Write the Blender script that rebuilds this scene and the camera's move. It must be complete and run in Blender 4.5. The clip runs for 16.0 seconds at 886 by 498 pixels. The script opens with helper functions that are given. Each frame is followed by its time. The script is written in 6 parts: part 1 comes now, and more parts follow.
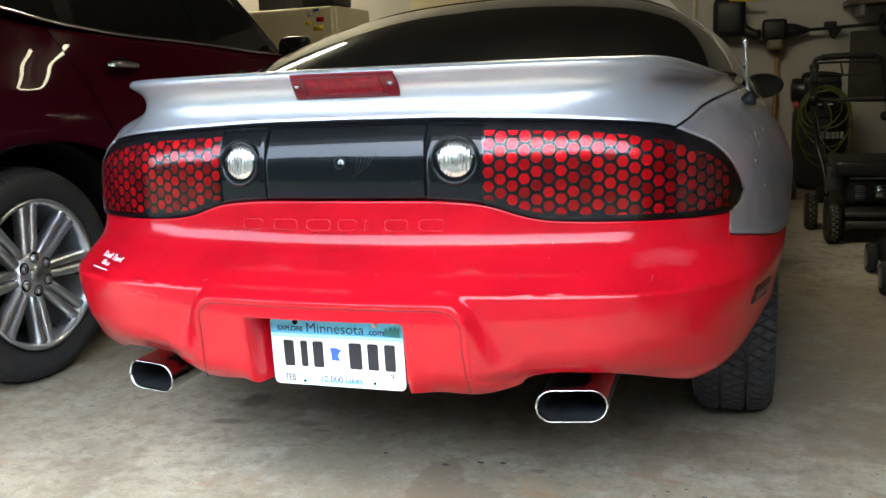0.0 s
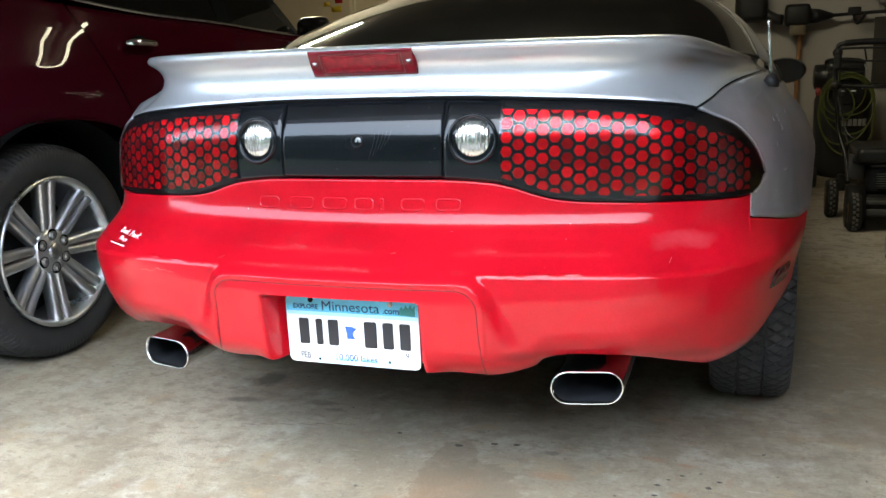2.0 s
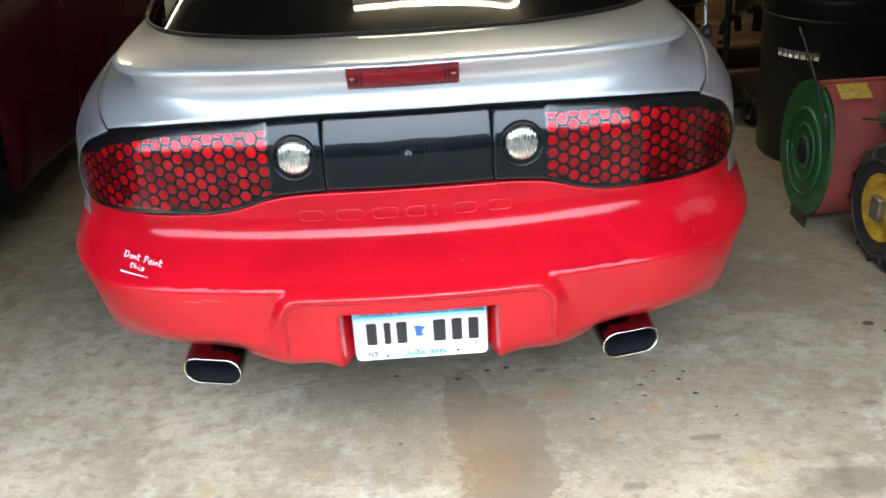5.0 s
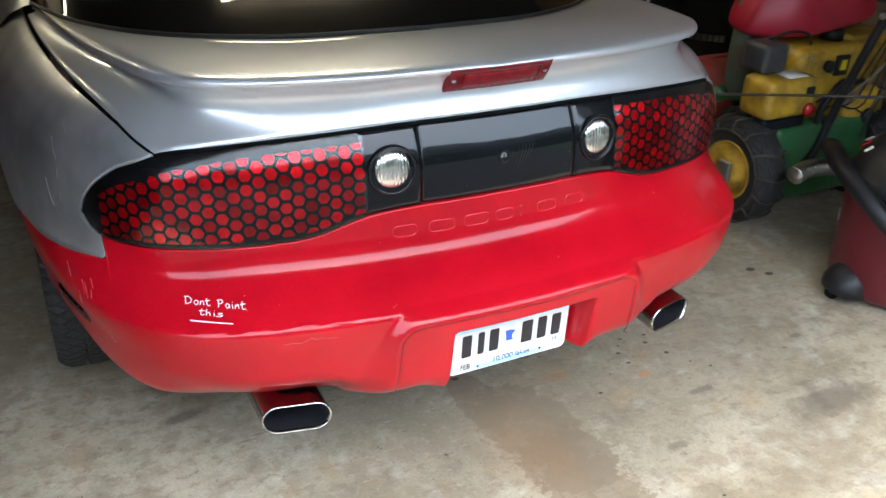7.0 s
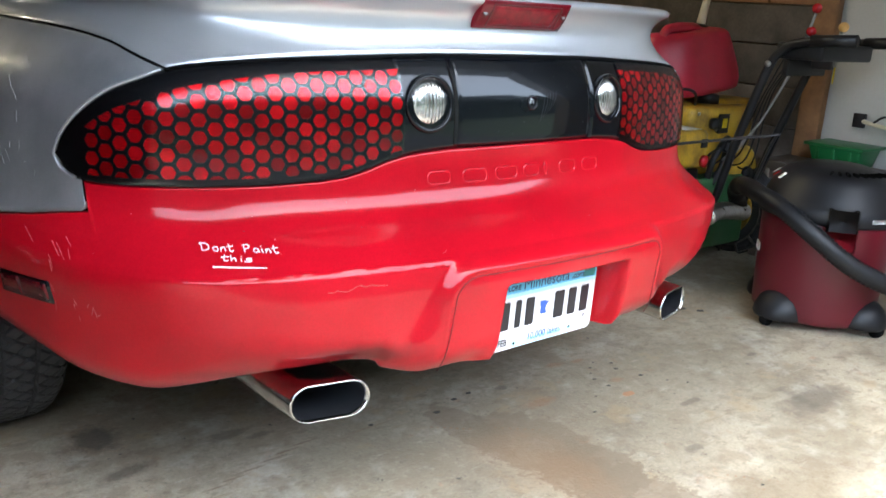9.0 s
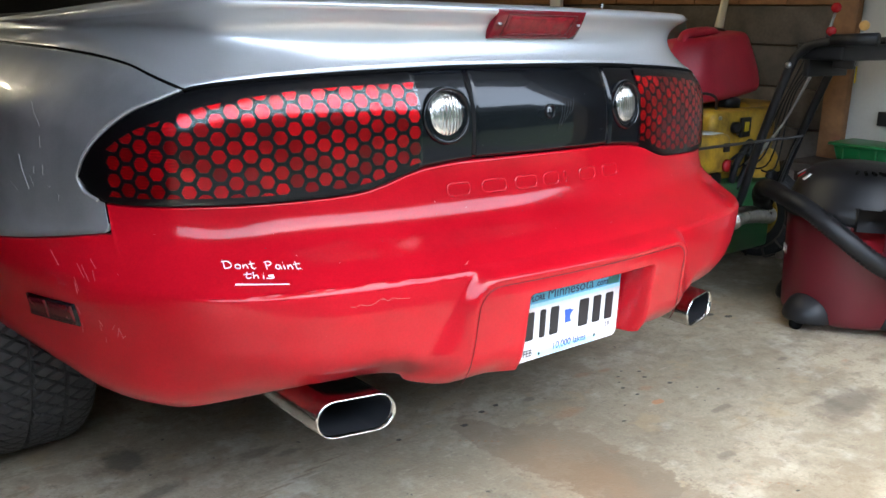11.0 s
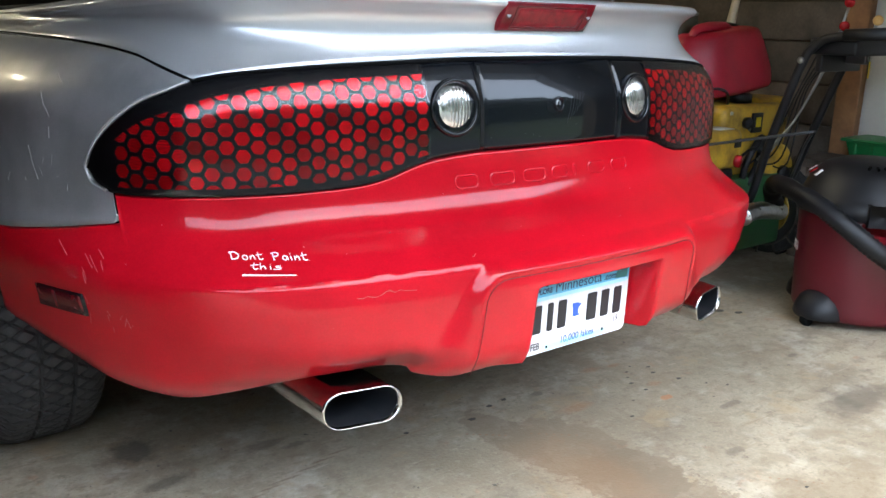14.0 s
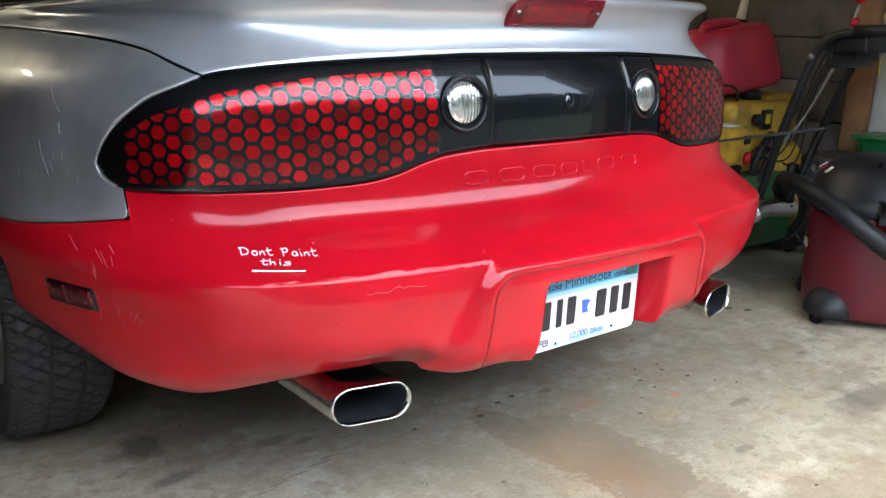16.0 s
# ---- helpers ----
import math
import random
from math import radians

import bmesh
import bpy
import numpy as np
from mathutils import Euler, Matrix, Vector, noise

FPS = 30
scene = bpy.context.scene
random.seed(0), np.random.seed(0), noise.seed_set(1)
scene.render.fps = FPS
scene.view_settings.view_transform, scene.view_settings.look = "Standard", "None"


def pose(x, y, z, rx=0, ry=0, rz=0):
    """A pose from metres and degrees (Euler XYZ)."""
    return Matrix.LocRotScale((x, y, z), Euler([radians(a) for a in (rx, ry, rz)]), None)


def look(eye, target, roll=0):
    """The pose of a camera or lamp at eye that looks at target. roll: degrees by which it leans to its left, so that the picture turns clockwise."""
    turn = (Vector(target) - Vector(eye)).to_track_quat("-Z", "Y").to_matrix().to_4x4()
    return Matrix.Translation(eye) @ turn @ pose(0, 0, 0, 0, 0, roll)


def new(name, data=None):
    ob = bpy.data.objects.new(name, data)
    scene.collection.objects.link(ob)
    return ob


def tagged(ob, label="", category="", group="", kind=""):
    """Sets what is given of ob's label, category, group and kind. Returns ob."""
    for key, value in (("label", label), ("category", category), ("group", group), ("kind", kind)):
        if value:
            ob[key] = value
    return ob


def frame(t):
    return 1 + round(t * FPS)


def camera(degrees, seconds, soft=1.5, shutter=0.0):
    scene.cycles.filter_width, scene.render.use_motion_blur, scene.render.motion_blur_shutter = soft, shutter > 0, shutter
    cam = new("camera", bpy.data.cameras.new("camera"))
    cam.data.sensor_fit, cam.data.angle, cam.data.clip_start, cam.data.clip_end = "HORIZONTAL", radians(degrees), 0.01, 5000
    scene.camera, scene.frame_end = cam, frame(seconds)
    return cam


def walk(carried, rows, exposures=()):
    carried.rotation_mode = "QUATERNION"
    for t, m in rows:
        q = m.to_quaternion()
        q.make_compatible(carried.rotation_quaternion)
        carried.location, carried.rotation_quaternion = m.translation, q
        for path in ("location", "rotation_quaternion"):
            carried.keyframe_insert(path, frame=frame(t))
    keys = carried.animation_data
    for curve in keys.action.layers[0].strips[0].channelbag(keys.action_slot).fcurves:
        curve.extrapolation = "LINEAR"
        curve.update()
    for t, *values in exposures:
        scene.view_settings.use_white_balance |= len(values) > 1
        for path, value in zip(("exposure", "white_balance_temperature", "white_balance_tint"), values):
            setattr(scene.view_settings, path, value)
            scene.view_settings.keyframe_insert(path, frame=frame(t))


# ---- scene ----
cam = camera(53.7, 16.0, shutter=0.4)
PATH = [
    (0, (0.78, -1.615, 0.99), (0.166, 0.25, 0.607), -2.6),
    (0.5, (0.778, -1.612, 0.982), (0.156, 0.248, 0.589), -2.5),
    (1, (0.769, -1.607, 0.984), (0.141, 0.248, 0.576), -2.4),
    (1.5, (0.775, -1.605, 0.988), (0.134, 0.244, 0.577), -2.5),
    (2, (0.776, -1.609, 0.976), (0.129, 0.237, 0.562), -2.1),
    (2.5, (0.812, -1.637, 0.965), (0.116, 0.19, 0.543), -1.0),
    (3, (0.772, -1.624, 1.259), (0.073, 0.175, 0.732), 1.0),
    (3.5, (0.723, -1.658, 1.503), (0.086, 0.11, 0.818), 1.5),
    (4, (0.507, -1.75, 1.561), (0.157, 0.049, 0.759), -0.1),
    (4.5, (0.28, -1.791, 1.514), (0.196, -0.001, 0.624), -0.5),
    (4.7, (0.179, -1.763, 1.484), (0.143, 0.027, 0.591), -1.8),
    (6.8, (-0.84, -1.4, 1.511), (-0.095, 0.199, 0.567), 1.4),
    (7, (-0.918, -1.367, 1.511), (-0.082, 0.187, 0.569), 2.4),
    (7.5, (-1.137, -1.3, 1.506), (-0.103, 0.141, 0.58), 3.6),
    (8, (-1.181, -1.155, 1.425), (-0.057, 0.253, 0.557), 4.2),
    (8.5, (-1.234, -1.114, 1.174), (-0.003, 0.343, 0.572), 3.3),
    (9, (-1.269, -1.1, 0.993), (0.016, 0.337, 0.459), 3.7),
    (9.5, (-1.29, -1.091, 0.968), (-0.001, 0.319, 0.375), 2.9),
    (10, (-1.289, -1.099, 0.982), (-0.009, 0.341, 0.447), 2.2),
    (10.2, (-1.281, -1.103, 0.989), (-0.01, 0.354, 0.476), 1.8),
    (12.5, (-1.255, -1.103, 0.98), (-0.021, 0.389, 0.479), 1.4),
    (13, (-1.253, -1.103, 0.98), (-0.023, 0.389, 0.472), 1.5),
    (13.5, (-1.254, -1.103, 0.979), (-0.027, 0.39, 0.465), 1.6),
    (14, (-1.258, -1.106, 0.979), (-0.032, 0.389, 0.467), 1.6),
    (14.5, (-1.259, -1.106, 0.979), (-0.036, 0.392, 0.469), 1.5),
    (15, (-1.259, -1.102, 0.975), (-0.044, 0.403, 0.465), 1.3),
    (15.5, (-1.26, -1.102, 0.977), (-0.05, 0.405, 0.465), 1.4),
    (16, (-1.26, -1.102, 0.977), (-0.048, 0.401, 0.458), 1.6),
]
walk(cam, [(t, look(eye, target, roll)) for t, eye, target, roll in PATH],
     exposures=[(0, 3.96, 6100, 3), (1, 4.02, 6100, 3), (2.5, 4.02, 6100, 3), (3, 3.93, 6100, 3), (3.5, 3.95, 6120, 3), (4.5, 3.92, 6150, 3), (7, 3.52, 6250, 4), (8.4, 3.58, 6200, 5), (9, 3.80, 6150, 5), (9.5, 3.80, 6150, 5), (10, 3.68, 6150, 5), (12.5, 3.67, 6150, 5), (16, 3.67, 6150, 5)])

# ---------------- light ----------------
world = bpy.data.worlds.new("sky")
scene.world = world
world.use_nodes = True
sky = world.node_tree.nodes.new("ShaderNodeTexSky")
sky.sky_type, sky.sun_disc = "NISHITA", False
sky.sun_elevation, sky.sun_rotation = radians(70), radians(175)
sky.air_density, sky.dust_density = 1.0, 2.5
back = world.node_tree.nodes["Background"]
back.inputs["Strength"].default_value = 0.15
cloud = world.node_tree.nodes.new("ShaderNodeHueSaturation")
cloud.inputs["Saturation"].default_value = 0.6
world.node_tree.links.new(sky.outputs[0], cloud.inputs["Color"])
world.node_tree.links.new(cloud.outputs[0], back.inputs[0])

sun_data = bpy.data.lights.new("sun", "SUN")
sun_data.energy, sun_data.angle, sun_data.color = 0.06, radians(30), (1.0, 0.95, 0.86)
sun_lamp = new("sun", sun_data)
sun_lamp.matrix_world = look((-0.6, -6.2, 12.0), (-0.3, -2.0, 0))


# ---------------- materials ----------------
def surface(name, colour, rough=0.5, metal=0.0, coat=0.0, vary=0.12, scale=6.0, bump=0.0, grain=120.0, other=None, coat_rough=0.06,
            rough_vary=0.08, emit=0.0, spec=0.5, pieces=0.0, coat_ior=1.5):
    """A node material: two sizes of noise drive colour, roughness and relief. other: the colour of the stains."""
    m = bpy.data.materials.new(name)
    m.use_nodes = True
    n, link = m.node_tree.nodes, m.node_tree.links.new
    b = n["Principled BSDF"]
    place = n.new("ShaderNodeTexCoord")
    big, fine = n.new("ShaderNodeTexNoise"), n.new("ShaderNodeTexNoise")
    big.inputs["Scale"].default_value, big.inputs["Detail"].default_value = scale, 6
    fine.inputs["Scale"].default_value, fine.inputs["Detail"].default_value = grain, 4
    link(place.outputs["Object"], big.inputs["Vector"]), link(place.outputs["Object"], fine.inputs["Vector"])
    ramp = n.new("ShaderNodeValToRGB")
    dark = other or tuple(c * (1 - vary) for c in colour)
    light = tuple(min(1, c * (1 + vary * 0.6)) for c in colour)
    ramp.color_ramp.elements[0].position, ramp.color_ramp.elements[0].color = 0.33, (*dark, 1)
    ramp.color_ramp.elements[1].position, ramp.color_ramp.elements[1].color = 0.62, (*light, 1)
    link(big.outputs["Fac"], ramp.inputs["Fac"])
    mix = n.new("ShaderNodeMixRGB")
    mix.blend_type = "MULTIPLY"
    mix.inputs["Fac"].default_value = min(1.0, vary * 2)
    link(ramp.outputs["Color"], mix.inputs["Color1"])
    speck = n.new("ShaderNodeMapRange")
    speck.inputs["From Min"].default_value, speck.inputs["From Max"].default_value = 0.3, 0.7
    speck.inputs["To Min"].default_value, speck.inputs["To Max"].default_value = 0.75, 1.1
    link(fine.outputs["Fac"], speck.inputs["Value"])
    link(speck.outputs["Result"], mix.inputs["Color2"])
    last = mix.outputs["Color"]
    if pieces:
        info, span, tint = n.new("ShaderNodeObjectInfo"), n.new("ShaderNodeMapRange"), n.new("ShaderNodeMixRGB")
        span.inputs["To Min"].default_value, span.inputs["To Max"].default_value = 1 - pieces, 1 + pieces
        tint.blend_type, tint.inputs["Fac"].default_value = "MULTIPLY", 1.0
        link(info.outputs["Random"], span.inputs["Value"])
        link(last, tint.inputs["Color1"]), link(span.outputs["Result"], tint.inputs["Color2"])
        last = tint.outputs["Color"]
    link(last, b.inputs["Base Color"])
    r = n.new("ShaderNodeMapRange")
    r.inputs["To Min"].default_value, r.inputs["To Max"].default_value = max(0.0, rough - rough_vary), min(1.0, rough + rough_vary)
    link(big.outputs["Fac"], r.inputs["Value"]), link(r.outputs["Result"], b.inputs["Roughness"])
    b.inputs["Metallic"].default_value = metal
    b.inputs["Specular IOR Level"].default_value = spec if coat < 0.3 else 0.12
    b.inputs["Coat Weight"].default_value, b.inputs["Coat Roughness"].default_value = coat, coat_rough
    b.inputs["Coat IOR"].default_value = coat_ior
    if bump:
        relief = n.new("ShaderNodeBump")
        relief.inputs["Strength"].default_value, relief.inputs["Distance"].default_value = bump, 0.004
        link(fine.outputs["Fac"], relief.inputs["Height"]), link(relief.outputs["Normal"], b.inputs["Normal"])
    if emit:
        b.inputs["Emission Color"].default_value, b.inputs["Emission Strength"].default_value = (*colour, 1), emit
    return m


SILVER = surface("silver_paint", (0.59, 0.60, 0.61), 0.36, 0.62, 0.9, 0.05, 3, 0.01, 900, coat_rough=0.03)
def colour_patch(m, centre, size, colour, amount, ragged=18.0, edge=0.5):
    """A patch of another colour with a ragged outline on a painted part."""
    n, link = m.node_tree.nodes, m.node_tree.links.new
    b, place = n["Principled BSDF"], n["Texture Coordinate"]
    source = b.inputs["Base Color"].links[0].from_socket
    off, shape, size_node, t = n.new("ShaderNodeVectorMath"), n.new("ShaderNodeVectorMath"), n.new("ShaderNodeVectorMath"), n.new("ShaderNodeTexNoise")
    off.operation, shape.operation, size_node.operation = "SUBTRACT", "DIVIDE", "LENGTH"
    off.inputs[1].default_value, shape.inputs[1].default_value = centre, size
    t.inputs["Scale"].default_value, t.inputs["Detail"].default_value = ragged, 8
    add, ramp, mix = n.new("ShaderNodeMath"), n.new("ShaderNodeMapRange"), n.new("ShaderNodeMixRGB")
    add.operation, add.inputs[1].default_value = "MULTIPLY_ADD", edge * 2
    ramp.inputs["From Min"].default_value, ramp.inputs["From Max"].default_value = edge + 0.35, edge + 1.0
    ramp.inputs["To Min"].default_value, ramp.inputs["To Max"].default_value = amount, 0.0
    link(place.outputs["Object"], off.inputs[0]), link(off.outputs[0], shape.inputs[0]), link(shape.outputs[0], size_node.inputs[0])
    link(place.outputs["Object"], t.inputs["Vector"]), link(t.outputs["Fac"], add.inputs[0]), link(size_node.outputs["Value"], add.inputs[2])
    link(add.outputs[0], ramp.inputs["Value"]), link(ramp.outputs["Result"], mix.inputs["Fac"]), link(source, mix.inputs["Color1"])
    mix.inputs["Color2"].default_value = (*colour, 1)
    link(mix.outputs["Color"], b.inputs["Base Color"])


SILVER_WORN = surface("worn_silver_paint", (0.50, 0.505, 0.515), 0.34, 0.7, 0.4, 0.22, 6, 0.03, 700)
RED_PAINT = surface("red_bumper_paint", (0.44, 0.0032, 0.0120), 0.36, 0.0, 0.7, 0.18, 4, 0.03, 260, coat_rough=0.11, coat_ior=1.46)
RED_PAINT.node_tree.nodes["Principled BSDF"].inputs["Specular IOR Level"].default_value = 0.04
# pale scuff haze at the right corner, darker patches above exhausts and along lower rim
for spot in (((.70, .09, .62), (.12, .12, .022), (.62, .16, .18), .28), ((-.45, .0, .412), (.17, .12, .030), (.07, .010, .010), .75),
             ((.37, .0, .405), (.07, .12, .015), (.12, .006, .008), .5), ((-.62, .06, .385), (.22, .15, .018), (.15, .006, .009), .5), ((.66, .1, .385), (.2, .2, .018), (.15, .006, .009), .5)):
    colour_patch(RED_PAINT, *spot)
BLACK_GLOSS = surface("black_gloss_paint", (0.0035, 0.0045, 0.006), 0.25, 0.0, 0.9, 0.2, 7, 0.0, 300, coat_rough=0.055, coat_ior=1.36)
BLACK_PLASTIC = surface("black_plastic", (0.011, 0.011, 0.0125), 0.45, 0.0, 0.0, 0.25, 9, 0.15, 300, spec=0.35)
GROOVE = surface("red_groove", (0.09, 0.002, 0.004), 0.6)
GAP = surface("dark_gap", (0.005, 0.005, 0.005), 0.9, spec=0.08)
RUBBER = surface("tyre_rubber", (0.022, 0.022, 0.023), 0.72, 0.0, 0.0, 0.25, 9, 0.25, 220, other=(0.034, 0.032, 0.030), spec=0.3)
TIP_METAL = surface("dulled_chrome", (0.50, 0.49, 0.47), 0.16, 1.0, 0.0, 0.15, 30)
CHROME = surface("chrome", (0.80, 0.80, 0.81), 0.09, 1.0, 0.0, 0.06, 12)
STEEL = surface("dull_steel", (0.42, 0.42, 0.42), 0.38, 1.0, 0.0, 0.2, 20, 0.1, 200)
SPOKE = surface("machined_spoke_paint", (0.64, 0.64, 0.65), 0.32, 0.88, 0.1, 0.10, 9)
BIN_BLACK = surface("black_bin_plastic", (0.012, 0.0125, 0.0135), 0.36, 0, 0, 0.3, 5, 0.2, 60, spec=0.5)
CHAIN_STEEL = surface("rusty_chain_steel", (0.10, 0.085, 0.075), 0.5, 0.7, 0, 0.3, 30)
RIM = surface("silver_wheel_paint", (0.62, 0.62, 0.61), 0.30, 0.85, 0.2, 0.10, 9)
SOOT = surface("sooty_pipe", (0.010, 0.011, 0.013), 0.65, 0.1, spec=0.25)
TINT = surface("tinted_glass", (0.006, 0.006, 0.006), 0.035, 0.0, 0.0, 0.2, 5, rough_vary=0.015, spec=0.30)
MAROON = surface("maroon_paint", (0.031, 0.0019, 0.0060), 0.5, 0.0, 0.42, 0.10, 3, coat_rough=0.02, coat_ior=1.32)
MAROON.node_tree.nodes["Principled BSDF"].inputs["Specular IOR Level"].default_value = 0.0
WHITE_INK = surface("white_marker", (0.85, 0.85, 0.85), 0.55)
MARKER_RED = surface("dark_red_lens", (0.10, 0.004, 0.007), 0.25, 0, 0.25, 0.4, 60, coat_ior=1.3)
BRAKE_RED = surface("brake_lens_red", (0.22, 0.004, 0.012), 0.2, 0, 0.6, 0.3, 60, 0.5, 300, coat_ior=1.4)
BRAKE_FRAME = surface("brake_frame_red", (0.15, 0.004, 0.011), 0.25, 0, 0.6, 0.2, 30, coat_ior=1.4)
WEB_BLACK = surface("dull_black_web", (0.004, 0.004, 0.005), 0.6, spec=0.12)


def lens_red():
    """Red reflector behind clear plastic, with the fine ribs of a tail light."""
    m = surface("red_reflector", (0.78, 0.0025, 0.010), 0.36, 0.8, 1.0, 0.35, 26, coat_rough=0.05, pieces=0.55, coat_ior=1.42)
    m.node_tree.nodes["Principled BSDF"].inputs["Coat Weight"].default_value = 0.0
    n, link = m.node_tree.nodes, m.node_tree.links.new
    b, place = n["Principled BSDF"], n.new("ShaderNodeTexCoord")
    ribs = n.new("ShaderNodeTexChecker")
    ribs.inputs["Scale"].default_value = 420
    relief = n.new("ShaderNodeBump")
    relief.inputs["Strength"].default_value, relief.inputs["Distance"].default_value = 0.35, 0.001
    link(place.outputs["Object"], ribs.inputs["Vector"]), link(ribs.outputs["Fac"], relief.inputs["Height"])
    source, weave, amount = b.inputs["Base Color"].links[0].from_socket, n.new("ShaderNodeMixRGB"), n.new("ShaderNodeMapRange")
    amount.inputs["To Min"].default_value, amount.inputs["To Max"].default_value = 0.45, 1.0
    weave.blend_type, weave.inputs["Fac"].default_value = "MULTIPLY", 1.0
    link(ribs.outputs["Fac"], amount.inputs["Value"]), link(source, weave.inputs["Color1"]), link(amount.outputs["Result"], weave.inputs["Color2"])
    link(weave.outputs["Color"], b.inputs["Base Color"])
    link(relief.outputs["Normal"], b.inputs["Normal"])
    return m


LENS_RED = lens_red()


def clear_lens():
    m = surface("clear_lamp_glass", (0.72, 0.70, 0.65), 0.20, 0.9, 0.9, 0.35, 60, 0.0, 70)
    n, link = m.node_tree.nodes, m.node_tree.links.new
    flute, relief = n.new("ShaderNodeTexWave"), n.new("ShaderNodeBump")
    flute.wave_type, flute.bands_direction = "BANDS", "X"
    flute.inputs["Scale"].default_value, flute.inputs["Distortion"].default_value, flute.inputs["Detail Scale"].default_value = 42, 1.2, 3
    relief.inputs["Strength"].default_value, relief.inputs["Distance"].default_value = 0.45, 0.003
    link(n["Texture Coordinate"].outputs["Object"], flute.inputs["Vector"]), link(flute.outputs["Fac"], relief.inputs["Height"])
    link(relief.outputs["Normal"], n["Principled BSDF"].inputs["Normal"])
    return m


LAMP_GLASS = clear_lens()


def cover_plastic():
    """Clear polished plastic: what is not mirrored passes through."""
    m = bpy.data.materials.new("clear_cover_plastic")
    m.use_nodes = True
    n, link = m.node_tree.nodes, m.node_tree.links.new
    n.remove(n["Principled BSDF"])
    clear, gloss, mix, edge = n.new("ShaderNodeBsdfTransparent"), n.new("ShaderNodeBsdfGlossy"), n.new("ShaderNodeMixShader"), n.new("ShaderNodeFresnel")
    gloss.inputs["Roughness"].default_value, edge.inputs["IOR"].default_value = 0.09, 1.50
    dust = n.new("ShaderNodeTexNoise")
    dust.inputs["Scale"].default_value, dust.inputs["Detail"].default_value = 40, 6
    haze = n.new("ShaderNodeMapRange")
    haze.inputs["To Min"].default_value, haze.inputs["To Max"].default_value = 0.06, 0.20
    link(dust.outputs["Fac"], haze.inputs["Value"]), link(haze.outputs["Result"], gloss.inputs["Roughness"])
    link(edge.outputs[0], mix.inputs[0]), link(clear.outputs[0], mix.inputs[1]), link(gloss.outputs[0], mix.inputs[2])
    link(mix.outputs[0], n["Material Output"].inputs["Surface"])
    return m


COVER = cover_plastic()


def concrete():
    m = surface("concrete", (0.36, 0.312, 0.228), 0.58, 0, 0, 0.28, 1.1, 0.4, 130, other=(0.235, 0.199, 0.140), rough_vary=0.18)
    n, link = m.node_tree.nodes, m.node_tree.links.new
    b, place = n["Principled BSDF"], n["Texture Coordinate"]
    source = b.inputs["Base Color"].links[0].from_socket

    def stain(base, scale, low, high, colour, amount, detail=8, seed=0.0, stretch=1.0, turn=0.0):
        t, ramp, mix, shift = n.new("ShaderNodeTexNoise"), n.new("ShaderNodeValToRGB"), n.new("ShaderNodeMixRGB"), n.new("ShaderNodeMapping")
        shift.inputs["Location"].default_value, shift.inputs["Scale"].default_value, shift.inputs["Rotation"].default_value = (seed, seed * 1.7, 0), (1, stretch, 1), (0, 0, turn)
        t.inputs["Scale"].default_value, t.inputs["Detail"].default_value, t.inputs["Roughness"].default_value = scale, detail, 0.62
        link(place.outputs["Object"], shift.inputs["Vector"]), link(shift.outputs["Vector"], t.inputs["Vector"])
        ramp.color_ramp.elements[0].position, ramp.color_ramp.elements[1].position = low, high
        ramp.color_ramp.elements[0].color, ramp.color_ramp.elements[1].color = (0, 0, 0, 1), (amount, amount, amount, 1)
        link(t.outputs["Fac"], ramp.inputs["Fac"]), link(ramp.outputs["Color"], mix.inputs["Fac"])
        link(base, mix.inputs["Color1"])
        mix.inputs["Color2"].default_value = (*colour, 1)
        return mix.outputs["Color"]

    def blot(base, x, y, wide, deep, colour, amount, edge=0.35, ragged=14.0, soft=0.12):
        """One stain with a ragged outline round x, y."""
        off, shape, size = n.new("ShaderNodeVectorMath"), n.new("ShaderNodeVectorMath"), n.new("ShaderNodeVectorMath")
        off.operation, shape.operation, size.operation = "SUBTRACT", "DIVIDE", "LENGTH"
        off.inputs[1].default_value, shape.inputs[1].default_value = (x, y, 0), (wide, deep, 1)
        t, add, ramp, mix = n.new("ShaderNodeTexNoise"), n.new("ShaderNodeMath"), n.new("ShaderNodeValToRGB"), n.new("ShaderNodeMixRGB")
        t.inputs["Scale"].default_value, t.inputs["Detail"].default_value, t.inputs["Roughness"].default_value = ragged, 7, 0.65
        add.operation, add.inputs[1].default_value = "MULTIPLY_ADD", edge * 4
        link(place.outputs["Object"], off.inputs[0]), link(off.outputs[0], shape.inputs[0]), link(shape.outputs[0], size.inputs[0])
        link(place.outputs["Object"], t.inputs["Vector"]), link(t.outputs["Fac"], add.inputs[0]), link(size.outputs["Value"], add.inputs[2])
        middle = (1 + edge * 2) / 4
        scale = n.new("ShaderNodeMath")
        scale.operation, scale.inputs[1].default_value = "MULTIPLY", 0.25
        link(add.outputs[0], scale.inputs[0])
        ramp.color_ramp.elements[0].position, ramp.color_ramp.elements[1].position = middle - soft / 4, middle + soft / 4
        ramp.color_ramp.elements[0].color, ramp.color_ramp.elements[1].color = (amount, amount, amount, 1), (0, 0, 0, 1)
        link(scale.outputs[0], ramp.inputs["Fac"]), link(ramp.outputs["Color"], mix.inputs["Fac"]), link(base, mix.inputs["Color1"])
        mix.inputs["Color2"].default_value = (*colour, 1)
        return mix.outputs["Color"]

    source = stain(source, 2.3, 0.50, 0.66, (0.185, 0.15, 0.10), 0.7, seed=3.1)
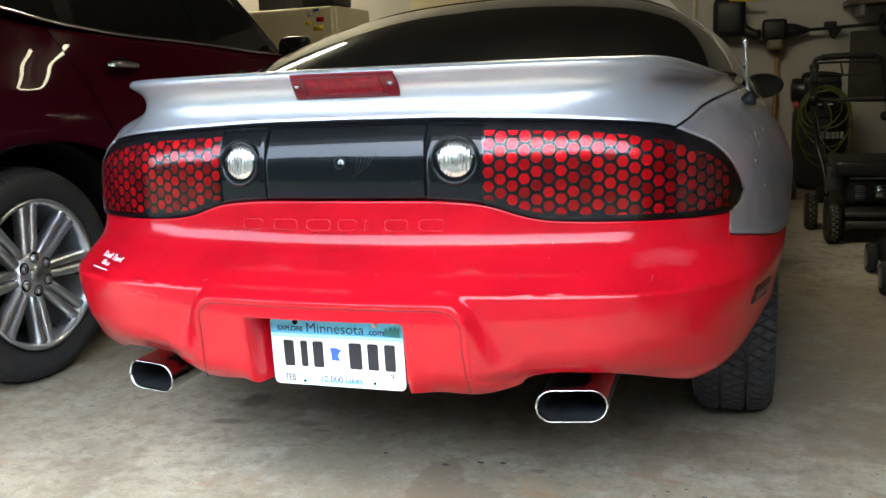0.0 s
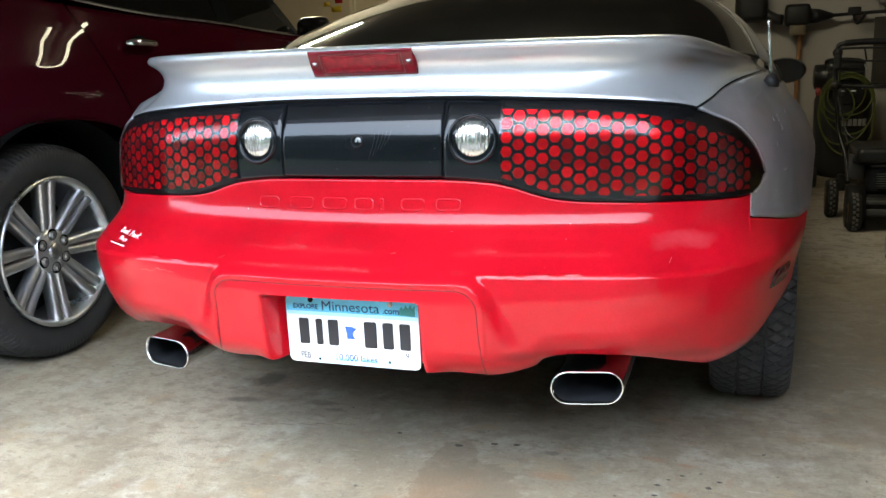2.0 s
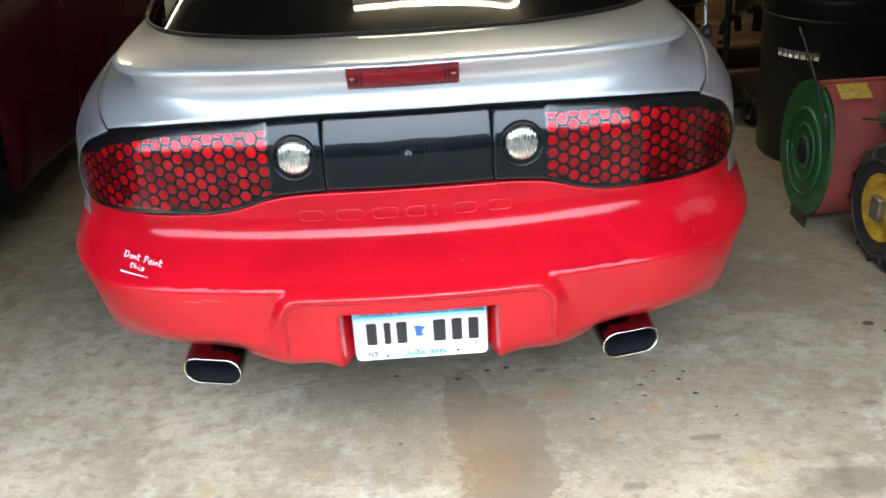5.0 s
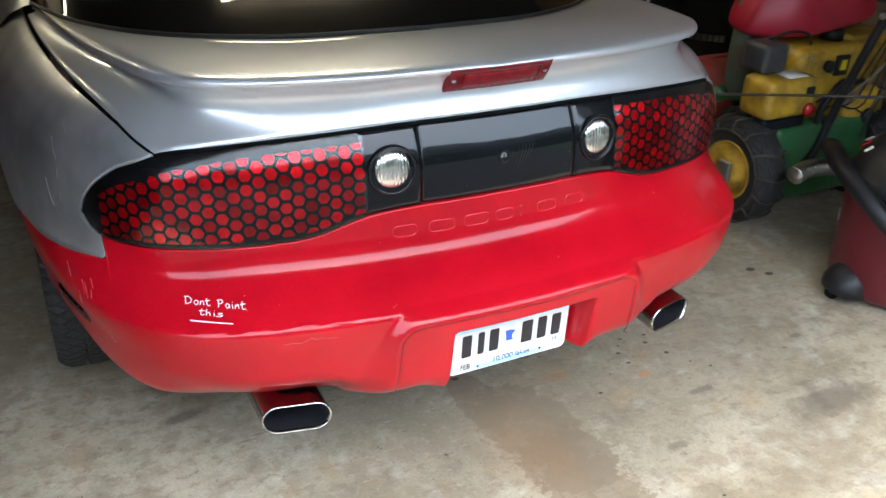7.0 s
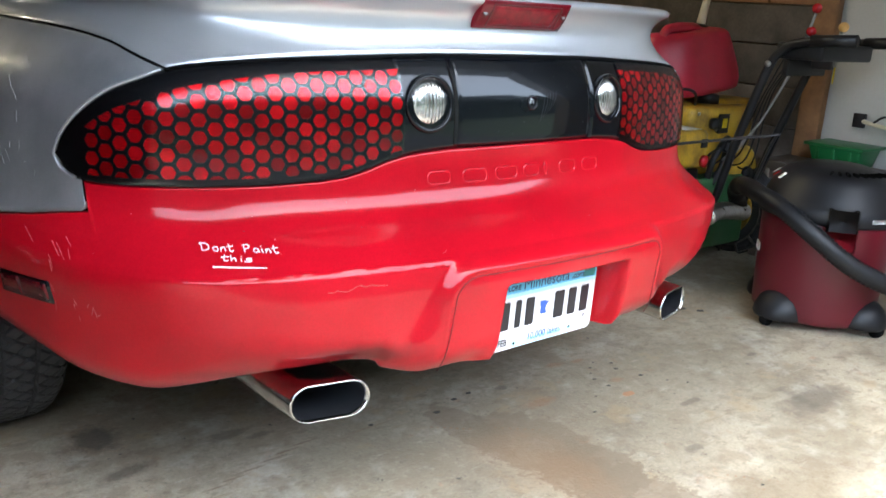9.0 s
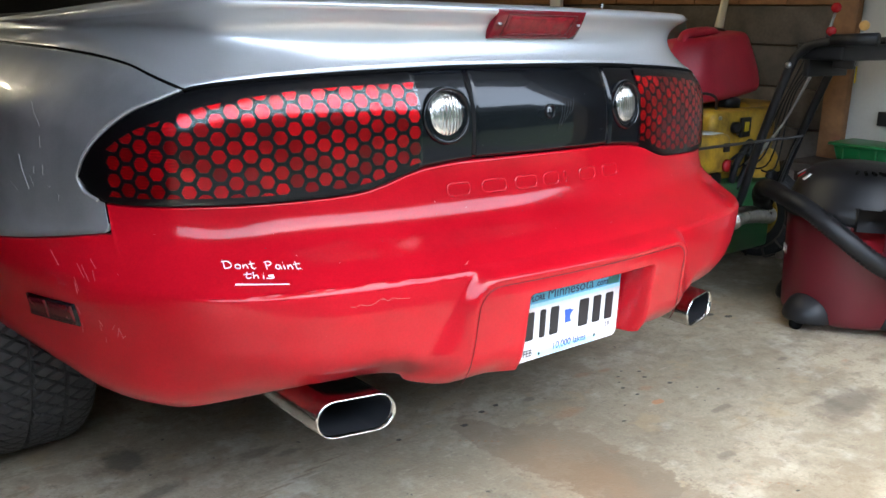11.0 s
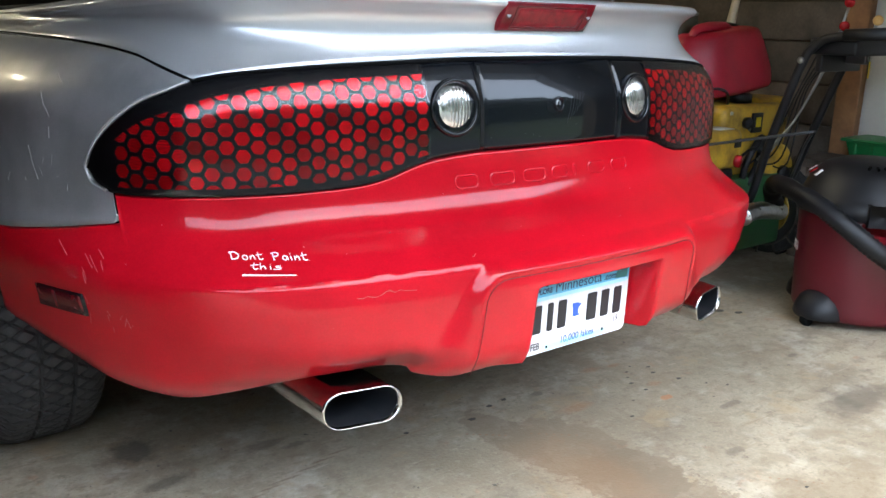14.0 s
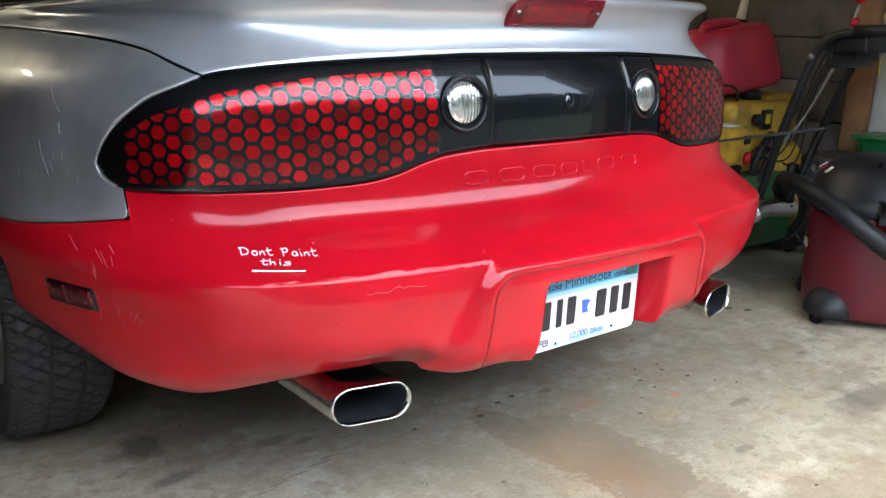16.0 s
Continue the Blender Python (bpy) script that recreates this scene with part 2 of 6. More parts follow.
    source = stain(source, 3.7, 0.56, 0.66, (0.47, 0.435, 0.37), 0.6, seed=8.4)
    source = stain(source, 17.0, 0.50, 0.72, (0.17, 0.145, 0.105), 0.7, 12, seed=6.2)
    source = stain(source, 9.0, 0.55, 0.70, (0.50, 0.46, 0.39), 0.5, 12, seed=2.9)
    source = stain(source, 4.2, 0.58, 0.68, (0.13, 0.105, 0.075), 0.6, seed=1.3)
    source = stain(source, 34.0, 0.67, 0.71, (0.05, 0.045, 0.04), 0.85, 5, seed=5.5)
    source = stain(source, 11.0, 0.62, 0.70, (0.33, 0.15, 0.07), 0.5, 6, seed=9.7)
    # a darker patch, the pale floor further in, the brown patch behind the car, oil drips and rust
    source = blot(source, 1.35, 1.75, .40, .80, (.27, .225, .165), .5, .3, 6, .3)
    source = blot(source, 1.6, 3.75, .75, 1.15, (.56, .52, .45), .85, .12, 9, .12)
    source = stain(source, 5.0, 0.60, 0.70, (0.24, 0.17, 0.10), 0.6, 8, seed=4.4, stretch=9.0, turn=0.6)
    source = stain(source, 7.0, 0.62, 0.68, (0.50, 0.46, 0.39), 0.4, 8, seed=7.7, stretch=12.0, turn=2.1)
    source = stain(source, 60.0, 0.62, 0.70, (0.14, 0.115, 0.085), 0.6, 3, seed=2.2)
    # fine mottling of the worn surface
    source = stain(source, 75.0, 0.50, 0.66, (0.17, 0.14, 0.10), 0.22, 6, seed=11.3)
    source = stain(source, 48.0, 0.55, 0.68, (0.50, 0.45, 0.36), 0.22, 6, seed=12.9)
    source = stain(source, 13.0, 0.52, 0.60, (0.23, 0.185, 0.125), 0.5, 12, seed=14.2)
    source = stain(source, 21.0, 0.56, 0.62, (0.19, 0.15, 0.10), 0.5, 12, seed=15.8, stretch=1.6, turn=.4)
    source = stain(source, 6.0, 0.58, 0.64, (0.34, 0.25, 0.14), 0.45, 12, seed=17.1)
    for x, y, w, d in ((.105, .30, .062, .15), (.18, .16, .135, .17), (.20, -.02, .13, .12), (.185, -.20, .125, .25)):
        source = blot(source, x, y, w, d, (.175, .135, .09), .66, .36, 26, .05)
    source = blot(source, .12, .05, .10, .16, (.30, .16, .07), .25, .5, 12, .5)
    # rusty dots of a tyre print, rust spots, scuffs and wet blots
    for k in range(7):
        source = blot(source, .03 + .012 * k, .352 - .010 * k, .004, .003, (.26, .12, .05), .5, .3, 120, .4)
        source = blot(source, .16 + .014 * k, .262 - .012 * k, .004, .003, (.26, .12, .05), .4, .3, 120, .4)
        source = blot(source, .445 + .012 * k, -.21 - .014 * k, .004, .003, (.26, .12, .05), .5, .3, 120, .4)
    for x, y, w, d in ((.585, .45, .030, .014), (.667, .434, .022, .010), (.66, .28, .022, .014), (.36, .30, .05, .02)):
        source = blot(source, x, y, w, d, (.30, .15, .07), .5, .45, 40, .4)
    for x, y, w, d in ((.718, .072, .045, .012), (.489, -.089, .03, .014), (1.191, .163, .022, .010), (.339, .421, .020, .012), (-.40, .59, .05, .02), (-.33, .55, .03, .012)):
        source = blot(source, x, y, w, d, (.11, .092, .07), .6, .45, 40, .3)
    for k in range(6):
        source = blot(source, 1.02 - .008 * k, -.03 - .028 * k, .020, .012, (.10, .085, .065), .5, .5, 40, .5)
        source = blot(source, -.52 + .05 * k, .395 + .013 * k, .030, .003, (.15, .085, .045), .55, .4, 60, .5)
    source = blot(source, -.64, .56, .05, .022, (.075, .062, .048), .6, .5, 30, .4)
    source = blot(source, 1.15, .75, .22, .10, (.22, .175, .12), .5, .4, 8, .2)
    source = blot(source, .42, -.35, .30, .10, (.17, .13, .08), .6, .4, 9, .3)
    source = blot(source, 1.03, -.12, .14, .05, (.12, .10, .075), .7, .4, 16, .3)
    source = blot(source, .61, .20, .022, .012, (.40, .17, .07), .8, .25, 60)
    source = blot(source, -.648, .735, .045, .060, (.065, .056, .046), .75, .5, 30, .3)
    for x, y, r in ((.744, .367, .011), (.721, .331, .013), (.607, .318, .012), (.606, .265, .012), (.746, .26, .014), (.44, .179, .010), (.659, .378, .009), (.784, .194, .008), (.823, .151, .009),
                    (.238, .448, .014), (.18, .44, .015), (.093, .408, .017), (-.087, .443, .012), (1.375, .55, .030), (1.414, .499, .026), (.474, -.281, .009), (.70, .40, .007), (.63, .35, .007), (.52, .24, .007)):
        source = blot(source, x, y, r * .62, r * .42, (.022, .019, .016), .92, .45, 110, .12)
    link(source, b.inputs["Base Color"])
    return m


CONCRETE = concrete()
WALL_WHITE = surface("white_wallboard", (0.45, 0.43, 0.395), 0.75, 0, 0, 0.06, 2.5, 0.1, 80)
# the ceiling gets a dark brown-grey, far below white
CEILING_DARK = surface("ceiling_paint", (0.085, 0.078, 0.068), 0.85, 0, 0, 0.05, 2)
PLANK = surface("dark_plank", (0.11, 0.085, 0.064), 0.7, 0, 0, 0.35, 7, 0.4, 70, other=(0.06, 0.046, 0.034), pieces=0.3)
PINE = surface("pine_wood", (0.30, 0.145, 0.06), 0.6, 0, 0, 0.25, 9, 0.3, 60, pieces=0.15)
DARK_DRIVE = surface("dark_drive", (0.036, 0.035, 0.034), 0.85, 0, 0, 0.2, 1.5, 0.3, 90)
SCREEN_GREEN = surface("sky_screen_green", (0.020, 0.030, 0.013), 0.9, 0, 0, 0.4, 0.8)
LAWN = surface("lawn", (0.035, 0.055, 0.018), 0.9, 0, 0, 0.3, 0.6)
PRINT_WHITE = surface("white_print", (0.75, 0.75, 0.73), 0.6)
LAMP_TRAY = surface("lamp_tray_enamel", (0.30, 0.29, 0.27), 0.5)
TUBE_LIGHT = surface("lamp_tube", (1.0, 0.84, 0.58), 0.5, emit=5.5)


# ---------------- building blocks ----------------
def part(name, bm, material, parent=None, label="", flat=False):
    """Links a bmesh as ONE mesh object under a thing or a part."""
    me = bpy.data.meshes.new(name)
    bm.normal_update()
    bm.to_mesh(me)
    bm.free()
    if not flat:
        for p in me.polygons:
            p.use_smooth = True
    me.materials.append(material)
    ob = new(name, me)
    ob.parent = parent
    if label:
        ob["label"] = label
    return ob


def thing(name, label, category, group="", kind=""):
    return tagged(new(name), label, category, group, kind)


def grid(rows, bm=None, closed=False):
    """A skin over rows of points."""
    bm = bm or bmesh.new()
    vs = [[bm.verts.new(p) for p in row] for row in rows]
    for a, b in zip(vs, vs[1:]):
        n = len(a)
        for i in range(n if closed else n - 1):
            j = (i + 1) % n
            try:
                bm.faces.new((a[i], a[j], b[j], b[i]))
            except ValueError:
                pass
    return bm


def box(x0, x1, y0, y1, z0, z1, bevel=0.004, bm=None, m=None, segments=2):
    bm = bm or bmesh.new()
    made = bmesh.ops.create_cube(bm, size=1.0)["verts"]
    for v in made:
        v.co = Vector(((x0 + x1) / 2 + v.co.x * (x1 - x0), (y0 + y1) / 2 + v.co.y * (y1 - y0), (z0 + z1) / 2 + v.co.z * (z1 - z0)))
    if m:
        for v in made:
            v.co = m @ v.co
    if bevel:
        edges = list({e for v in made for e in v.link_edges})
        bmesh.ops.bevel(bm, geom=edges, offset=bevel, segments=segments, affect="EDGES", profile=0.6)
    return bm


def lathe(profile, m=Matrix(), steps=32, bm=None, cap=True):
    """Turns (radius, height) pairs round the local z axis."""
    rows = []
    for r, h in profile:
        rows.append([m @ Vector((r * math.cos(2 * math.pi * k / steps), r * math.sin(2 * math.pi * k / steps), h)) for k in range(steps)])
    bm = bm or bmesh.new()
    vs = [[bm.verts.new(p) for p in row] for row in rows]
    for a, b in zip(vs, vs[1:]):
        for i in range(steps):
            bm.faces.new((a[i], a[(i + 1) % steps], b[(i + 1) % steps], b[i]))
    if cap:
        bm.faces.new(vs[0][::-1])
        bm.faces.new(vs[-1])
    return bm


def bend(points, per=6):
    """A smooth line through a few points."""
    ps = [Vector(p) for p in points]
    out = []
    for i in range(len(ps) - 1):
        a, b, c, d = ps[max(0, i - 1)], ps[i], ps[i + 1], ps[min(len(ps) - 1, i + 2)]
        for k in range(per):
            t = k / per
            out.append(0.5 * ((2 * b) + (c - a) * t + (2 * a - 5 * b + 4 * c - d) * t * t + (3 * b - a - 3 * c + d) * t ** 3))
    return out + [ps[-1]]


def tube(points, r, bm=None, steps=10, smooth_line=True, radii=None, per=6):
    """A round bar along a line; radii: one for each point of the line."""
    line = bend(points, per) if smooth_line else [Vector(p) for p in points]
    bm = bm or bmesh.new()
    rows, side = [], None
    for i, p in enumerate(line):
        d = (line[min(i + 1, len(line) - 1)] - line[max(i - 1, 0)]).normalized()
        if side is None:
            side = d.orthogonal().normalized()
        side = (side - d * side.dot(d)).normalized()
        up = d.cross(side)
        rad = radii(i / (len(line) - 1)) if radii else r
        rows.append([bm.verts.new(p + (side * math.cos(2 * math.pi * k / steps) + up * math.sin(2 * math.pi * k / steps)) * rad) for k in range(steps)])
    for a, b in zip(rows, rows[1:]):
        for i in range(steps):
            bm.faces.new((a[i], a[(i + 1) % steps], b[(i + 1) % steps], b[i]))
    bm.faces.new(rows[0][::-1])
    bm.faces.new(rows[-1])
    return bm


def prism(outline, depth, m, bm=None, bevel=0.0):
    """An outline in the local xy plane, made solid along local z."""
    bm = bm or bmesh.new()
    a = [bm.verts.new(m @ Vector((x, y, 0))) for x, y in outline]
    b = [bm.verts.new(m @ Vector((x, y, depth))) for x, y in outline]
    faces = [bm.faces.new(a[::-1]), bm.faces.new(b)]
    n = len(a)
    for i in range(n):
        faces.append(bm.faces.new((a[i], a[(i + 1) % n], b[(i + 1) % n], b[i])))
    if bevel:
        bmesh.ops.bevel(bm, geom=list({e for f in faces[:2] for e in f.edges}), offset=bevel, segments=2, affect="EDGES")
    return bm


def rounded(w, h, r, steps=5):
    """A rectangle with round corners about the origin."""
    out = []
    for cx, cy, a0 in ((w / 2 - r, h / 2 - r, 0), (-w / 2 + r, h / 2 - r, 90), (-w / 2 + r, -h / 2 + r, 180), (w / 2 - r, -h / 2 + r, 270)):
        for k in range(steps + 1):
            a = radians(a0 + 90 * k / steps)
            out.append((cx + r * math.cos(a), cy + r * math.sin(a)))
    return out


def lettering(words, size, place, shear=0.0, thin=0.0):
    """Words in the built-in font as a bmesh; place(x, y) puts a point of the writing into the world. x runs from 0 to the width."""
    data = bpy.data.curves.new("writing", "FONT")
    data.body, data.size, data.shear, data.offset = words, size, shear, -thin
    ob = new("writing", data)
    bpy.context.view_layer.update()
    me = bpy.data.meshes.new_from_object(ob.evaluated_get(bpy.context.evaluated_depsgraph_get()))
    bpy.data.objects.remove(ob)
    bm = bmesh.new()
    bm.from_mesh(me)
    bpy.data.meshes.remove(me)
    bmesh.ops.subdivide_edges(bm, edges=[e for e in bm.edges if e.calc_length() > size * 0.3], cuts=2)
    bmesh.ops.triangulate(bm, faces=bm.faces[:])
    for v in bm.verts:
        v.co = Vector(place(v.co.x, v.co.y))
    return bm


# ---------------- the sports car: shape of the tail ----------------
TAIL_Z = [.30, .33, .36, .40, .48, .535, .562, .572, .580, .590, .60, .613, .624, .633, .643, .656, .672, .69, .715, .743, .82, .907, .95]
TAIL_Y = [.07, .012, -.018, -.036, -.046, -.052, -.0525, -.048, -.037, -.023, -.008, .0165, .0370, .0505, .0605, .0690, .0755, .0797, .0828, .0848, .090, .124, .145]
WIDE_Z = [.30, .34, .40, .48, .56, .64, .72, .80, .85, .88, .90, .92, .94, .955]
WIDE_X = [.852, .870, .885, .898, .912, .914, .918, .912, .892, .870, .852, .828, .795, .76]


def smooth(a, b, x):
    t = min(1.0, max(0.0, (x - a) / (b - a)))
    return t * t * (3 - 2 * t)


def spline(xs, ys, x):
    """A smooth curve through a few knots that never overshoots."""
    n = len(xs)
    if x <= xs[0]:
        return ys[0]
    if x >= xs[-1]:
        return ys[-1]
    i = max(k for k in range(n - 1) if xs[k] <= x)
    h = xs[i + 1] - xs[i]
    t = (x - xs[i]) / h

    def slope(k):
        if k in (0, n - 1):
            j = min(k, n - 2)
            return (ys[j + 1] - ys[j]) / (xs[j + 1] - xs[j])
        a = (ys[k] - ys[k - 1]) / (xs[k] - xs[k - 1])
        b = (ys[k + 1] - ys[k]) / (xs[k + 1] - xs[k])
        return 0 if a * b <= 0 else 2 * a * b / (a + b)
    t2, t3 = t * t, t * t * t
    return (2 * t3 - 3 * t2 + 1) * ys[i] + (t3 - 2 * t2 + t) * h * slope(i) + (3 * t2 - 2 * t3) * ys[i + 1] + (t3 - t2) * h * slope(i + 1)


THETA = np.concatenate([np.linspace(0, .35, 12)[:-1], np.linspace(.35, math.pi / 2, 60)])
LEVELS = {}


def level(z):
    """The outline of the body in plan at the height z, from the middle of the tail to the side: length along it, x and y."""
    key = round(z, 4)
    if key not in LEVELS:
        w, y0 = spline(WIDE_Z, WIDE_X, z), spline(TAIL_Z, TAIL_Y, z)
        base = .084 if z < .75 else y0
        x = w * np.sin(THETA) ** .2
        x = np.concatenate([np.linspace(0, x[1], 30)[:-1], x[1:]])
        r = np.clip(x / w, 0, 1) ** 10
        fade = 1 - (.30 * (1 - smooth(.38, .48, z)) + .35 * smooth(.565, .61, z)) * np.exp(-((x - .67) / .085) ** 2)
        y = base + (y0 - base) * fade + .2 * x * x + .95 * (1 - np.sqrt(np.clip(1 - r, 0, 1)))
        y = y - .050 * math.exp(-((z - .548) / .055) ** 2) * np.exp(-((x - .865) / .055) ** 2)
        x, y = np.concatenate([x, [w, w]]), np.concatenate([y, [y[-1] + .5, y[-1] + 1.2]])
        LEVELS[key] = np.concatenate([[0], np.cumsum(np.hypot(np.diff(x), np.diff(y)))]), x, y
    return LEVELS[key]


def skin(s, z, out=0.0):
    """The point of the body at the length s round the tail (minus: to the left) and the height z; out: metres proud of it."""
    def at(q):
        ss, x, y = level(z)
        px, py = float(np.interp(q, ss, x)), float(np.interp(q, ss, y))
        px += .042 * math.exp(-((py - 1.0) / .4) ** 2) * smooth(.28, .42, z) * (1 - smooth(.7, .9, z))
        return px, py
    a = abs(s)
    px, py = at(a)
    if out:
        qx, qy = at(a + .004)
        rx, ry = at(max(0, a - .004))
        dx, dy = qx - rx, qy - ry
        d = math.hypot(dx, dy) or 1
        px, py = px + out * dy / d, py - out * dx / d
    return Vector((math.copysign(px, s), py, z))


# edges of the panels, as height over the length round the tail
LENS_TOP = ([0, .185, .355, .526, .643, .70, .745, .79, .85, .892, .905], [.907, .906, .900, .891, .880, .870, .854, .838, .800, .757, .727])
LENS_LOW = ([0, .19, .288, .335, .381, .427, .472, .586, .70, .833, .88, .905], [.744, .743, .736, .726, .711, .701, .697, .693, .691, .688, .697, .726])
HATCH_SIDE = ([.70, .74, .80, .90, 1.03, 1.25, 1.6, 2.6], [.872, .888, .909, .921, .926, .928, .928, .928])
FENDER_LOW = ([.86, 1.05, 1.277, 2.6], [.641, .615, .592, .560])
BUMPER_LOW = ([0, .17, .24, .305, .325, .348, .380, .398, .412, .44, .485, .575, .634, .72, .82, .96, 1.1, 1.3], [.364, .364, .359, .355, .357, .361, .370, .377, .392, .400, .404, .398, .386, .360, .334, .325, .345, .365])
WHEEL_Y, WHEEL_Z, ARCH = 1.0, .335, .350


def lens_top(s): return spline(*LENS_TOP, abs(s))
def lens_low(s): return spline(*LENS_LOW, abs(s))


def arch_z(s, low):
    """The lower edge of the side where the wheel arch cuts it."""
    y = skin(abs(s), .5)[1]
    d = abs(y - WHEEL_Y)
    return low if d >= ARCH else max(low, WHEEL_Z + math.sqrt(ARCH * ARCH - d * d))


def bumper_point(s, z, out=0.0):
    """The bumper: the skin, with the raised middle and the recess for the plate."""
    p = skin(s, z, out)
    x = abs(p.x)
    d = math.hypot(max(x - .250, 0), max(z - .5025, 0)) - .043
    wide = .036 + .080 * (1 - smooth(.35, .54, z))
    p.y -= .020 * (1 - smooth(.010, wide, d)) + .0025 * smooth(.37, .45, z) * math.exp(-((d - .009) / .005) ** 2)
    inside = (1 - smooth(.156, .180, x)) * (1 - smooth(.506, .519, z))
    p.y = p.y + (.024 - p.y) * inside
    return p


car = thing("sports_car", "silver sports car with red rear bumper and tinted rear window", "car")


def build_bumper():
    half = sorted(set([round(v, 4) for v in np.linspace(0, .84, 85)] + [.148, .156, .160, .164, .168, .172, .176, .180, .186, .285, .289, .293, .297, .303, .306, .309, .313, .316, .323, .326, .335, .846, .8535, .8565, .8615]
                      + [round(v, 4) for v in np.linspace(.87, 1.58, 60)]))
    cols = [-v for v in half[:0:-1]] + half
    low_marks = sorted([round(v, 4) for v in np.linspace(0, 1, 46)] + [round((z - .352) / .248, 4) for z in (.540, .5435, .549, .552, .555, .558, .561, .564, .567, .570, .573, .576, .579, .582, .585, .588)] + [round((z - .352) / .248, 4) for z in (.496, .500, .5025, .505, .5075, .510, .5125, .515, .520)])
    rows = []
    for s in cols:
        a = abs(s)
        low = arch_z(s, spline(*BUMPER_LOW, a))
        high = lens_low(s) - .003 if a < .855 else spline(*FENDER_LOW, a) - .003
        low = min(low, high - .004)
        mid = max(low + .002, min(.60, high - .010))
        # the lower rim rolls under, but for the plate's recess
        roll = .026 * smooth(.17, .24, abs(skin(s, .45).x))
        zs = [low + (mid - low) * f for f in low_marks] + [mid + (high - mid) * f for f in np.linspace(.04, 1, 30)]
        col = [bumper_point(s, z, -roll * max(0.0, 1 - (z - low) / .062) ** 2) for z in zs]
        tuck = [col[0] + Vector((-.02 * col[0].x, .012 if a < .9 else 0, -.004)), col[0] + Vector((-.14 * col[0].x, .13 if a < .9 else 0, .010))]
        top = [col[-1] + Vector((-.02 * col[-1].x, .015, .0))]
        rows.append(tuck[::-1] + col + top)
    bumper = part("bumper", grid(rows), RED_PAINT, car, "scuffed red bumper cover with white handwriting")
    # joint round the plate panel
    for side in (-1,):
        path = []
        for k in range(0, 26):
            path.append((-.293 - .011 * (1 - k / 25) ** 2, .3655 + (.505 - .3655) * k / 25))
        for k in range(1, 10):
            a = radians(180 - 10 * k)
            path.append((-.250 + .043 * math.cos(a), .505 + .040 * math.sin(a)))
        full = path + [(x, .5455) for x in np.linspace(-.24, .24, 30)] + [(-x, z) for x, z in path[::-1]]
        part("panel_joint", tube([bumper_point(x, z, .0005) for x, z in full], .0009, steps=6, smooth_line=False), GROOVE, bumper)
    # pressed rings, plain shapes in place of the maker's letters
    for k in range(7):
        s0 = (-.252, -.172, -.090, -.014, .045, .092, .168)[k]
        w = (.054, .062, .060, .046, .010, .054, .056)[k]
        ring = [(s0 + w / 2 + px, .6895 + pz) for px, pz in rounded(w, .0265, min(.010, w * .45), 4)]
        press = bmesh.new()
        loops = []
        for shrink, out in ((0, 0), (.0012, .0016), (.0026, .0016), (.0040, -.0004)):
            kx, kz = max(.1, 1 - 2 * shrink / w), 1 - 2 * shrink / .0265
            loops.append([press.verts.new(bumper_point(s0 + w / 2 + (q - s0 - w / 2) * kx, .6895 + (z - .6895) * kz, out)) for q, z in ring])
        for a, b in zip(loops, loops[1:]):
            for i in range(len(ring)):
                press.faces.new((a[i], a[(i + 1) % len(ring)], b[(i + 1) % len(ring)], b[i]))
        part("pressed_ring", press, RED_PAINT, bumper)
    # handwriting in white marker, stroke by stroke
    pen = {
        "D": [[(.05, 0), (.12, .95), (.0, .9), (.45, .98), (.72, .6), (.55, .15), (.05, .0)]],
        "o": [[(.3, .55), (.08, .4), (.1, .05), (.4, .0), (.5, .4), (.3, .55)]],
        "n": [[(.05, .0), (.1, .5), (.12, .3), (.32, .55), (.42, .4), (.46, .0)]],
        "t": [[(.22, 1.0), (.16, .2), (.3, .0), (.5, .12)], [(-.05, .6), (.55, .72)]],
        "P": [[(.1, -.05), (.16, .95)], [(.0, .88), (.5, 1.0), (.62, .72), (.4, .5), (.14, .46)]],
        "a": [[(.45, .5), (.2, .55), (.05, .2), (.25, .0), (.45, .3), (.46, .5), (.5, .0)]],
        "i": [[(.12, .5), (.16, .0)], [(.14, .82), (.15, .86)]],
        "h": [[(.08, 1.0), (.1, .0), (.14, .35), (.32, .5), (.4, .3), (.44, .0)]],
        "s": [[(.5, .55), (.15, .5), (.2, .32), (.5, .2), (.35, .0), (-.05, .02)]],
    }
    for words, s0, z0, wide, tall in (("Dont Paint", -.699, .6005, .0178, .0088), ("this", -.676, .5895, .0215, .0066)):
        x = 0.0
        for letter in words:
            if letter == " ":
                x += .75
                continue
            for line in pen[letter]:
                pts = [bumper_point(s0 + wide * (x + px + .18 * pz), z0 + tall * pz - .0012 * x * .2, .0004) for px, pz in line]
                part("pen_stroke", tube(pts, .0010, steps=6, per=5), WHITE_INK, bumper)
            x += {"D": .95, "P": .85, "i": .38, "t": .58}.get(letter, .66)
    part("underline", tube([bumper_point(-.694 + .082 * k / 8, .5835 - .001 * k / 8, .0004) for k in range(9)], .0017, steps=6, radii=lambda t: .0019 - .0010 * t), WHITE_INK, bumper)
    # scratches and chips
    rng = random.Random(4)
    primer = surface("scratched_primer", (.36, .10, .08), .7)
    for s, z, n, length in ((-.525, .545, 7, .06), (-.47, .548, 5, .05), (.66, .588, 1, .006), (.30, .40, 2, .01), (-.30, .585, 2, .012), (.1, .60, 1, .01)):
        line = [(s + length * k / n, z + rng.uniform(-.005, .005)) for k in range(n + 1)]
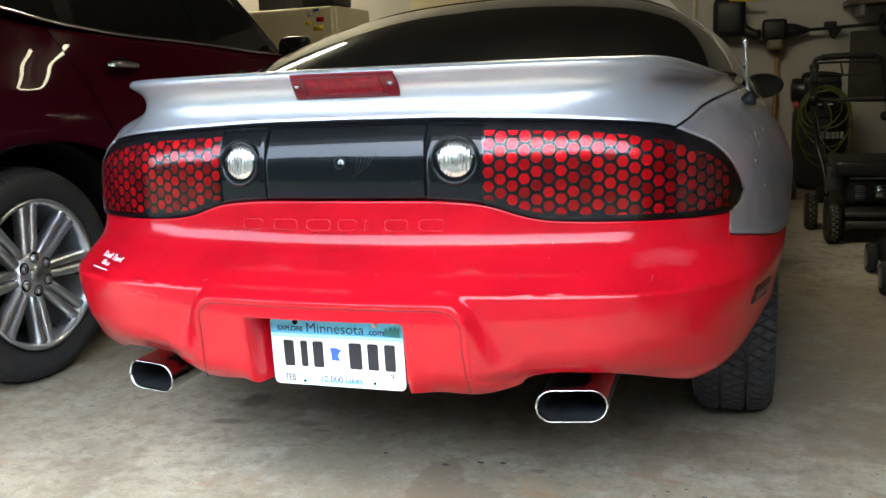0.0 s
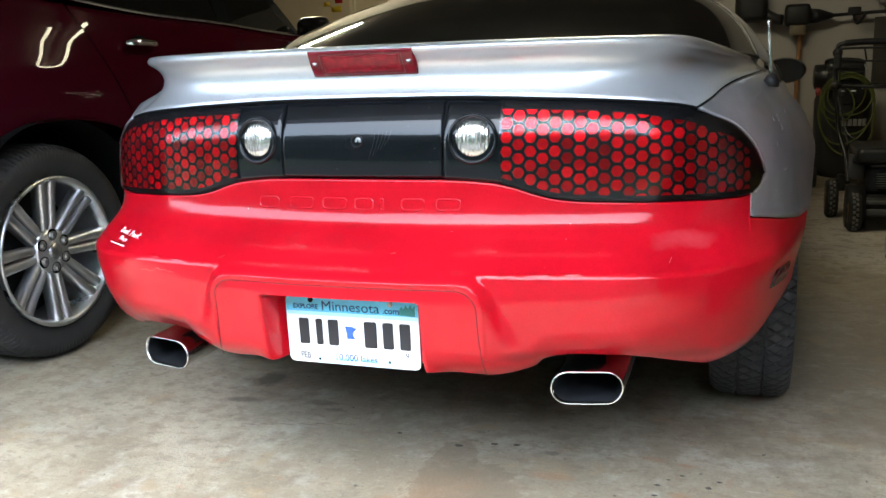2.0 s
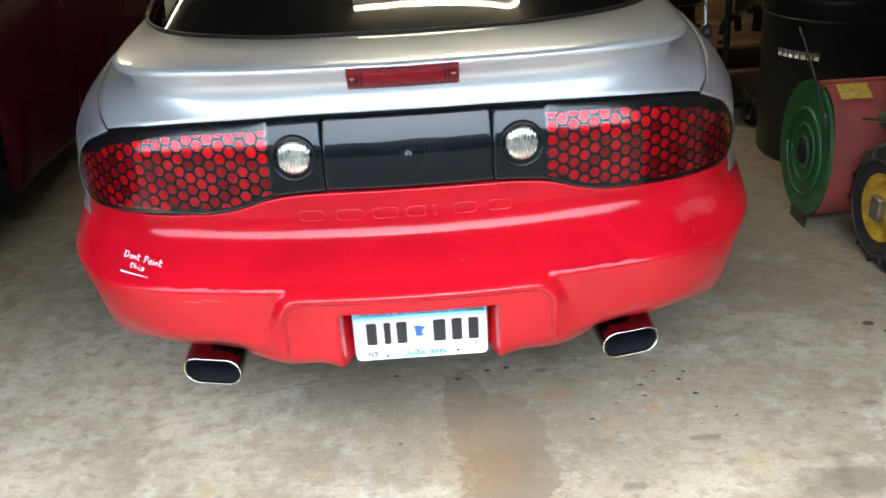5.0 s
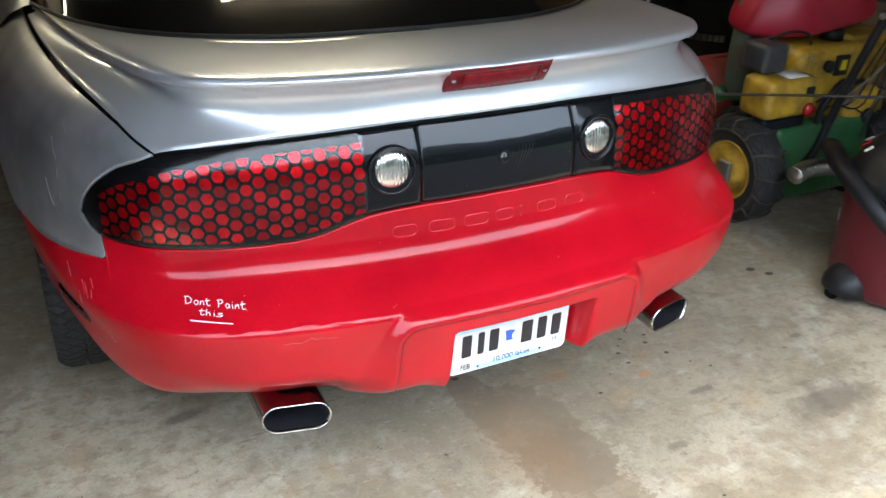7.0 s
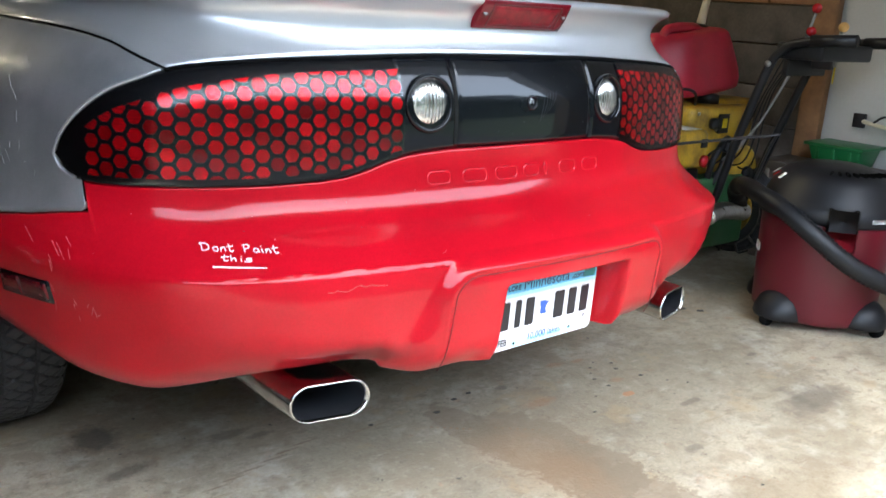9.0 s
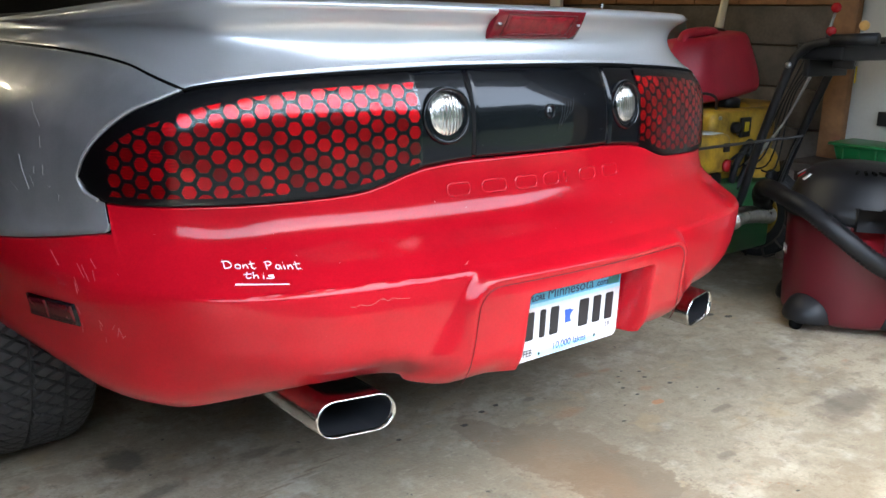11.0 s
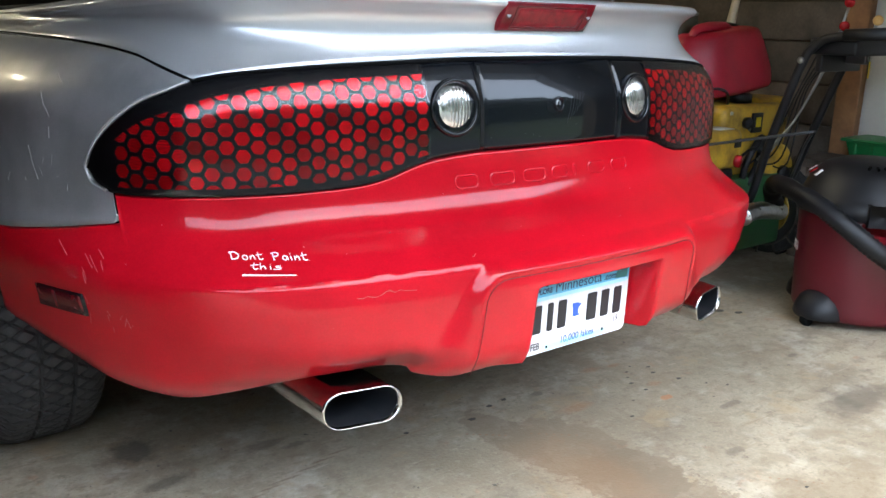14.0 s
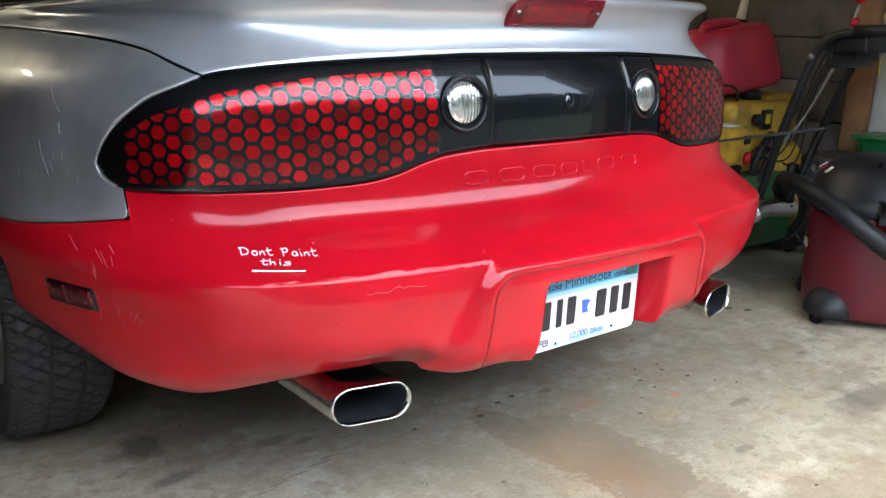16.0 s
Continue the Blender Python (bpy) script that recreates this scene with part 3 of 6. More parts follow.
        part("scratch", tube([bumper_point(q, w, .0002) for q, w in line], .0005, None, 5, False), primer, bumper)
    # dust flecks and chips in the paint
    rng = random.Random(11)
    fleck, chip = surface("pale_fleck", (.52, .26, .25), .7), surface("dark_chip", (.05, .02, .02), .7)
    for k in range(40):
        s, z = rng.uniform(-.95, .95), rng.choice((rng.uniform(.58, .66), rng.uniform(.42, .70)))
        if abs(s) < .2 and z < .56:
            continue
        r = rng.uniform(.0004, .0011)
        a = rng.uniform(0, math.pi)
        bm = bmesh.new()
        bm.faces.new([bm.verts.new(bumper_point(s + r * math.cos(a + q) * (1.8 if q < 2 else .8), z + r * .7 * math.sin(a + q), .0004)) for q in (0, 1.1, 2.3, 3.4, 4.7)])
        part("paint_chip", bm, fleck if k % 3 else chip, bumper, flat=True)
    # side marker lamps
    for side in (-1, 1):
        def on(px, pz, out, side=side):
            return bumper_point(side * (1.088 + px), .493 + pz - .09 * px, out)
        def plate_grid(x0, x1, h, out):
            cols3 = []
            for i in range(13):
                x = x0 + (x1 - x0) * i / 12
                cols3.append([on(x, -h, -.003)] + [on(x, z, out) for z in (-h * .93, 0, h * .93)] + [on(x, h, -.003)])
            cols3.insert(0, [p + (on(x0, 0, -.006) - on(x0, 0, out)) for p in cols3[0]])
            cols3.append([p + (on(x1, 0, -.006) - on(x1, 0, out)) for p in cols3[-1]])
            return grid(cols3)
        lamp = part("side_marker", plate_grid(-.078, .078, .0235, .0035), BLACK_GLOSS, bumper, "dark red side marker lamp")
        part("lens", plate_grid(-.071, .006, .0185, .0062), MARKER_RED, lamp)
        bm = plate_grid(.012, .071, .0185, .0062)
        part("lens", bm, MARKER_RED, lamp)
    return bumper


bumper = build_bumper()


def build_lens(side):
    """One tail light: black shell, hexagon cells, round reversing lamp."""
    light = None
    cols = []
    n = 90
    for k in range(n + 1):
        t = k / n
        s = .1868 + (.9045 - .1868) * (1 - (1 - t) ** 1.6)
        lo, hi = lens_low(s), lens_top(s) - .002
        if hi < lo:
            lo = hi = (lo + hi) / 2
        cols.append([skin(side * s, lo - .004, -.012)] + [skin(side * s, lo + (hi - lo) * j / 22, .004 * max(0.0, math.sin(math.pi * j / 22)) ** .35) for j in range(23)] + [skin(side * s, hi, -.012)])
    first = [p + Vector((0, .012, 0)) for p in cols[0]]
    light = part("tail_light", grid([first] + cols), BLACK_GLOSS, car, "black tail light with red hexagon cells")
    # behind the clear cover the shell is dull
    light.data.materials.append(WEB_BLACK)
    for face in light.data.polygons:
        if abs(face.center.x) > .309:
            face.material_index = 1
    pitch, r = .0163, .0124
    count = 0
    for i in range(25):
        for j in range(-1, 9):
            s, z = .318 + i * 1.5 * pitch, .7125 + (j + (.5 if i % 2 else 0)) * pitch * math.sqrt(3)
            if s > .875:
                continue
            zs, lo, hi = z, lens_low(s) + .011, lens_top(s) - .022
            lo = max(lo, .700)
            ring = []
            for k in range(12):
                q, w = s + r * math.cos(radians(30 * k + 15)) * 1.0, z + r * math.sin(radians(30 * k + 15))
                corner = Vector((math.cos(radians(60 * ((k + 1) // 2))), math.sin(radians(60 * ((k + 1) // 2)))))
                other = Vector((math.cos(radians(60 * ((k + 1) // 2 + (1 if k % 2 == 0 else -1)))), math.sin(radians(60 * ((k + 1) // 2 + (1 if k % 2 == 0 else -1))))))
                c = corner.lerp(other, .135)
                q, w = s + r * c.x, z + r * c.y
                q = max(.307, min(.846, q))
                ring.append((q, max(lens_low(q) + .012, min(lens_top(q) - .020 - .010 * smooth(.5, .75, q), w))))
            area = abs(sum(ring[k][0] * ring[(k + 1) % 12][1] - ring[(k + 1) % 12][0] * ring[k][1] for k in range(12))) / 2
            if area < 5e-5:
                continue
            bm = bmesh.new()
            rim = [bm.verts.new(skin(side * q, w, .0040)) for q, w in ring]
            top = [bm.verts.new(skin(side * (s + (q - s) * .97), z + (w - z) * .97, .0046)) for q, w in ring]
            mid = bm.verts.new(skin(side * sum(q for q, w in ring) / 12, sum(w for q, w in ring) / 12, .0046))
            for k in range(12):
                try:
                    bm.faces.new((rim[k], rim[(k + 1) % 12], top[(k + 1) % 12], top[k]))
                    bm.faces.new((top[k], top[(k + 1) % 12], mid))
                except ValueError:
                    pass
            part("hexagon_cell", bm, LENS_RED, light, flat=True)
            count += 1
    # smooth clear cover over the cells, as thick as the plastic
    cols = []
    for k in range(71):
        t = k / 70
        s = .303 + (.903 - .303) * (1 - (1 - t) ** 1.5)
        lo, hi = lens_low(s) + .001, lens_top(s) - .003
        if hi < lo:
            lo = hi = (lo + hi) / 2
        rise = min(1.0, t / .03, (1 - t) / .03)
        cols.append((s, lo, hi, rise))
    sheet = grid([[skin(side * s, lo + (hi - lo) * j / 20, .0049 + .0031 * rise * max(0.0, math.sin(math.pi * j / 20)) ** .35) for j in range(21)] for s, lo, hi, rise in cols])
    sheet.normal_update()
    middle_face = min(sheet.faces, key=lambda f: (f.calc_center_median() - skin(side * .5, .80)).length)
    if middle_face.normal.y > 0:
        bmesh.ops.reverse_faces(sheet, faces=sheet.faces[:])
    part("clear_cover", sheet, COVER, light, "clear glossy plastic cover")
    # reversing lamp in a round bezel
    c = skin(side * .250, .824, .002)
    nrm = (skin(side * .250, .824, .02) - c).normalized()
    nrm = (nrm + Vector((0, 0, .10))).normalized()
    m = Matrix.Translation(c) @ nrm.to_track_quat("Z", "Y").to_matrix().to_4x4()
    bezel = part("bezel", lathe([(.0525, -.006), (.0525, .0030), (.0500, .0065), (.0465, .0070), (.0440, .0040), (.0425, -.003), (.0400, -.010)], m, 40, cap=False), BLACK_GLOSS, light)
    part("reversing_lamp", lathe([(.0425, -.008), (.0400, -.002), (.033, .0035), (.022, .0070), (.010, .0085), (.001, .0088)], m, 40), LAMP_GLASS, light, "clear round reversing lamp")
    return light


for side in (-1, 1):
    build_lens(side)

# middle panel with the lock
cols = []
for k in range(41):
    s = -.1857 + .3714 * k / 40
    cols.append([skin(s, .744, -.014)] + [skin(s, .7455 + (.906 - .7455) * j / 26, .004 * max(0.0, math.sin(math.pi * j / 26)) ** .35) for j in range(27)] + [skin(s, .906, -.014)])
middle = part("centre_panel", grid([[p + Vector((0, .014, 0)) for p in cols[0]]] + cols + [[p + Vector((0, .014, 0)) for p in cols[-1]]]), BLACK_GLOSS, car, "glossy black centre panel with key lock")
m = Matrix.Translation(skin(0, .822, .004)) @ pose(0, 0, 0, 84, 0, 0)
part("lock", lathe([(.0145, -.004), (.0145, .003), (.0125, .0050), (.0105, .0040), (.0095, -.004)], m, 24, cap=False), BLACK_GLOSS, middle)
part("key_barrel", lathe([(.0092, -.006), (.0092, -.001), (.0070, .000), (.001, .000)], m, 20), STEEL, middle)
part("key_slot", box(-.0012, .0012, -.0050, .0050, -.001, .0006, 0, m=m), GAP, middle)

# worn traces of an emblem and dust specks on the centre panel
TRACE, DUST = surface("worn_trace", (.016, .017, .019), .5), surface("dust_speck", (.10, .10, .10), .8)
rng = random.Random(23)
for side in (1,):
    for k in range(5):
        line = [skin(side * (.024 + .009 * k + .014 * math.sin(q * 1.5)), .785 + .007 * k + .052 * q * (1 - .10 * k), .0043) for q in np.linspace(0, 1, 8)]
        part("worn_trace", tube(line, .00035, steps=5, smooth_line=False), TRACE, middle)
for k in range(26):
    s, z, r = rng.uniform(-.18, .18), rng.uniform(.755, .895), rng.uniform(.0004, .0009)
    p = skin(s, z, .0043)
    part("dust_speck", lathe([(r, -.0004), (r * .8, .0002), (.0001, .0003)], Matrix.Translation(p) @ pose(0, 0, 0, 84, 0, 0), 6, cap=False), DUST, middle)

# dark backing behind the joints
back_rows = [[skin(s, z, -.016) for z in np.linspace(.60, max(.72, lens_top(s)), 12)] for s in np.linspace(-.92, .92, 70)]
part("joint_backing", grid(back_rows), GAP, car)


# rear fenders up to the doors
def build_fender(side):
    MID = .729
    def upper(s, lo):
        hi = max(lo + .001, spline(*HATCH_SIDE, s) - .0045)
        col = [skin(side * s, lo + (hi - lo) * (1 - (1 - j / 30) ** 1.4)) for j in range(31)]
        return col + [col[-1] + Vector((-side * .007, .002, -.014))]

    def lower(s, lo, hi):
        col = [skin(side * s, lo + (hi - lo) * j / 12) for j in range(13)]
        return [col[0] + Vector((-side * .010, .006, .002))] + col

    front = [.7035, .715, .73, .75, .77, .79, .81, .83, .845, .856, .861, .87, .885, .895, .90, .9043, .9075]
    rows = []
    for s in front:
        col = upper(s, max(MID, lens_top(s) + .002))
        rows.append([col[0] + Vector((-side * .012, .010, -.002))] + col if s < .9075 else [col[0]] + col)
    bm = grid(rows)
    # the lobe below the end of the tail light, with a round corner
    rows = []
    for s in (.8580, .8588, .860, .862, .865, .869, .875, .882, .89, .897, .9043, .9075):
        lo = spline(*FENDER_LOW, s) + .011 * max(0.0, 1 - (s - .858) / .011) ** 2
        col = lower(s, lo, min(MID, lens_low(s) - .003) if s < .9043 else MID)
        rows.append(col)
    rows.insert(0, [p + Vector((-side * .004, .010, 0)) for p in rows[0]])
    grid(rows, bm)
    rows = []
    for s in [.9075, .915, .93, .95] + [round(v, 3) for v in np.linspace(.98, 2.42, 62)]:
        lo = arch_z(s, spline(*FENDER_LOW, s))
        rows.append(lower(s, min(lo, MID - .004), MID) + upper(s, MID)[1:])
    grid(rows, bm)
    bmesh.ops.remove_doubles(bm, verts=bm.verts[:], dist=.00002)
    fender = part("rear_fender", bm, SILVER_WORN, car, "scratched silver rear fender")
    # light bare edge round the tail light
    rim = [skin(side * s, lens_top(s) + .003, .001) for s in (.71, .745, .79, .82, .85, .872, .892)] + [skin(side * s, z, .001) for s, z in ((.904, .738), (.909, .725), (.900, .706))] + [skin(side * s, lens_low(s) - .003, .001) for s in (.885, .87)]
    part("fender_edge", tube(rim, .0038, steps=6), SILVER, fender)
    return fender


fenders = [build_fender(-1), build_fender(1)]
pale_scratch = surface("pale_scratch", (.38, .38, .38), .5)
for s0, z0, s1, z1 in ((.93, .880, 1.02, .893), (.86, .862, .90, .868), (1.040, .716, 1.058, .718), (-1.0, .80, -1.03, .835), (-1.04, .69, -1.06, .745), (-.97, .855, -.985, .868)):
    line = [skin(s0 + (s1 - s0) * k / 6, z0 + (z1 - z0) * k / 6 + .002 * math.sin(k * 1.3), .0003) for k in range(7)]
    part("scratch", tube(line, .0005, None, 5, False), pale_scratch, fenders[0 if s0 < 0 else 1])

rng = random.Random(31)
for k in range(16):
    side = -1 if k < 10 else 1
    s0, z0 = rng.uniform(.96, 1.14), rng.uniform(.66, .84)
    ds, dz = rng.uniform(-.012, .012), rng.uniform(-.006, .018)
    line = [skin(side * (s0 + ds * q), z0 + dz * q + .001 * math.sin(3 * q), .0002) for q in (0, .35, .7, 1)]
    part("scratch", tube(line, rng.uniform(.00025, .0006), None, 5, False), pale_scratch, fenders[0 if side < 0 else 1])
rosy = surface("rosy_scuff", (.50, .10, .12), .6)
for k in range(16):
    s0, z0 = -rng.uniform(.90, 1.03), rng.uniform(.46, .62)
    ds, dz = rng.uniform(-.010, .010), rng.uniform(.004, .022)
    line = [bumper_point(s0 + ds * q, z0 + dz * q, .0002) for q in (0, .35, .7, 1)]
    part("scratch", tube(line, rng.uniform(.0003, .0006), None, 5, False), rosy, bumper)

# ---------------- hatch with spoiler ----------------
LIP_U = [0, .2, .36, .44, .50, .56, .63, .75, 1]
LIP_X = [0, .28, .50, .59, .638, .668, .690, .735, .790]
LIP_Y = [.112, .127, .170, .212, .262, .325, .42, .66, 1.13]
LIP_Z = [1.0165, 1.0165, 1.0155, 1.0145, 1.013, 1.008, 1.000, .980, .957]
GLS_U = [0, .2, .36, .5, .63, .75, .88, 1]
GLS_X = [0, .27, .47, .62, .70, .745, .775, .800]
GLS_Y = [.46, .485, .565, .69, .82, .93, 1.05, 1.17]
GLS_Z = [1.000, .998, .993, .986, .978, .972, .966, .958]


def hatch_base(u):
    a = abs(u)
    if a <= .5:
        s = .70 * a / .5
        p = skin(s, lens_top(s) + .004 if s < .69 else .874, .002)
    else:
        s = .70 + (a - .5) / .5 * .93
        p = skin(s, spline(*HATCH_SIDE, s) + .002)
    return Vector((math.copysign(p.x, u), p.y, p.z))


def curve3(us, xs, ys, zs, u):
    a = abs(u)
    return Vector((math.copysign(spline(us, xs, a), u), spline(us, ys, a), spline(us, zs, a)))


def hatch_line(u):
    """The section of the hatch at u, from the lower joint over the lip to the glass."""
    b, l, g = hatch_base(u), curve3(LIP_U, LIP_X, LIP_Y, LIP_Z, u), curve3(GLS_U, GLS_X, GLS_Y, GLS_Z, u)
    inward = Vector((g.x - l.x, g.y - l.y, 0))
    wide = inward.length
    inward = inward.normalized() if wide > 1e-6 else Vector((0, 1, 0))
    k = 1 - smooth(.56, .95, abs(u))
    e = smooth(.30, .50, abs(u))
    pull = (inward * (1 - e) + Vector((-math.copysign(1, u), .55, 0)) * e).normalized()
    c = b.lerp(l, .62) + pull * (.052 + .052 * e) * k + Vector((0, 0, -.006))
    rim = l + Vector((0, 0, -.013 * k - .002))
    face = [b * (1 - t) ** 2 + c * 2 * t * (1 - t) + rim * t * t for t in (0, .07, .15, .24, .33, .42, .51, .60, .69, .78, .86, .93, 1)]
    out = -inward
    nose = [rim + out * .0035 * k + Vector((0, 0, .005 * k)), rim + out * .0030 * k + Vector((0, 0, .010 * k)), l + inward * .003 + Vector((0, 0, .0005)), l + inward * min(.012, wide * .1) + Vector((0, 0, .003 * k))]
    top = l + inward * min(.012, wide * .1) + Vector((0, 0, .003 * k))
    mid = top.lerp(g, .5) + Vector((0, 0, .019 * k + .003))
    deck = [top * (1 - t) ** 2 + mid * 2 * t * (1 - t) + g * t * t for t in (.08, .2, .35, .5, .65, .8, .92, 1)]
    return [b + inward * .004 + Vector((0, 0, -.006))] + face + nose + deck + [g + Vector((0, .01, -.012))]


us = sorted(set([round(v, 4) for v in np.linspace(-1, 1, 101)] + [s * v for s in (-1, 1) for v in (.43, .45, .47, .49, .51, .53, .55, .57)]))
hatch = part("hatch_lid", grid([hatch_line(u) for u in us]), SILVER, car, "silver hatch lid with integrated spoiler")
under_gap = [hatch_base(u) + Vector((-math.copysign(.0035 * smooth(.45, .55, abs(u)), u), .0015, -.0035)) for u in us]
part("hatch_joint", tube(under_gap, .0043, steps=6, smooth_line=False), GAP, hatch)


def spoiler_face(x, t, out):
    """A point on the rear face of the spoiler; t from 0 (bottom of the brake lamp) to 1 (upper edge of the lip)."""
    line = hatch_line(x / 1.4)[1:17]
    first = next(i for i, p in enumerate(line) if p.z > .956)
    f = (.956 - line[first - 1].z) / (line[first].z - line[first - 1].z)
    run = [line[first - 1].lerp(line[first], f)] + line[first:]
    steps = [0.0]
    for p, q in zip(run, run[1:]):
        steps.append(steps[-1] + math.hypot(q.y - p.y, q.z - p.z))
    d = t * steps[-1]
    i = max(k for k in range(len(run) - 1) if steps[k] <= d + 1e-9)
    span = run[i + 1] - run[i]
    p = run[i] + span * ((d - steps[i]) / max(1e-6, steps[i + 1] - steps[i]))
    n = Vector((0, -span.z, span.y)).normalized()
    return Vector((x, p.y + n.y * out, p.z + n.z * out))


def brake_at(x, t, out):
    """A point on the flat face of the brake lamp that bridges the hollow of the spoiler; t from 0 (bottom) to 1 (top)."""
    low, high = spoiler_face(x, .02, 0), spoiler_face(x, .90, 0)
    n = Vector((0, -(high.z - low.z), high.y - low.y)).normalized()
    p = low.lerp(high, t)
    return Vector((x, p.y, p.z)) + n * (out + .012 * t * (1 - t))


def brake_patch(x0, x1, t0, t1, out, depth):
    """A plate with rounded rims, standing on the face."""
    xs = [x0, x0 + .0008] + [x0 + .0035 + (x1 - x0 - .007) * k / 14 for k in range(15)] + [x1 - .0008, x1]
    ts = [t0, t0 + .012] + [t0 + .05 + (t1 - t0 - .1) * k / 8 for k in range(9)] + [t1 - .012, t1]
    rows = []
    for i, x in enumerate(xs):
        e = min(i, len(xs) - 1 - i)
        col = []
        for j, t in enumerate(ts):
            d = min(e, j, len(ts) - 1 - j)
            col.append(brake_at(x, t, -.002 if j == len(ts) - 1 else -depth if d == 0 else out * .6 if d == 1 else out))
        rows.append(col)
    return grid(rows)


brake = part("brake_light", brake_patch(-.121, .121, 0, 1, .0035, .020), BRAKE_FRAME, car, "red high-mounted brake light")
part("lens", brake_patch(-.088, .090, .16, .84, .0045, .002), BRAKE_RED, brake)
edge = [(-.093, .12), (-.093, .88), (.095, .88), (.095, .12), (-.093, .12)]
ring = [(a[0] + (b[0] - a[0]) * k / 8, a[1] + (b[1] - a[1]) * k / 8) for a, b in zip(edge, edge[1:]) for k in range(8)]
part("lens_groove", tube([brake_at(x, t, .0036) for x, t in ring + ring[:1]], .0011, steps=6, smooth_line=False), GROOVE, brake)
for x in (-.108, .108):
    part("screw_well", lathe([(.0078, -.002), (.0078, .0008), (.0062, .0012), (.0060, -.003)], Matrix.Translation(brake_at(x, .60, .0030)) @ pose(0, 0, 0, 75, 0, 0), 16, cap=False), GROOVE, brake)
    part("screw", lathe([(.0052, -.004), (.0052, .0002), (.003, .0008), (.001, .0004)], Matrix.Translation(brake_at(x, .60, .0030)) @ pose(0, 0, 0, 75, 0, 0), 14), STEEL, brake)

# rear window: from the hatch up to the roof
TOP_X, TOP_Y, TOP_Z = .555, 1.70, 1.232


def top_edge(g, k):
    """Upper edge of the rear window, rounded down at the corners."""
    t = Vector((TOP_X * k, TOP_Y + .10 * (1 - k * k), TOP_Z + .045 * (1 - k * k)))
    return t.lerp(g, .20 * abs(k) ** 9)


def glass_point(u, v, lift=0.0):
    g = curve3(GLS_U, GLS_X, GLS_Y, GLS_Z, u) + Vector((0, .004, .002))
    k = g.x / .80
    p = g.lerp(top_edge(g, k), v)
    p.x += .022 * k ** 5 * math.sin(math.pi * v)
    p.z += .045 * 4 * v * (1 - v) * (1 - .55 * k * k) + lift
    return p


rows = [[glass_point(u, j / 30) for j in range(31)] for u in np.linspace(-1, 1, 81)]
window = part("rear_window", grid(rows), TINT, car, "dark tinted curved rear window")
edge = [glass_point(u, 0, .001) for u in np.linspace(-1, 1, 81)]
part("window_seal", tube(edge, .006, steps=6, smooth_line=False), BLACK_PLASTIC, window)
for side in (-1, 1):
    part("window_seal", tube([glass_point(side, j / 12, .001) for j in range(13)], .005, steps=6), BLACK_PLASTIC, window)
part("window_seal", tube([glass_point(u, 1, .001) for u in np.linspace(-1, 1, 25)], .005, steps=6), BLACK_PLASTIC, window)

# roof, pillars, side windows, doors and bonnet
roof_rows = []
for k in np.sin(np.linspace(-math.pi / 2, math.pi / 2, 41)):
    e = 1 - k * k
    plain = [Vector((TOP_X * k * (1 - .05 * q), TOP_Y + .10 * e + q * .95, TOP_Z + .045 * e + .035 * math.sin(min(1, q * 1.4) * math.pi * .5))) for q in np.linspace(0, 1, 24)]
    start = glass_point(math.copysign(spline(GLS_X, GLS_U, .8 * abs(k)), k), 1, .003)
    roof_rows.append([p + (start - plain[0]) * max(0, 1 - j / 9) ** 2 for j, p in enumerate(plain)])
part("roof", grid(roof_rows), SILVER, car, "silver roof")
for side, row in ((-1, roof_rows[0]), (1, roof_rows[-1])):
    part("roof_rail", grid([[p + Vector((side * dx, 0, dz)) for dx, dz in ((0, 0), (.020, -.008), (.038, -.028), (.060, -.085))] for p in row]), SILVER, car)
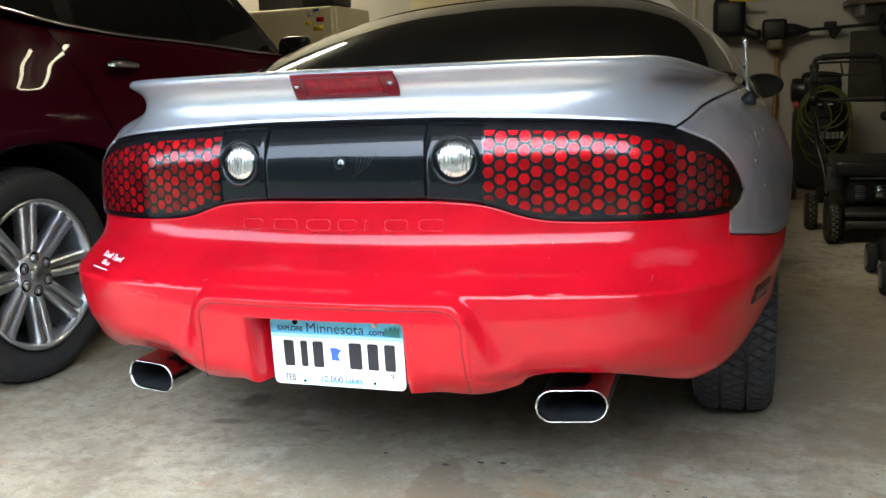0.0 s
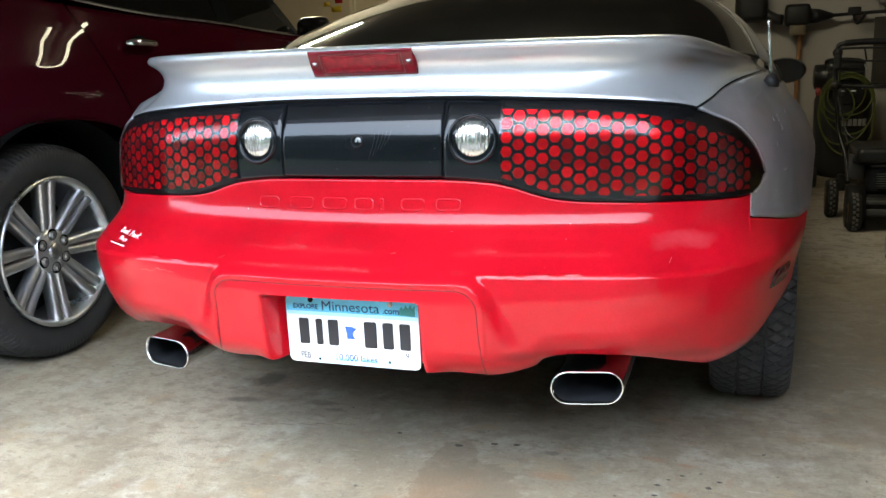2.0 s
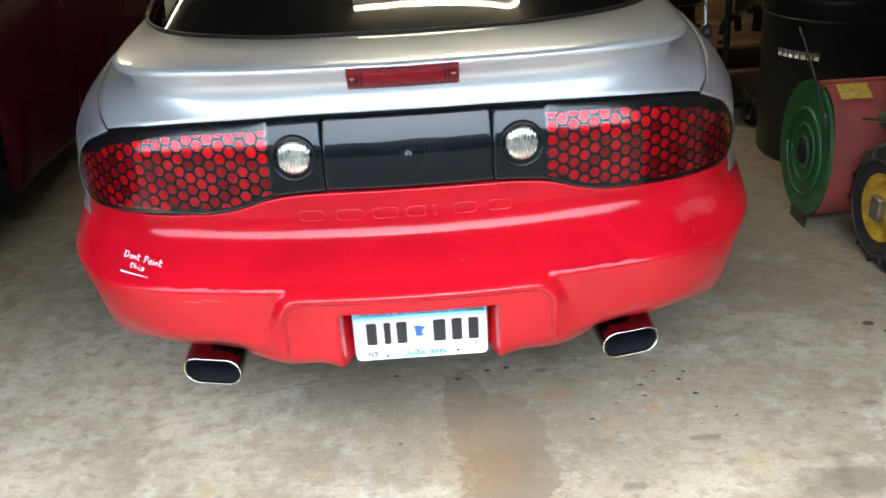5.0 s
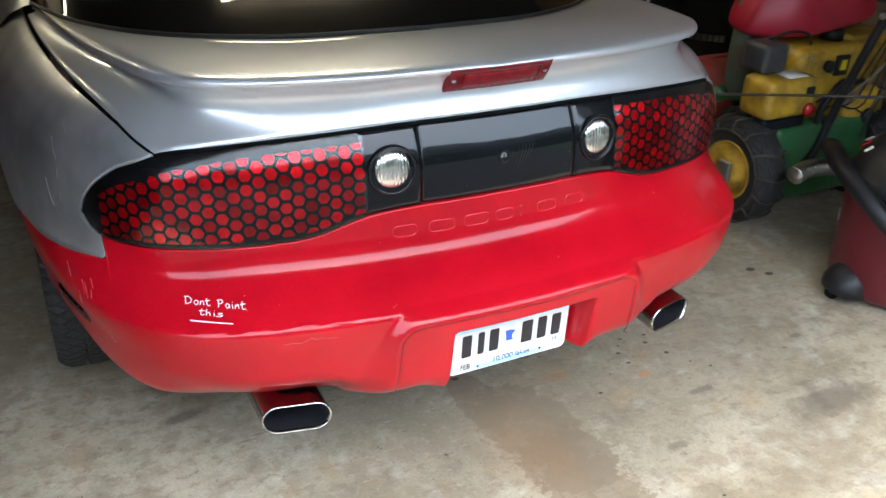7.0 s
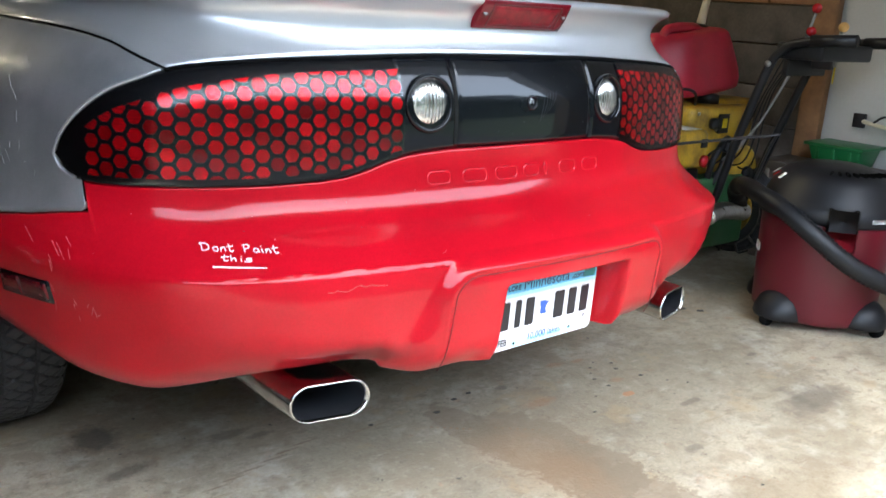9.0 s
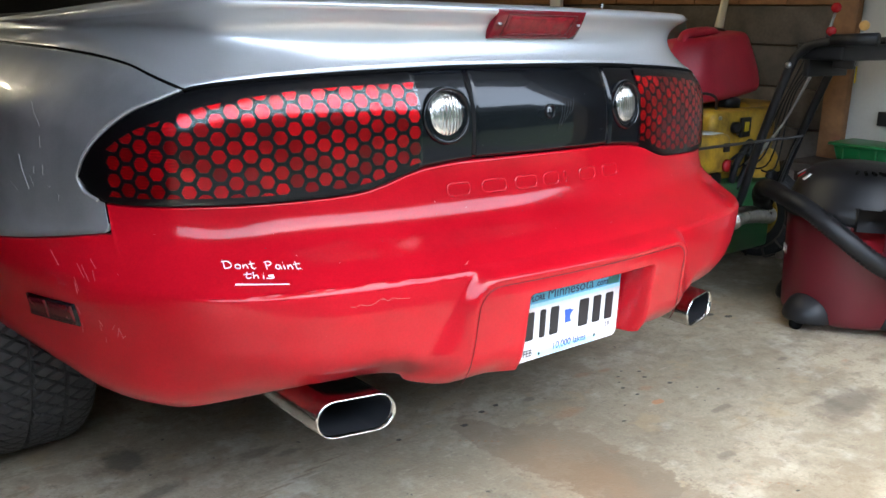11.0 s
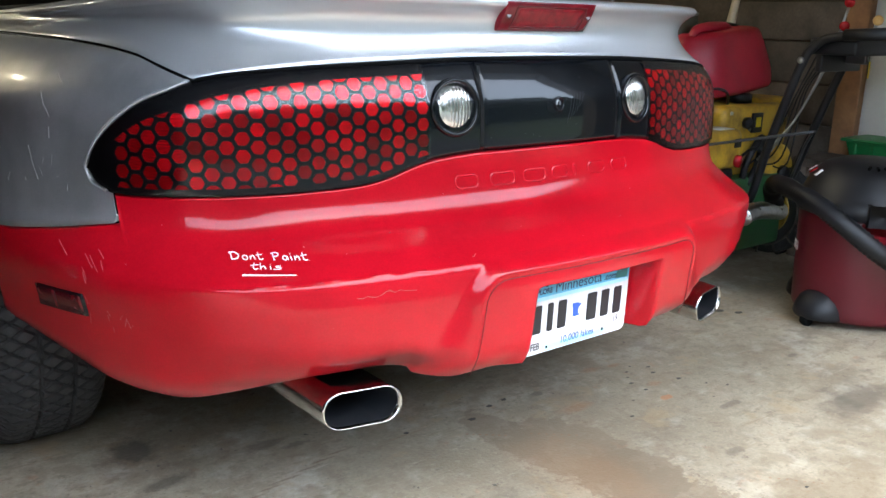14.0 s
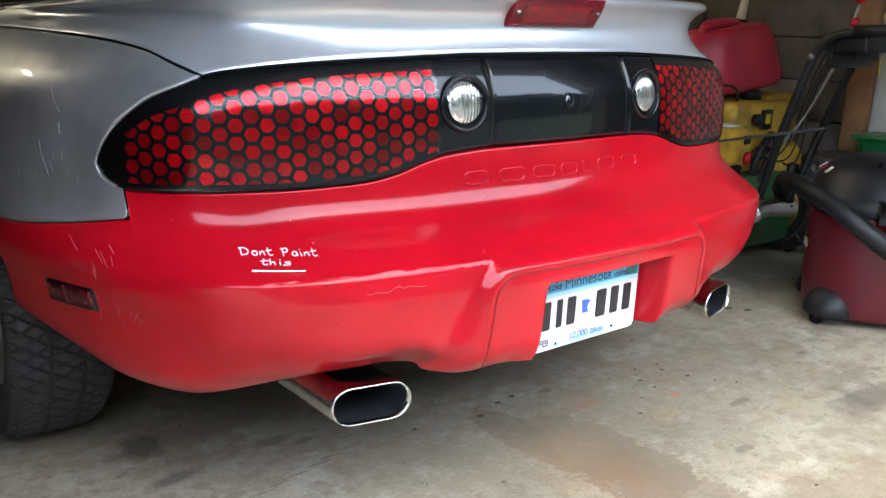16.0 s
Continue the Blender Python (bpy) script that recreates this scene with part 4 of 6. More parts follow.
for side in (-1, 1):
    rows = []
    for j in range(17):
        t = j / 16
        a = glass_point(side, t)
        b = a + Vector((side * (.040 + .012 * (1 - t)), .07 + .08 * t, -.016 - .020 * (1 - t)))
        c = a + Vector((side * (.075 + .03 * (1 - t)), .25 + .30 * t, -.07 - .06 * (1 - t)))
        d = a + Vector((side * (.110 + .03 * (1 - t)), .45 + .45 * t, -.16 - .02 * (1 - t)))
        rows.append(bend([a, b, c, d], 4))
    pillar = part("pillar", grid(rows), SILVER, car, "silver rear roof pillar")
    rows = [[Vector((side * (.525 + .29 * (1 - t)), 2.40 + q * .95 - .35 * (1 - t), .93 + .25 * t)) for t in np.linspace(0, 1, 8)] for q in np.linspace(0, 1, 12)]
    part("side_window", grid(rows), TINT, car)
    # door and front fender
    rows = []
    for q in np.linspace(0, 1, 30):
        y = 1.72 + q * 3.05
        w = .93 - .30 * smooth(.78, 1.0, q) ** 1.5
        top = .93 - .22 * smooth(.55, 1, q)
        rows.append([Vector((side * (w - .06 * (1 - smooth(.2, .5, z)) - .06 * smooth(.78, .94, z)), y, z * 1.0)) for z in np.linspace(.22, top, 12)])
    part("side_panel", grid(rows), SILVER, car)
    # mirror on the door
    mx, my, mz = side * .93, 2.78, .890
    bm = lathe([(.001, -.06), (.055, -.052), (.075, -.02), (.078, .03), (.070, .052)], Matrix.Translation((mx, my, mz)) @ pose(0, 0, 0, 90, 0, 0) @ Matrix.Diagonal((1.2, .75, 1, 1)), 28, cap=False)
    mirror = part("wing_mirror", bm, BLACK_GLOSS, car, "black wing mirror")
    # mirror face in dull black: its dark reflection is put into the colour
    part("mirror_glass", lathe([(.070, .047), (.030, .046), (.001, .046)], Matrix.Translation((mx, my, mz)) @ pose(0, 0, 0, 90, 0, 0) @ Matrix.Diagonal((1.2, .75, 1, 1)), 28, cap=False), BLACK_PLASTIC, mirror)
    part("arm", tube([(side * .87, my + .04, mz - .05), (side * .93, my + .03, mz - .03), (mx, my + .03, mz)], .022), BLACK_GLOSS, mirror)
rows = [[Vector((k * (.86 - .22 * smooth(.5, 1, q)), 3.15 + q * 1.65, .93 - .25 * q * q - .05 * k * k)) for q in np.linspace(0, 1, 14)] for k in np.linspace(-1, 1, 15)]
part("bonnet", grid(rows), SILVER, car)
rows = [[Vector((k * (.52 + .26 * q), TOP_Y + .95 + .1 * (1 - k * k) + q * .62, 1.265 - .33 * q - .03 * k * k)) for q in np.linspace(0, 1, 10)] for k in np.linspace(-1, 1, 17)]
part("windscreen", grid(rows), TINT, car)
# plain near-black blocks fill the underside and the space behind the bumper
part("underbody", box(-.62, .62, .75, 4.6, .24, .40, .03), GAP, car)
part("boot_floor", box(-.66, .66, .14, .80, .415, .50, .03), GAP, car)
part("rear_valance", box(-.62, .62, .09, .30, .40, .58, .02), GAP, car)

# aerial on the right rear fender
base = Vector((.828, .665, .905))
aerial = part("aerial", lathe([(.019, -.010), (.018, .004), (.0125, .016), (.006, .022), (.001, .023)], Matrix.Translation(base) @ pose(0, 0, 0, 0, 8, 0), 18), BLACK_PLASTIC, car, "telescopic chrome aerial on black foot")
tip = Vector((.818, .668, 1.040))
part("mast", tube([base, base.lerp(tip, .5), tip], .004, steps=10, radii=lambda t: .0050 - .0018 * (t > .55)), CHROME, aerial)
part("cap", lathe([(.0035, -.004), (.0058, .0), (.0058, .008), (.003, .011)], Matrix.Translation(tip), 12), CHROME, aerial)

# exhaust tips: flat ovals, slash cut
for side in (-1, 1):
    def oval(y, grow, side=side, cx=.494, cz=.337):
        return [Vector((side * (cx + x * grow), y + .10 * (x * .0) , cz + z * grow)) for x, z in rounded(.142, .068, .0335, 7)]
    slope = lambda ring, back: [Vector((p.x, p.y + (p.z - .337) * -.0 + (abs(p.x) - .494) * .22 + back, p.z)) for p in ring]
    rings = [slope(oval(.03, 1.0), .34), slope(oval(.03, 1.0), .0), slope(oval(.03, .985), -.005), slope(oval(.03, .945), -.004), slope(oval(.03, .920), .004), slope(oval(.03, .91), .20)]
    tip_ob = part("exhaust_tip", grid(rings[:5], closed=True), TIP_METAL, car, "polished oval exhaust tip")
    bm = grid([rings[4], rings[5]], closed=True)
    bm.faces.new([bm.verts.new(p) for p in rings[5]])
    part("bore", bm, SOOT, tip_ob)
    part("pipe", tube([(side * .494, .33, .337), (side * .47, .55, .345), (side * .40, .9, .36)], .030), STEEL, tip_ob)


# ---------------- wheels ----------------
def tyre_mesh(radius, width, rim, lanes, pitch_count, m, slant=1.0):
    """A tyre with a grooved tread, round the local z axis."""
    rows = []
    steps, across = pitch_count * 14, 84
    for i in range(steps):
        a = 2 * math.pi * i / steps
        row = [Vector((rim * math.cos(a), rim * math.sin(a), -width * .40))]
        for t, f in ((.25, -.475), (.55, -.50), (.80, -.495)):
            r = rim + (radius - rim) * t
            row.append(Vector((r * math.cos(a), r * math.sin(a), width * f)))
        for j in range(across + 1):
            f = j / across - .5
            r = radius - .020 * abs(2 * f) ** 6
            lane = (f + .5) * lanes
            near = abs(lane - round(lane)) / .06 if .3 < lane < lanes - .3 else 9
            one, two = (i / 14 + slant * f * 4) % 1.0, (i / 14 - slant * f * 4 + .4) % 1.0
            near = min(near, min(one, 1 - one) / .085, min(two, 1 - two) / .085)
            r -= .012 * max(0.0, min(1.0, 1.6 - 1.6 * near))
            row.append(Vector((r * math.cos(a), r * math.sin(a), f * width * .94)))
        for t, f in ((.80, .495), (.55, .50), (.25, .475)):
            r = rim + (radius - rim) * t
            row.append(Vector((r * math.cos(a), r * math.sin(a), width * f)))
        row.append(Vector((rim * math.cos(a), rim * math.sin(a), width * .40)))
        rows.append([m @ p for p in row])
    return grid(rows + [rows[0]])


for side in (-1, 1):
    m = pose(side * .805, WHEEL_Y, WHEEL_Z, 0, 90 * side, 0)
    wheel = part("wheel", lathe([(.06, .05), (.18, .06), (.203, .085), (.206, -.085), (.05, -.085)], m, 40), RIM, car, "road wheel with worn grooved tyre")
    part("tyre", tyre_mesh(.333, .212, .205, 3, 64, m, 1.0), RUBBER, wheel, "black tyre with diagonal tread")
    rows = [[Vector((side * x, WHEEL_Y + .353 * math.cos(a), WHEEL_Z + .353 * math.sin(a))) for x in (.60, .75, .885)] for a in np.linspace(-.25, math.pi - .30, 24)]
    part("wheel_housing", grid(rows), GAP, car)
    part("wheel_housing", box(side * .59 - .01, side * .59 + .01, .75, 1.4, .30, .75, .004), GAP, car)
    m = pose(side * .78, 3.57, WHEEL_Z, 0, 90 * side, 0)
    wheel = part("wheel", lathe([(.06, .06), (.20, .075), (.222, .10), (.225, -.10), (.05, -.10)], m, 24), RIM, car)
    part("tyre", lathe([(.222, -.1), (.30, -.12), (.335, -.10), (.335, .10), (.30, .12), (.222, .1)], m, 40, cap=False), RUBBER, wheel)

# ---------------- licence plate ----------------
PLATE = Matrix.Translation((0, .0045, .4275)) @ pose(0, 0, 0, 91.6, 0, 0)
plate = part("licence_plate", prism(rounded(.305, .150, .012), .0018, PLATE, bevel=.0006), surface("plate_white", (.74, .75, .76), .35, 0, .3, .04, 20), car, "white and blue state licence plate", flat=True)
INK_BLUE, INK_BLACK = surface("plate_blue_ink", (.006, .025, .15), .45), surface("plate_black_ink", (.015, .015, .018), .45)
SKY_BLUE, PALE_BLUE, PINE_GREEN = surface("plate_sky", (.14, .60, .86), .4), surface("plate_pale_sky", (.45, .82, .92), .4), surface("plate_green", (.03, .22, .22), .45)


def plate_at(x, y, up=.0024):
    return PLATE @ Vector((x, y, up))


def plate_patch(name, outline, material, up=.0022):
    bm = bmesh.new()
    bm.faces.new([bm.verts.new(plate_at(x, y, up)) for x, y in outline])
    return part(name, bm, material, plate)


def plate_words(words, size, x, y, material, wide=1.0, bold=.0004):
    bm = lettering(words, size, lambda a, b: (a, b, 0), 0, -bold)
    span = max(v.co.x for v in bm.verts)
    for v in bm.verts:
        v.co = plate_at(x + (v.co.x - span / 2) * wide, y + v.co.y, .0027)
    part("lettering", bm, material, plate)


top = rounded(.303, .148, .012)
plate_patch("sky_band", [(x, max(y, .041)) for x, y in top], SKY_BLUE)
plate_patch("pale_band", [(-.1515, .033), (.1515, .033), (.1515, .041), (-.1515, .041)], PALE_BLUE, .0021)
plate_patch("lake_band", [(x, min(y, -.060)) for x, y in rounded(.20, .148, .02)], PALE_BLUE, .0021)
plate_patch("tree_line", [(.106, .044), (.146, .042), (.146, .066), (.140, .060), (.136, .068), (.131, .059), (.126, .067), (.121, .057), (.116, .063), (.111, .055)], PINE_GREEN, .0024)
plate_words("EXPLORE", .0145, -.105, .0470, INK_BLUE, 1.0, .0005)
plate_words("Minnesota", .0305, -.001, .0450, INK_BLUE, 1.06, 0)
plate_words(".com", .019, .092, .0455, INK_BLUE, 1.0, .0005)
plate_words("10,000 lakes", .0212, .006, -.0655, surface("plate_lake_ink", (.012, .06, .28), .45), .95, .0003)
plate_words("FEB", .020, -.113, -.0655, INK_BLACK, .8)
plate_words("19", .0185, .120, -.051, INK_BLACK, .9, .0001)
plate_patch("small_print", [(.099, -.066), (.128, -.066), (.128, -.063), (.099, -.063)], surface("small_print_grey", (.45, .45, .47), .5), .0024)
for x, w in ((-.112, .030), (-.076, .020), (-.043, .030), (.043, .036), (.083, .030), (.121, .030)):
    bm = prism(rounded(w * .8, .058, .004, 3), .0014, PLATE @ Matrix.Translation((x, -.004, .0016)), bevel=.0004)
    part("plain_bar", bm, INK_BLACK, plate, flat=True)
plate_patch("state_outline", [(-.015, .012), (.002, .012), (.006, .009), (.013, .009), (.004, .000), (.003, -.008), (.008, -.016), (-.012, -.016), (-.012, -.004)], surface("state_blue", (.04, .12, .55), .4), .0026)
for x, y, dark in ((-.092, .067, 0), (.091, .066, 1), (-.080, -.066, 0), (.083, -.062, 0)):
    r = .0062 if y > 0 else .0034
    part("bolt" if y > 0 else "hole", lathe([(r, .001), (r, .0036 if y > 0 else .0022), (r * .7, .0050 if y > 0 else .0022), (.0004, .0050 if y > 0 else .0022)], PLATE @ Matrix.Translation((x, y, 0)), 14), STEEL if dark else GAP, plate)


# ---------------- garage ----------------
def slab(name, x0, x1, y0, y1, z0, z1, material, kind="structure", category="", label=""):
    return tagged(part(name, box(x0, x1, y0, y1, z0, z1, 0), material, flat=True), label, category, "", kind)


XR, XL, YB, YF, TOP = 2.65, -4.7, 5.9, -.98, 2.7
slab("floor", XL - .2, XR + .2, YF - .1, YB + .2, -.15, 0, CONCRETE, category="floor", label="stained grey concrete garage floor")
tagged(part("ground", grid([[(x, y, -.03 - .004 * abs(y + 3)) for y in (-120, -60, -30, -12, -3.0, -1.4, 3, 8, 30, 120)] for x in np.linspace(-120, 120, 13)]), LAWN), "mown green lawn outside the garage", "ground", "", "structure")
# unseen driveway, coloured near black to keep bounce off the lower bumper
slab("driveway", -5.2, 3.2, -9, YF - .1, -.12, -.012, DARK_DRIVE, category="driveway", label="unseen driveway in a dark added colour")
# made-up dark brown for unseen walls, so the fender mirrors something darker
UNSEEN_BROWN = surface("unseen_wall_brown", (.17, .12, .075), .7, 0, 0, .25, 3, .2, 60)
slab("wall_right", XR, XR + .15, YF, YB, 0, TOP, UNSEEN_BROWN, category="wall", label="garage side wall with added dark brown backing")
slab("wall_left", XL - .15, XL, YF, YB, 0, TOP, WALL_WHITE, category="wall", label="garage side wall")
slab("wall_back", XL - .15, XR + .15, YB, YB + .15, 0, TOP, WALL_WHITE, category="wall", label="white garage back wall")
slab("ceiling", XL - .15, XR + .15, YF - .15, YB + .15, TOP, TOP + .12, CEILING_DARK, category="ceiling", label="dark garage ceiling")
# unseen front walls, added round an opening sized to shape the daylight
slab("wall_front", XL - .15, -4.3, YF - .15, YF, 0, TOP, WALL_WHITE, category="wall", label="unseen strip of wall beside the garage door")
slab("wall_front", 1.58, XR + .15, YF - .15, YF, 0, TOP, UNSEEN_BROWN, category="wall", label="unseen strip of wall beside the garage door")
slab("wall_front", -4.3, 1.58, YF - .15, YF, 2.14, TOP, WALL_WHITE, category="wall", label="unseen wall over the garage door")

# unseen screen beyond the drive, uneven like crowns, added to block low sky
rows = []
for x in np.linspace(-60, 60, 160):
    top = 8.6 + 1.8 * noise.noise(Vector((x * .13, 3.1, 0))) + .9 * noise.noise(Vector((x * .6, 1.7, 0)))
    rows.append([Vector((x, -16 - .02 * x * x * .2 + 1.2 * noise.noise(Vector((x * .5, z * .5, 4.0))), z)) for z in np.linspace(-.6, top, 14)])
tagged(part("low_sky_screen", grid(rows), SCREEN_GREEN), "unseen dark green screen against the low sky", "woods", "", "stuff")

# ceiling lamps: a bent warm tube in a white tray
def ceiling_lamp(x, y, length, gap=.30, along="x"):
    lamp = thing("ceiling_lamp", "white tray lamp with a bent warm tube", "lamp", "ceiling lamps")
    part("tray", box(-length / 2 - .02, length / 2 + .02, -.06, .06, TOP - .07, TOP - .004, .006), LAMP_TRAY, lamp)
    bend_line = [(length / 2 - gap + gap * math.sin(a), gap * math.cos(a), TOP - .095) for a in np.linspace(0, math.pi, 17)]
    part("tube", tube([(-length / 2, gap, TOP - .095)] + bend_line + [(-length / 2, -gap, TOP - .095)], .020, smooth_line=False, steps=12), TUBE_LIGHT, lamp)
    lamp.matrix_world = pose(x, y, 0, 0, 0, 0 if along == "x" else 90)
    return lamp


ceiling_lamp(.25, 2.31, 1.12, .20)
ceiling_lamp(-3.0, 4.9, 1.15, .05)


# ---------------- the maroon sport utility car ----------------
suv = thing("sport_utility_car", "dark maroon sport utility car with silver alloy wheel", "car")
SX, SWY, SWZ, SARCH = -1.425, .80, .378, .455
SEC_Z = [.26, .34, .46, .60, .78, .95, 1.10, 1.22, 1.32]
SEC_X = [-.10, -.055, -.018, .0, .004, -.008, -.042, -.092, -.14]
BELT = ([-.4, .77, 1.02, 1.39, 1.8, 2.4, 3.2], [1.36, 1.300, 1.252, 1.212, 1.190, 1.152, 1.13])


def suv_yaw(y):
    """The car stands a little askew."""
    return .06 * max(-.3, min(.9, y - 1.0))


def suv_x(y, z):
    flare = .032 * math.exp(-((math.hypot(y - SWY, z - SWZ) - .52) / .20) ** 2)
    return SX + suv_yaw(y) + spline(SEC_Z, SEC_X, z) + flare - .10 * max(0.0, 1.5 - y) ** 2 - .12 * smooth(.1, -.5, y) - .25 * smooth(3.9, 4.8, y)


def suv_low(y):
    d = abs(y - SWY)
    low = .30
    return low if d >= SARCH else max(low, SWZ + math.sqrt(SARCH ** 2 - d * d))


def suv_panel(name, y0, y1, label=""):
    rows = []
    for y in sorted(set([round(v, 3) for v in np.linspace(y0, y1, max(6, int((y1 - y0) / .03)))])):
        lo, hi = suv_low(y), spline(*BELT, y) - .012
        col = []
        for t in np.linspace(0, 1, 30):
            z = lo + (hi - lo) * t
            yy = y + .33 * math.exp(-((y - 1.06) / .25) ** 2) * max(-.2, min(.35, 1.10 - z))
            col.append(Vector((suv_x(yy, z), yy, z)))
        rows.append([col[0] + Vector((-.05, 0, .004))] + col + [col[-1] + Vector((-.03, 0, .004))])
    return part(name, grid(rows), MAROON, suv, label)


# the rear door's joint slants, so the panels meet in a dark line
quarter = suv_panel("quarter_panel", -.42, 1.057)
rear_door = suv_panel("rear_door", 1.063, 1.95)
front_door = suv_panel("front_door", 1.956, 3.10)
suv_panel("front_wing", 3.106, 4.75)
part("joint_backing", grid([[Vector((SX - .045 + spline(SEC_Z, SEC_X, z), y, z)) for z in np.linspace(.86, 1.2, 9)] for y in (1.0, 1.5, 2.2)]), GAP, suv)


def suv_glass(name, y0, y1, lean0, lean1):
    rows = []
    for k in range(9):
        q = k / 8
        col = []
        for t in np.linspace(0, 1, 8):
            y = y0 + (y1 - y0) * q + (lean0 + (lean1 - lean0) * q) * t
            z0 = spline(*BELT, y) + .012
            col.append(Vector((SX + suv_yaw(y) - .118 - .17 * t ** 1.15, y, z0 + (1.60 - z0) * t)))
        rows.append(col)
    return part(name, grid(rows), TINT, suv, "dark tinted side window")


suv_glass("side_window", -.15, 1.10, .15, .02)
suv_glass("side_window", 1.16, 1.93, .02, -.02)
suv_glass("side_window", 2.00, 2.60, -.02, -.46)
for y, lean, w in ((1.13, .02, .045), (1.965, -.02, .055), (2.64, -.46, .045), (-.2, .15, .08)):
    rows = []
    for d in (-w, 0, w):
        rows.append([Vector((SX + suv_yaw(y) - .114 - .17 * t ** 1.15, y + d + lean * t, spline(*BELT, y) + (1.62 - spline(*BELT, y)) * t)) for t in np.linspace(0, 1, 8)])
    part("window_pillar", grid(rows), BLACK_GLOSS, suv)
belt_line = [(SX + suv_yaw(y) + spline(SEC_Z, SEC_X, spline(*BELT, y)) + .004, y, spline(*BELT, y)) for y in np.linspace(-.2, 2.66, 30)]
part("belt_trim", tube(belt_line, .0075, steps=8, smooth_line=False), CHROME, suv, "chrome window trim")
rows = []
for y in np.linspace(-.35, 2.2, 14):
    rows.append([Vector((SX - .285 - d, y, 1.60 + .14 * math.sin(min(1, d / .35) * math.pi / 2))) for d in np.linspace(0, 1.5, 14)])
part("roof", grid(rows), MAROON, suv)
part("roof_rail", tube([(SX - .36, -.1, 1.74), (SX - .35, .2, 1.78), (SX - .35, 2.2, 1.77), (SX - .36, 2.5, 1.73)], .016), STEEL, suv)
rows = [[Vector((SX - .285 - d, 2.2 + q * .9 + .10 * math.sin(d * 2), 1.62 - .46 * q)) for d in np.linspace(0, 1.5, 8)] for q in np.linspace(0, 1, 8)]
part("windscreen", grid(rows), TINT, suv)
rows = [[Vector((SX - .06 - d - .12 * q * q, 2.9 + q * 1.85, 1.15 - .18 * q * q + .03 * math.sin(d * 1.9))) for d in np.linspace(0, 1.75, 10)] for q in np.linspace(0, 1, 8)]
part("bonnet", grid(rows), MAROON, suv)
rows = [[Vector((SX - .10 - d, -.42 + .03 * math.sin(d), z)) for z in np.linspace(.35, 1.6, 8)] for d in np.linspace(.1, 1.8, 8)]
part("tailgate", grid(rows), MAROON, suv)
part("far_side", box(SX - 1.95, SX - 1.90, -.3, 4.6, .3, 1.3, .02), MAROON, suv)
part("underbody", box(SX - 1.8, SX - .30, -.3, 4.6, .26, .40, .03), GAP, suv)

# door handles
for door, y, z in ((rear_door, 1.285, 1.090), (front_door, 2.09, 1.035)):
    x = suv_x(y, z)
    # near-black disc paints the shade of the hollow behind the handle
    part("recess_shade", lathe([(.045, -.004), (.040, .003), (.001, .003)], Matrix.Translation((x - .002, y + .015, z)) @ pose(0, 0, 0, 0, 90, 0) @ Matrix.Diagonal((.8, 1.2, 1, 1)), 20), GAP, door)
    bar = [(x + .004, y - .075, z + .004), (x + .030, y - .055, z + .006), (x + .034, y, z + .004), (x + .030, y + .06, z), (x + .004, y + .085, z - .004)]
    part("handle", tube(bar, .0135, steps=10, radii=lambda t: .011 + .005 * math.sin(math.pi * t)), CHROME, door, "chrome door handle")

# wing mirror
m = Matrix.Translation((-1.385, 2.64, 1.170)) @ pose(0, 0, 0, 0, 0, -8) @ Matrix.Scale(.82, 4)
mirror = part("wing_mirror", box(-.105, .095, -.055, .075, -.082, .085, .045, m=m, segments=4), BLACK_GLOSS, suv, "black wing mirror")
part("mirror_glass", prism(rounded(.165, .128, .035), .004, m @ Matrix.Translation((-.005, -.0555, .0)) @ pose(0, 0, 0, 90, 0, 0), bevel=.001), TINT, mirror)
part("arm", tube([(-1.49, 2.67, 1.14), (-1.44, 2.66, 1.14), (-1.39, 2.65, 1.16)], .024), BLACK_GLOSS, mirror)

# rear wheel: eight pairs of spokes
m = pose(-1.622, SWY, SWZ, 0, 90, 0)
wheel = part("alloy_wheel", lathe([(.262, .118), (.266, .126), (.258, .130), (.249, .122), (.243, .09), (.238, .02), (.235, -.10)], m, 56, cap=False), RIM, suv, "silver alloy wheel with eight twin spokes")
part("tyre", tyre_mesh(.378, .262, .262, 5, 60, m, .25), RUBBER, wheel, "dusty black tyre")
part("brake_disc", lathe([(.05, -.02), (.17, -.018), (.17, -.03), (.236, -.05), (.236, -.10), (.02, -.10)], m, 40), SOOT, wheel)
for k in range(8):
    for d in (-1, 1):
        bm = bmesh.new()
        a = 45 * k
        section = []
        for r, w, h, sep in ((.060, .027, .084, .0140), (.085, .028, .092, .0160), (.11, .029, .096, .0185), (.18, .031, .103, .0210), (.225, .033, .109, .0222), (.254, .037, .116, .0240)):
            c = d * sep
            section.append([m @ pose(0, 0, 0, 0, 0, a) @ Vector((r, c + sx * w / 2, h + sz)) for sx, sz in ((-1, -.042), (-1, -.005), (-.55, .002), (.55, .002), (1, -.005), (1, -.042))])
        part("spoke", grid(section, closed=True), SPOKE, wheel, flat=False)
part("hub", lathe([(.082, .05), (.080, .090), (.070, .099), (.040, .100), (.036, .104), (.001, .106)], m, 36), SPOKE, wheel)
for k in range(6):
    a = radians(60 * k)
    at = m @ Matrix.Translation((.060 * math.cos(a), .060 * math.sin(a), 0))
    part("nut_well", lathe([(.0205, .0975), (.0205, .1010), (.015, .0985), (.001, .0985)], at, 16), GAP, wheel)
    part("wheel_nut", lathe([(.0120, .095), (.0120, .106), (.008, .111), (.001, .111)], at, 6), STEEL, wheel, flat=True)
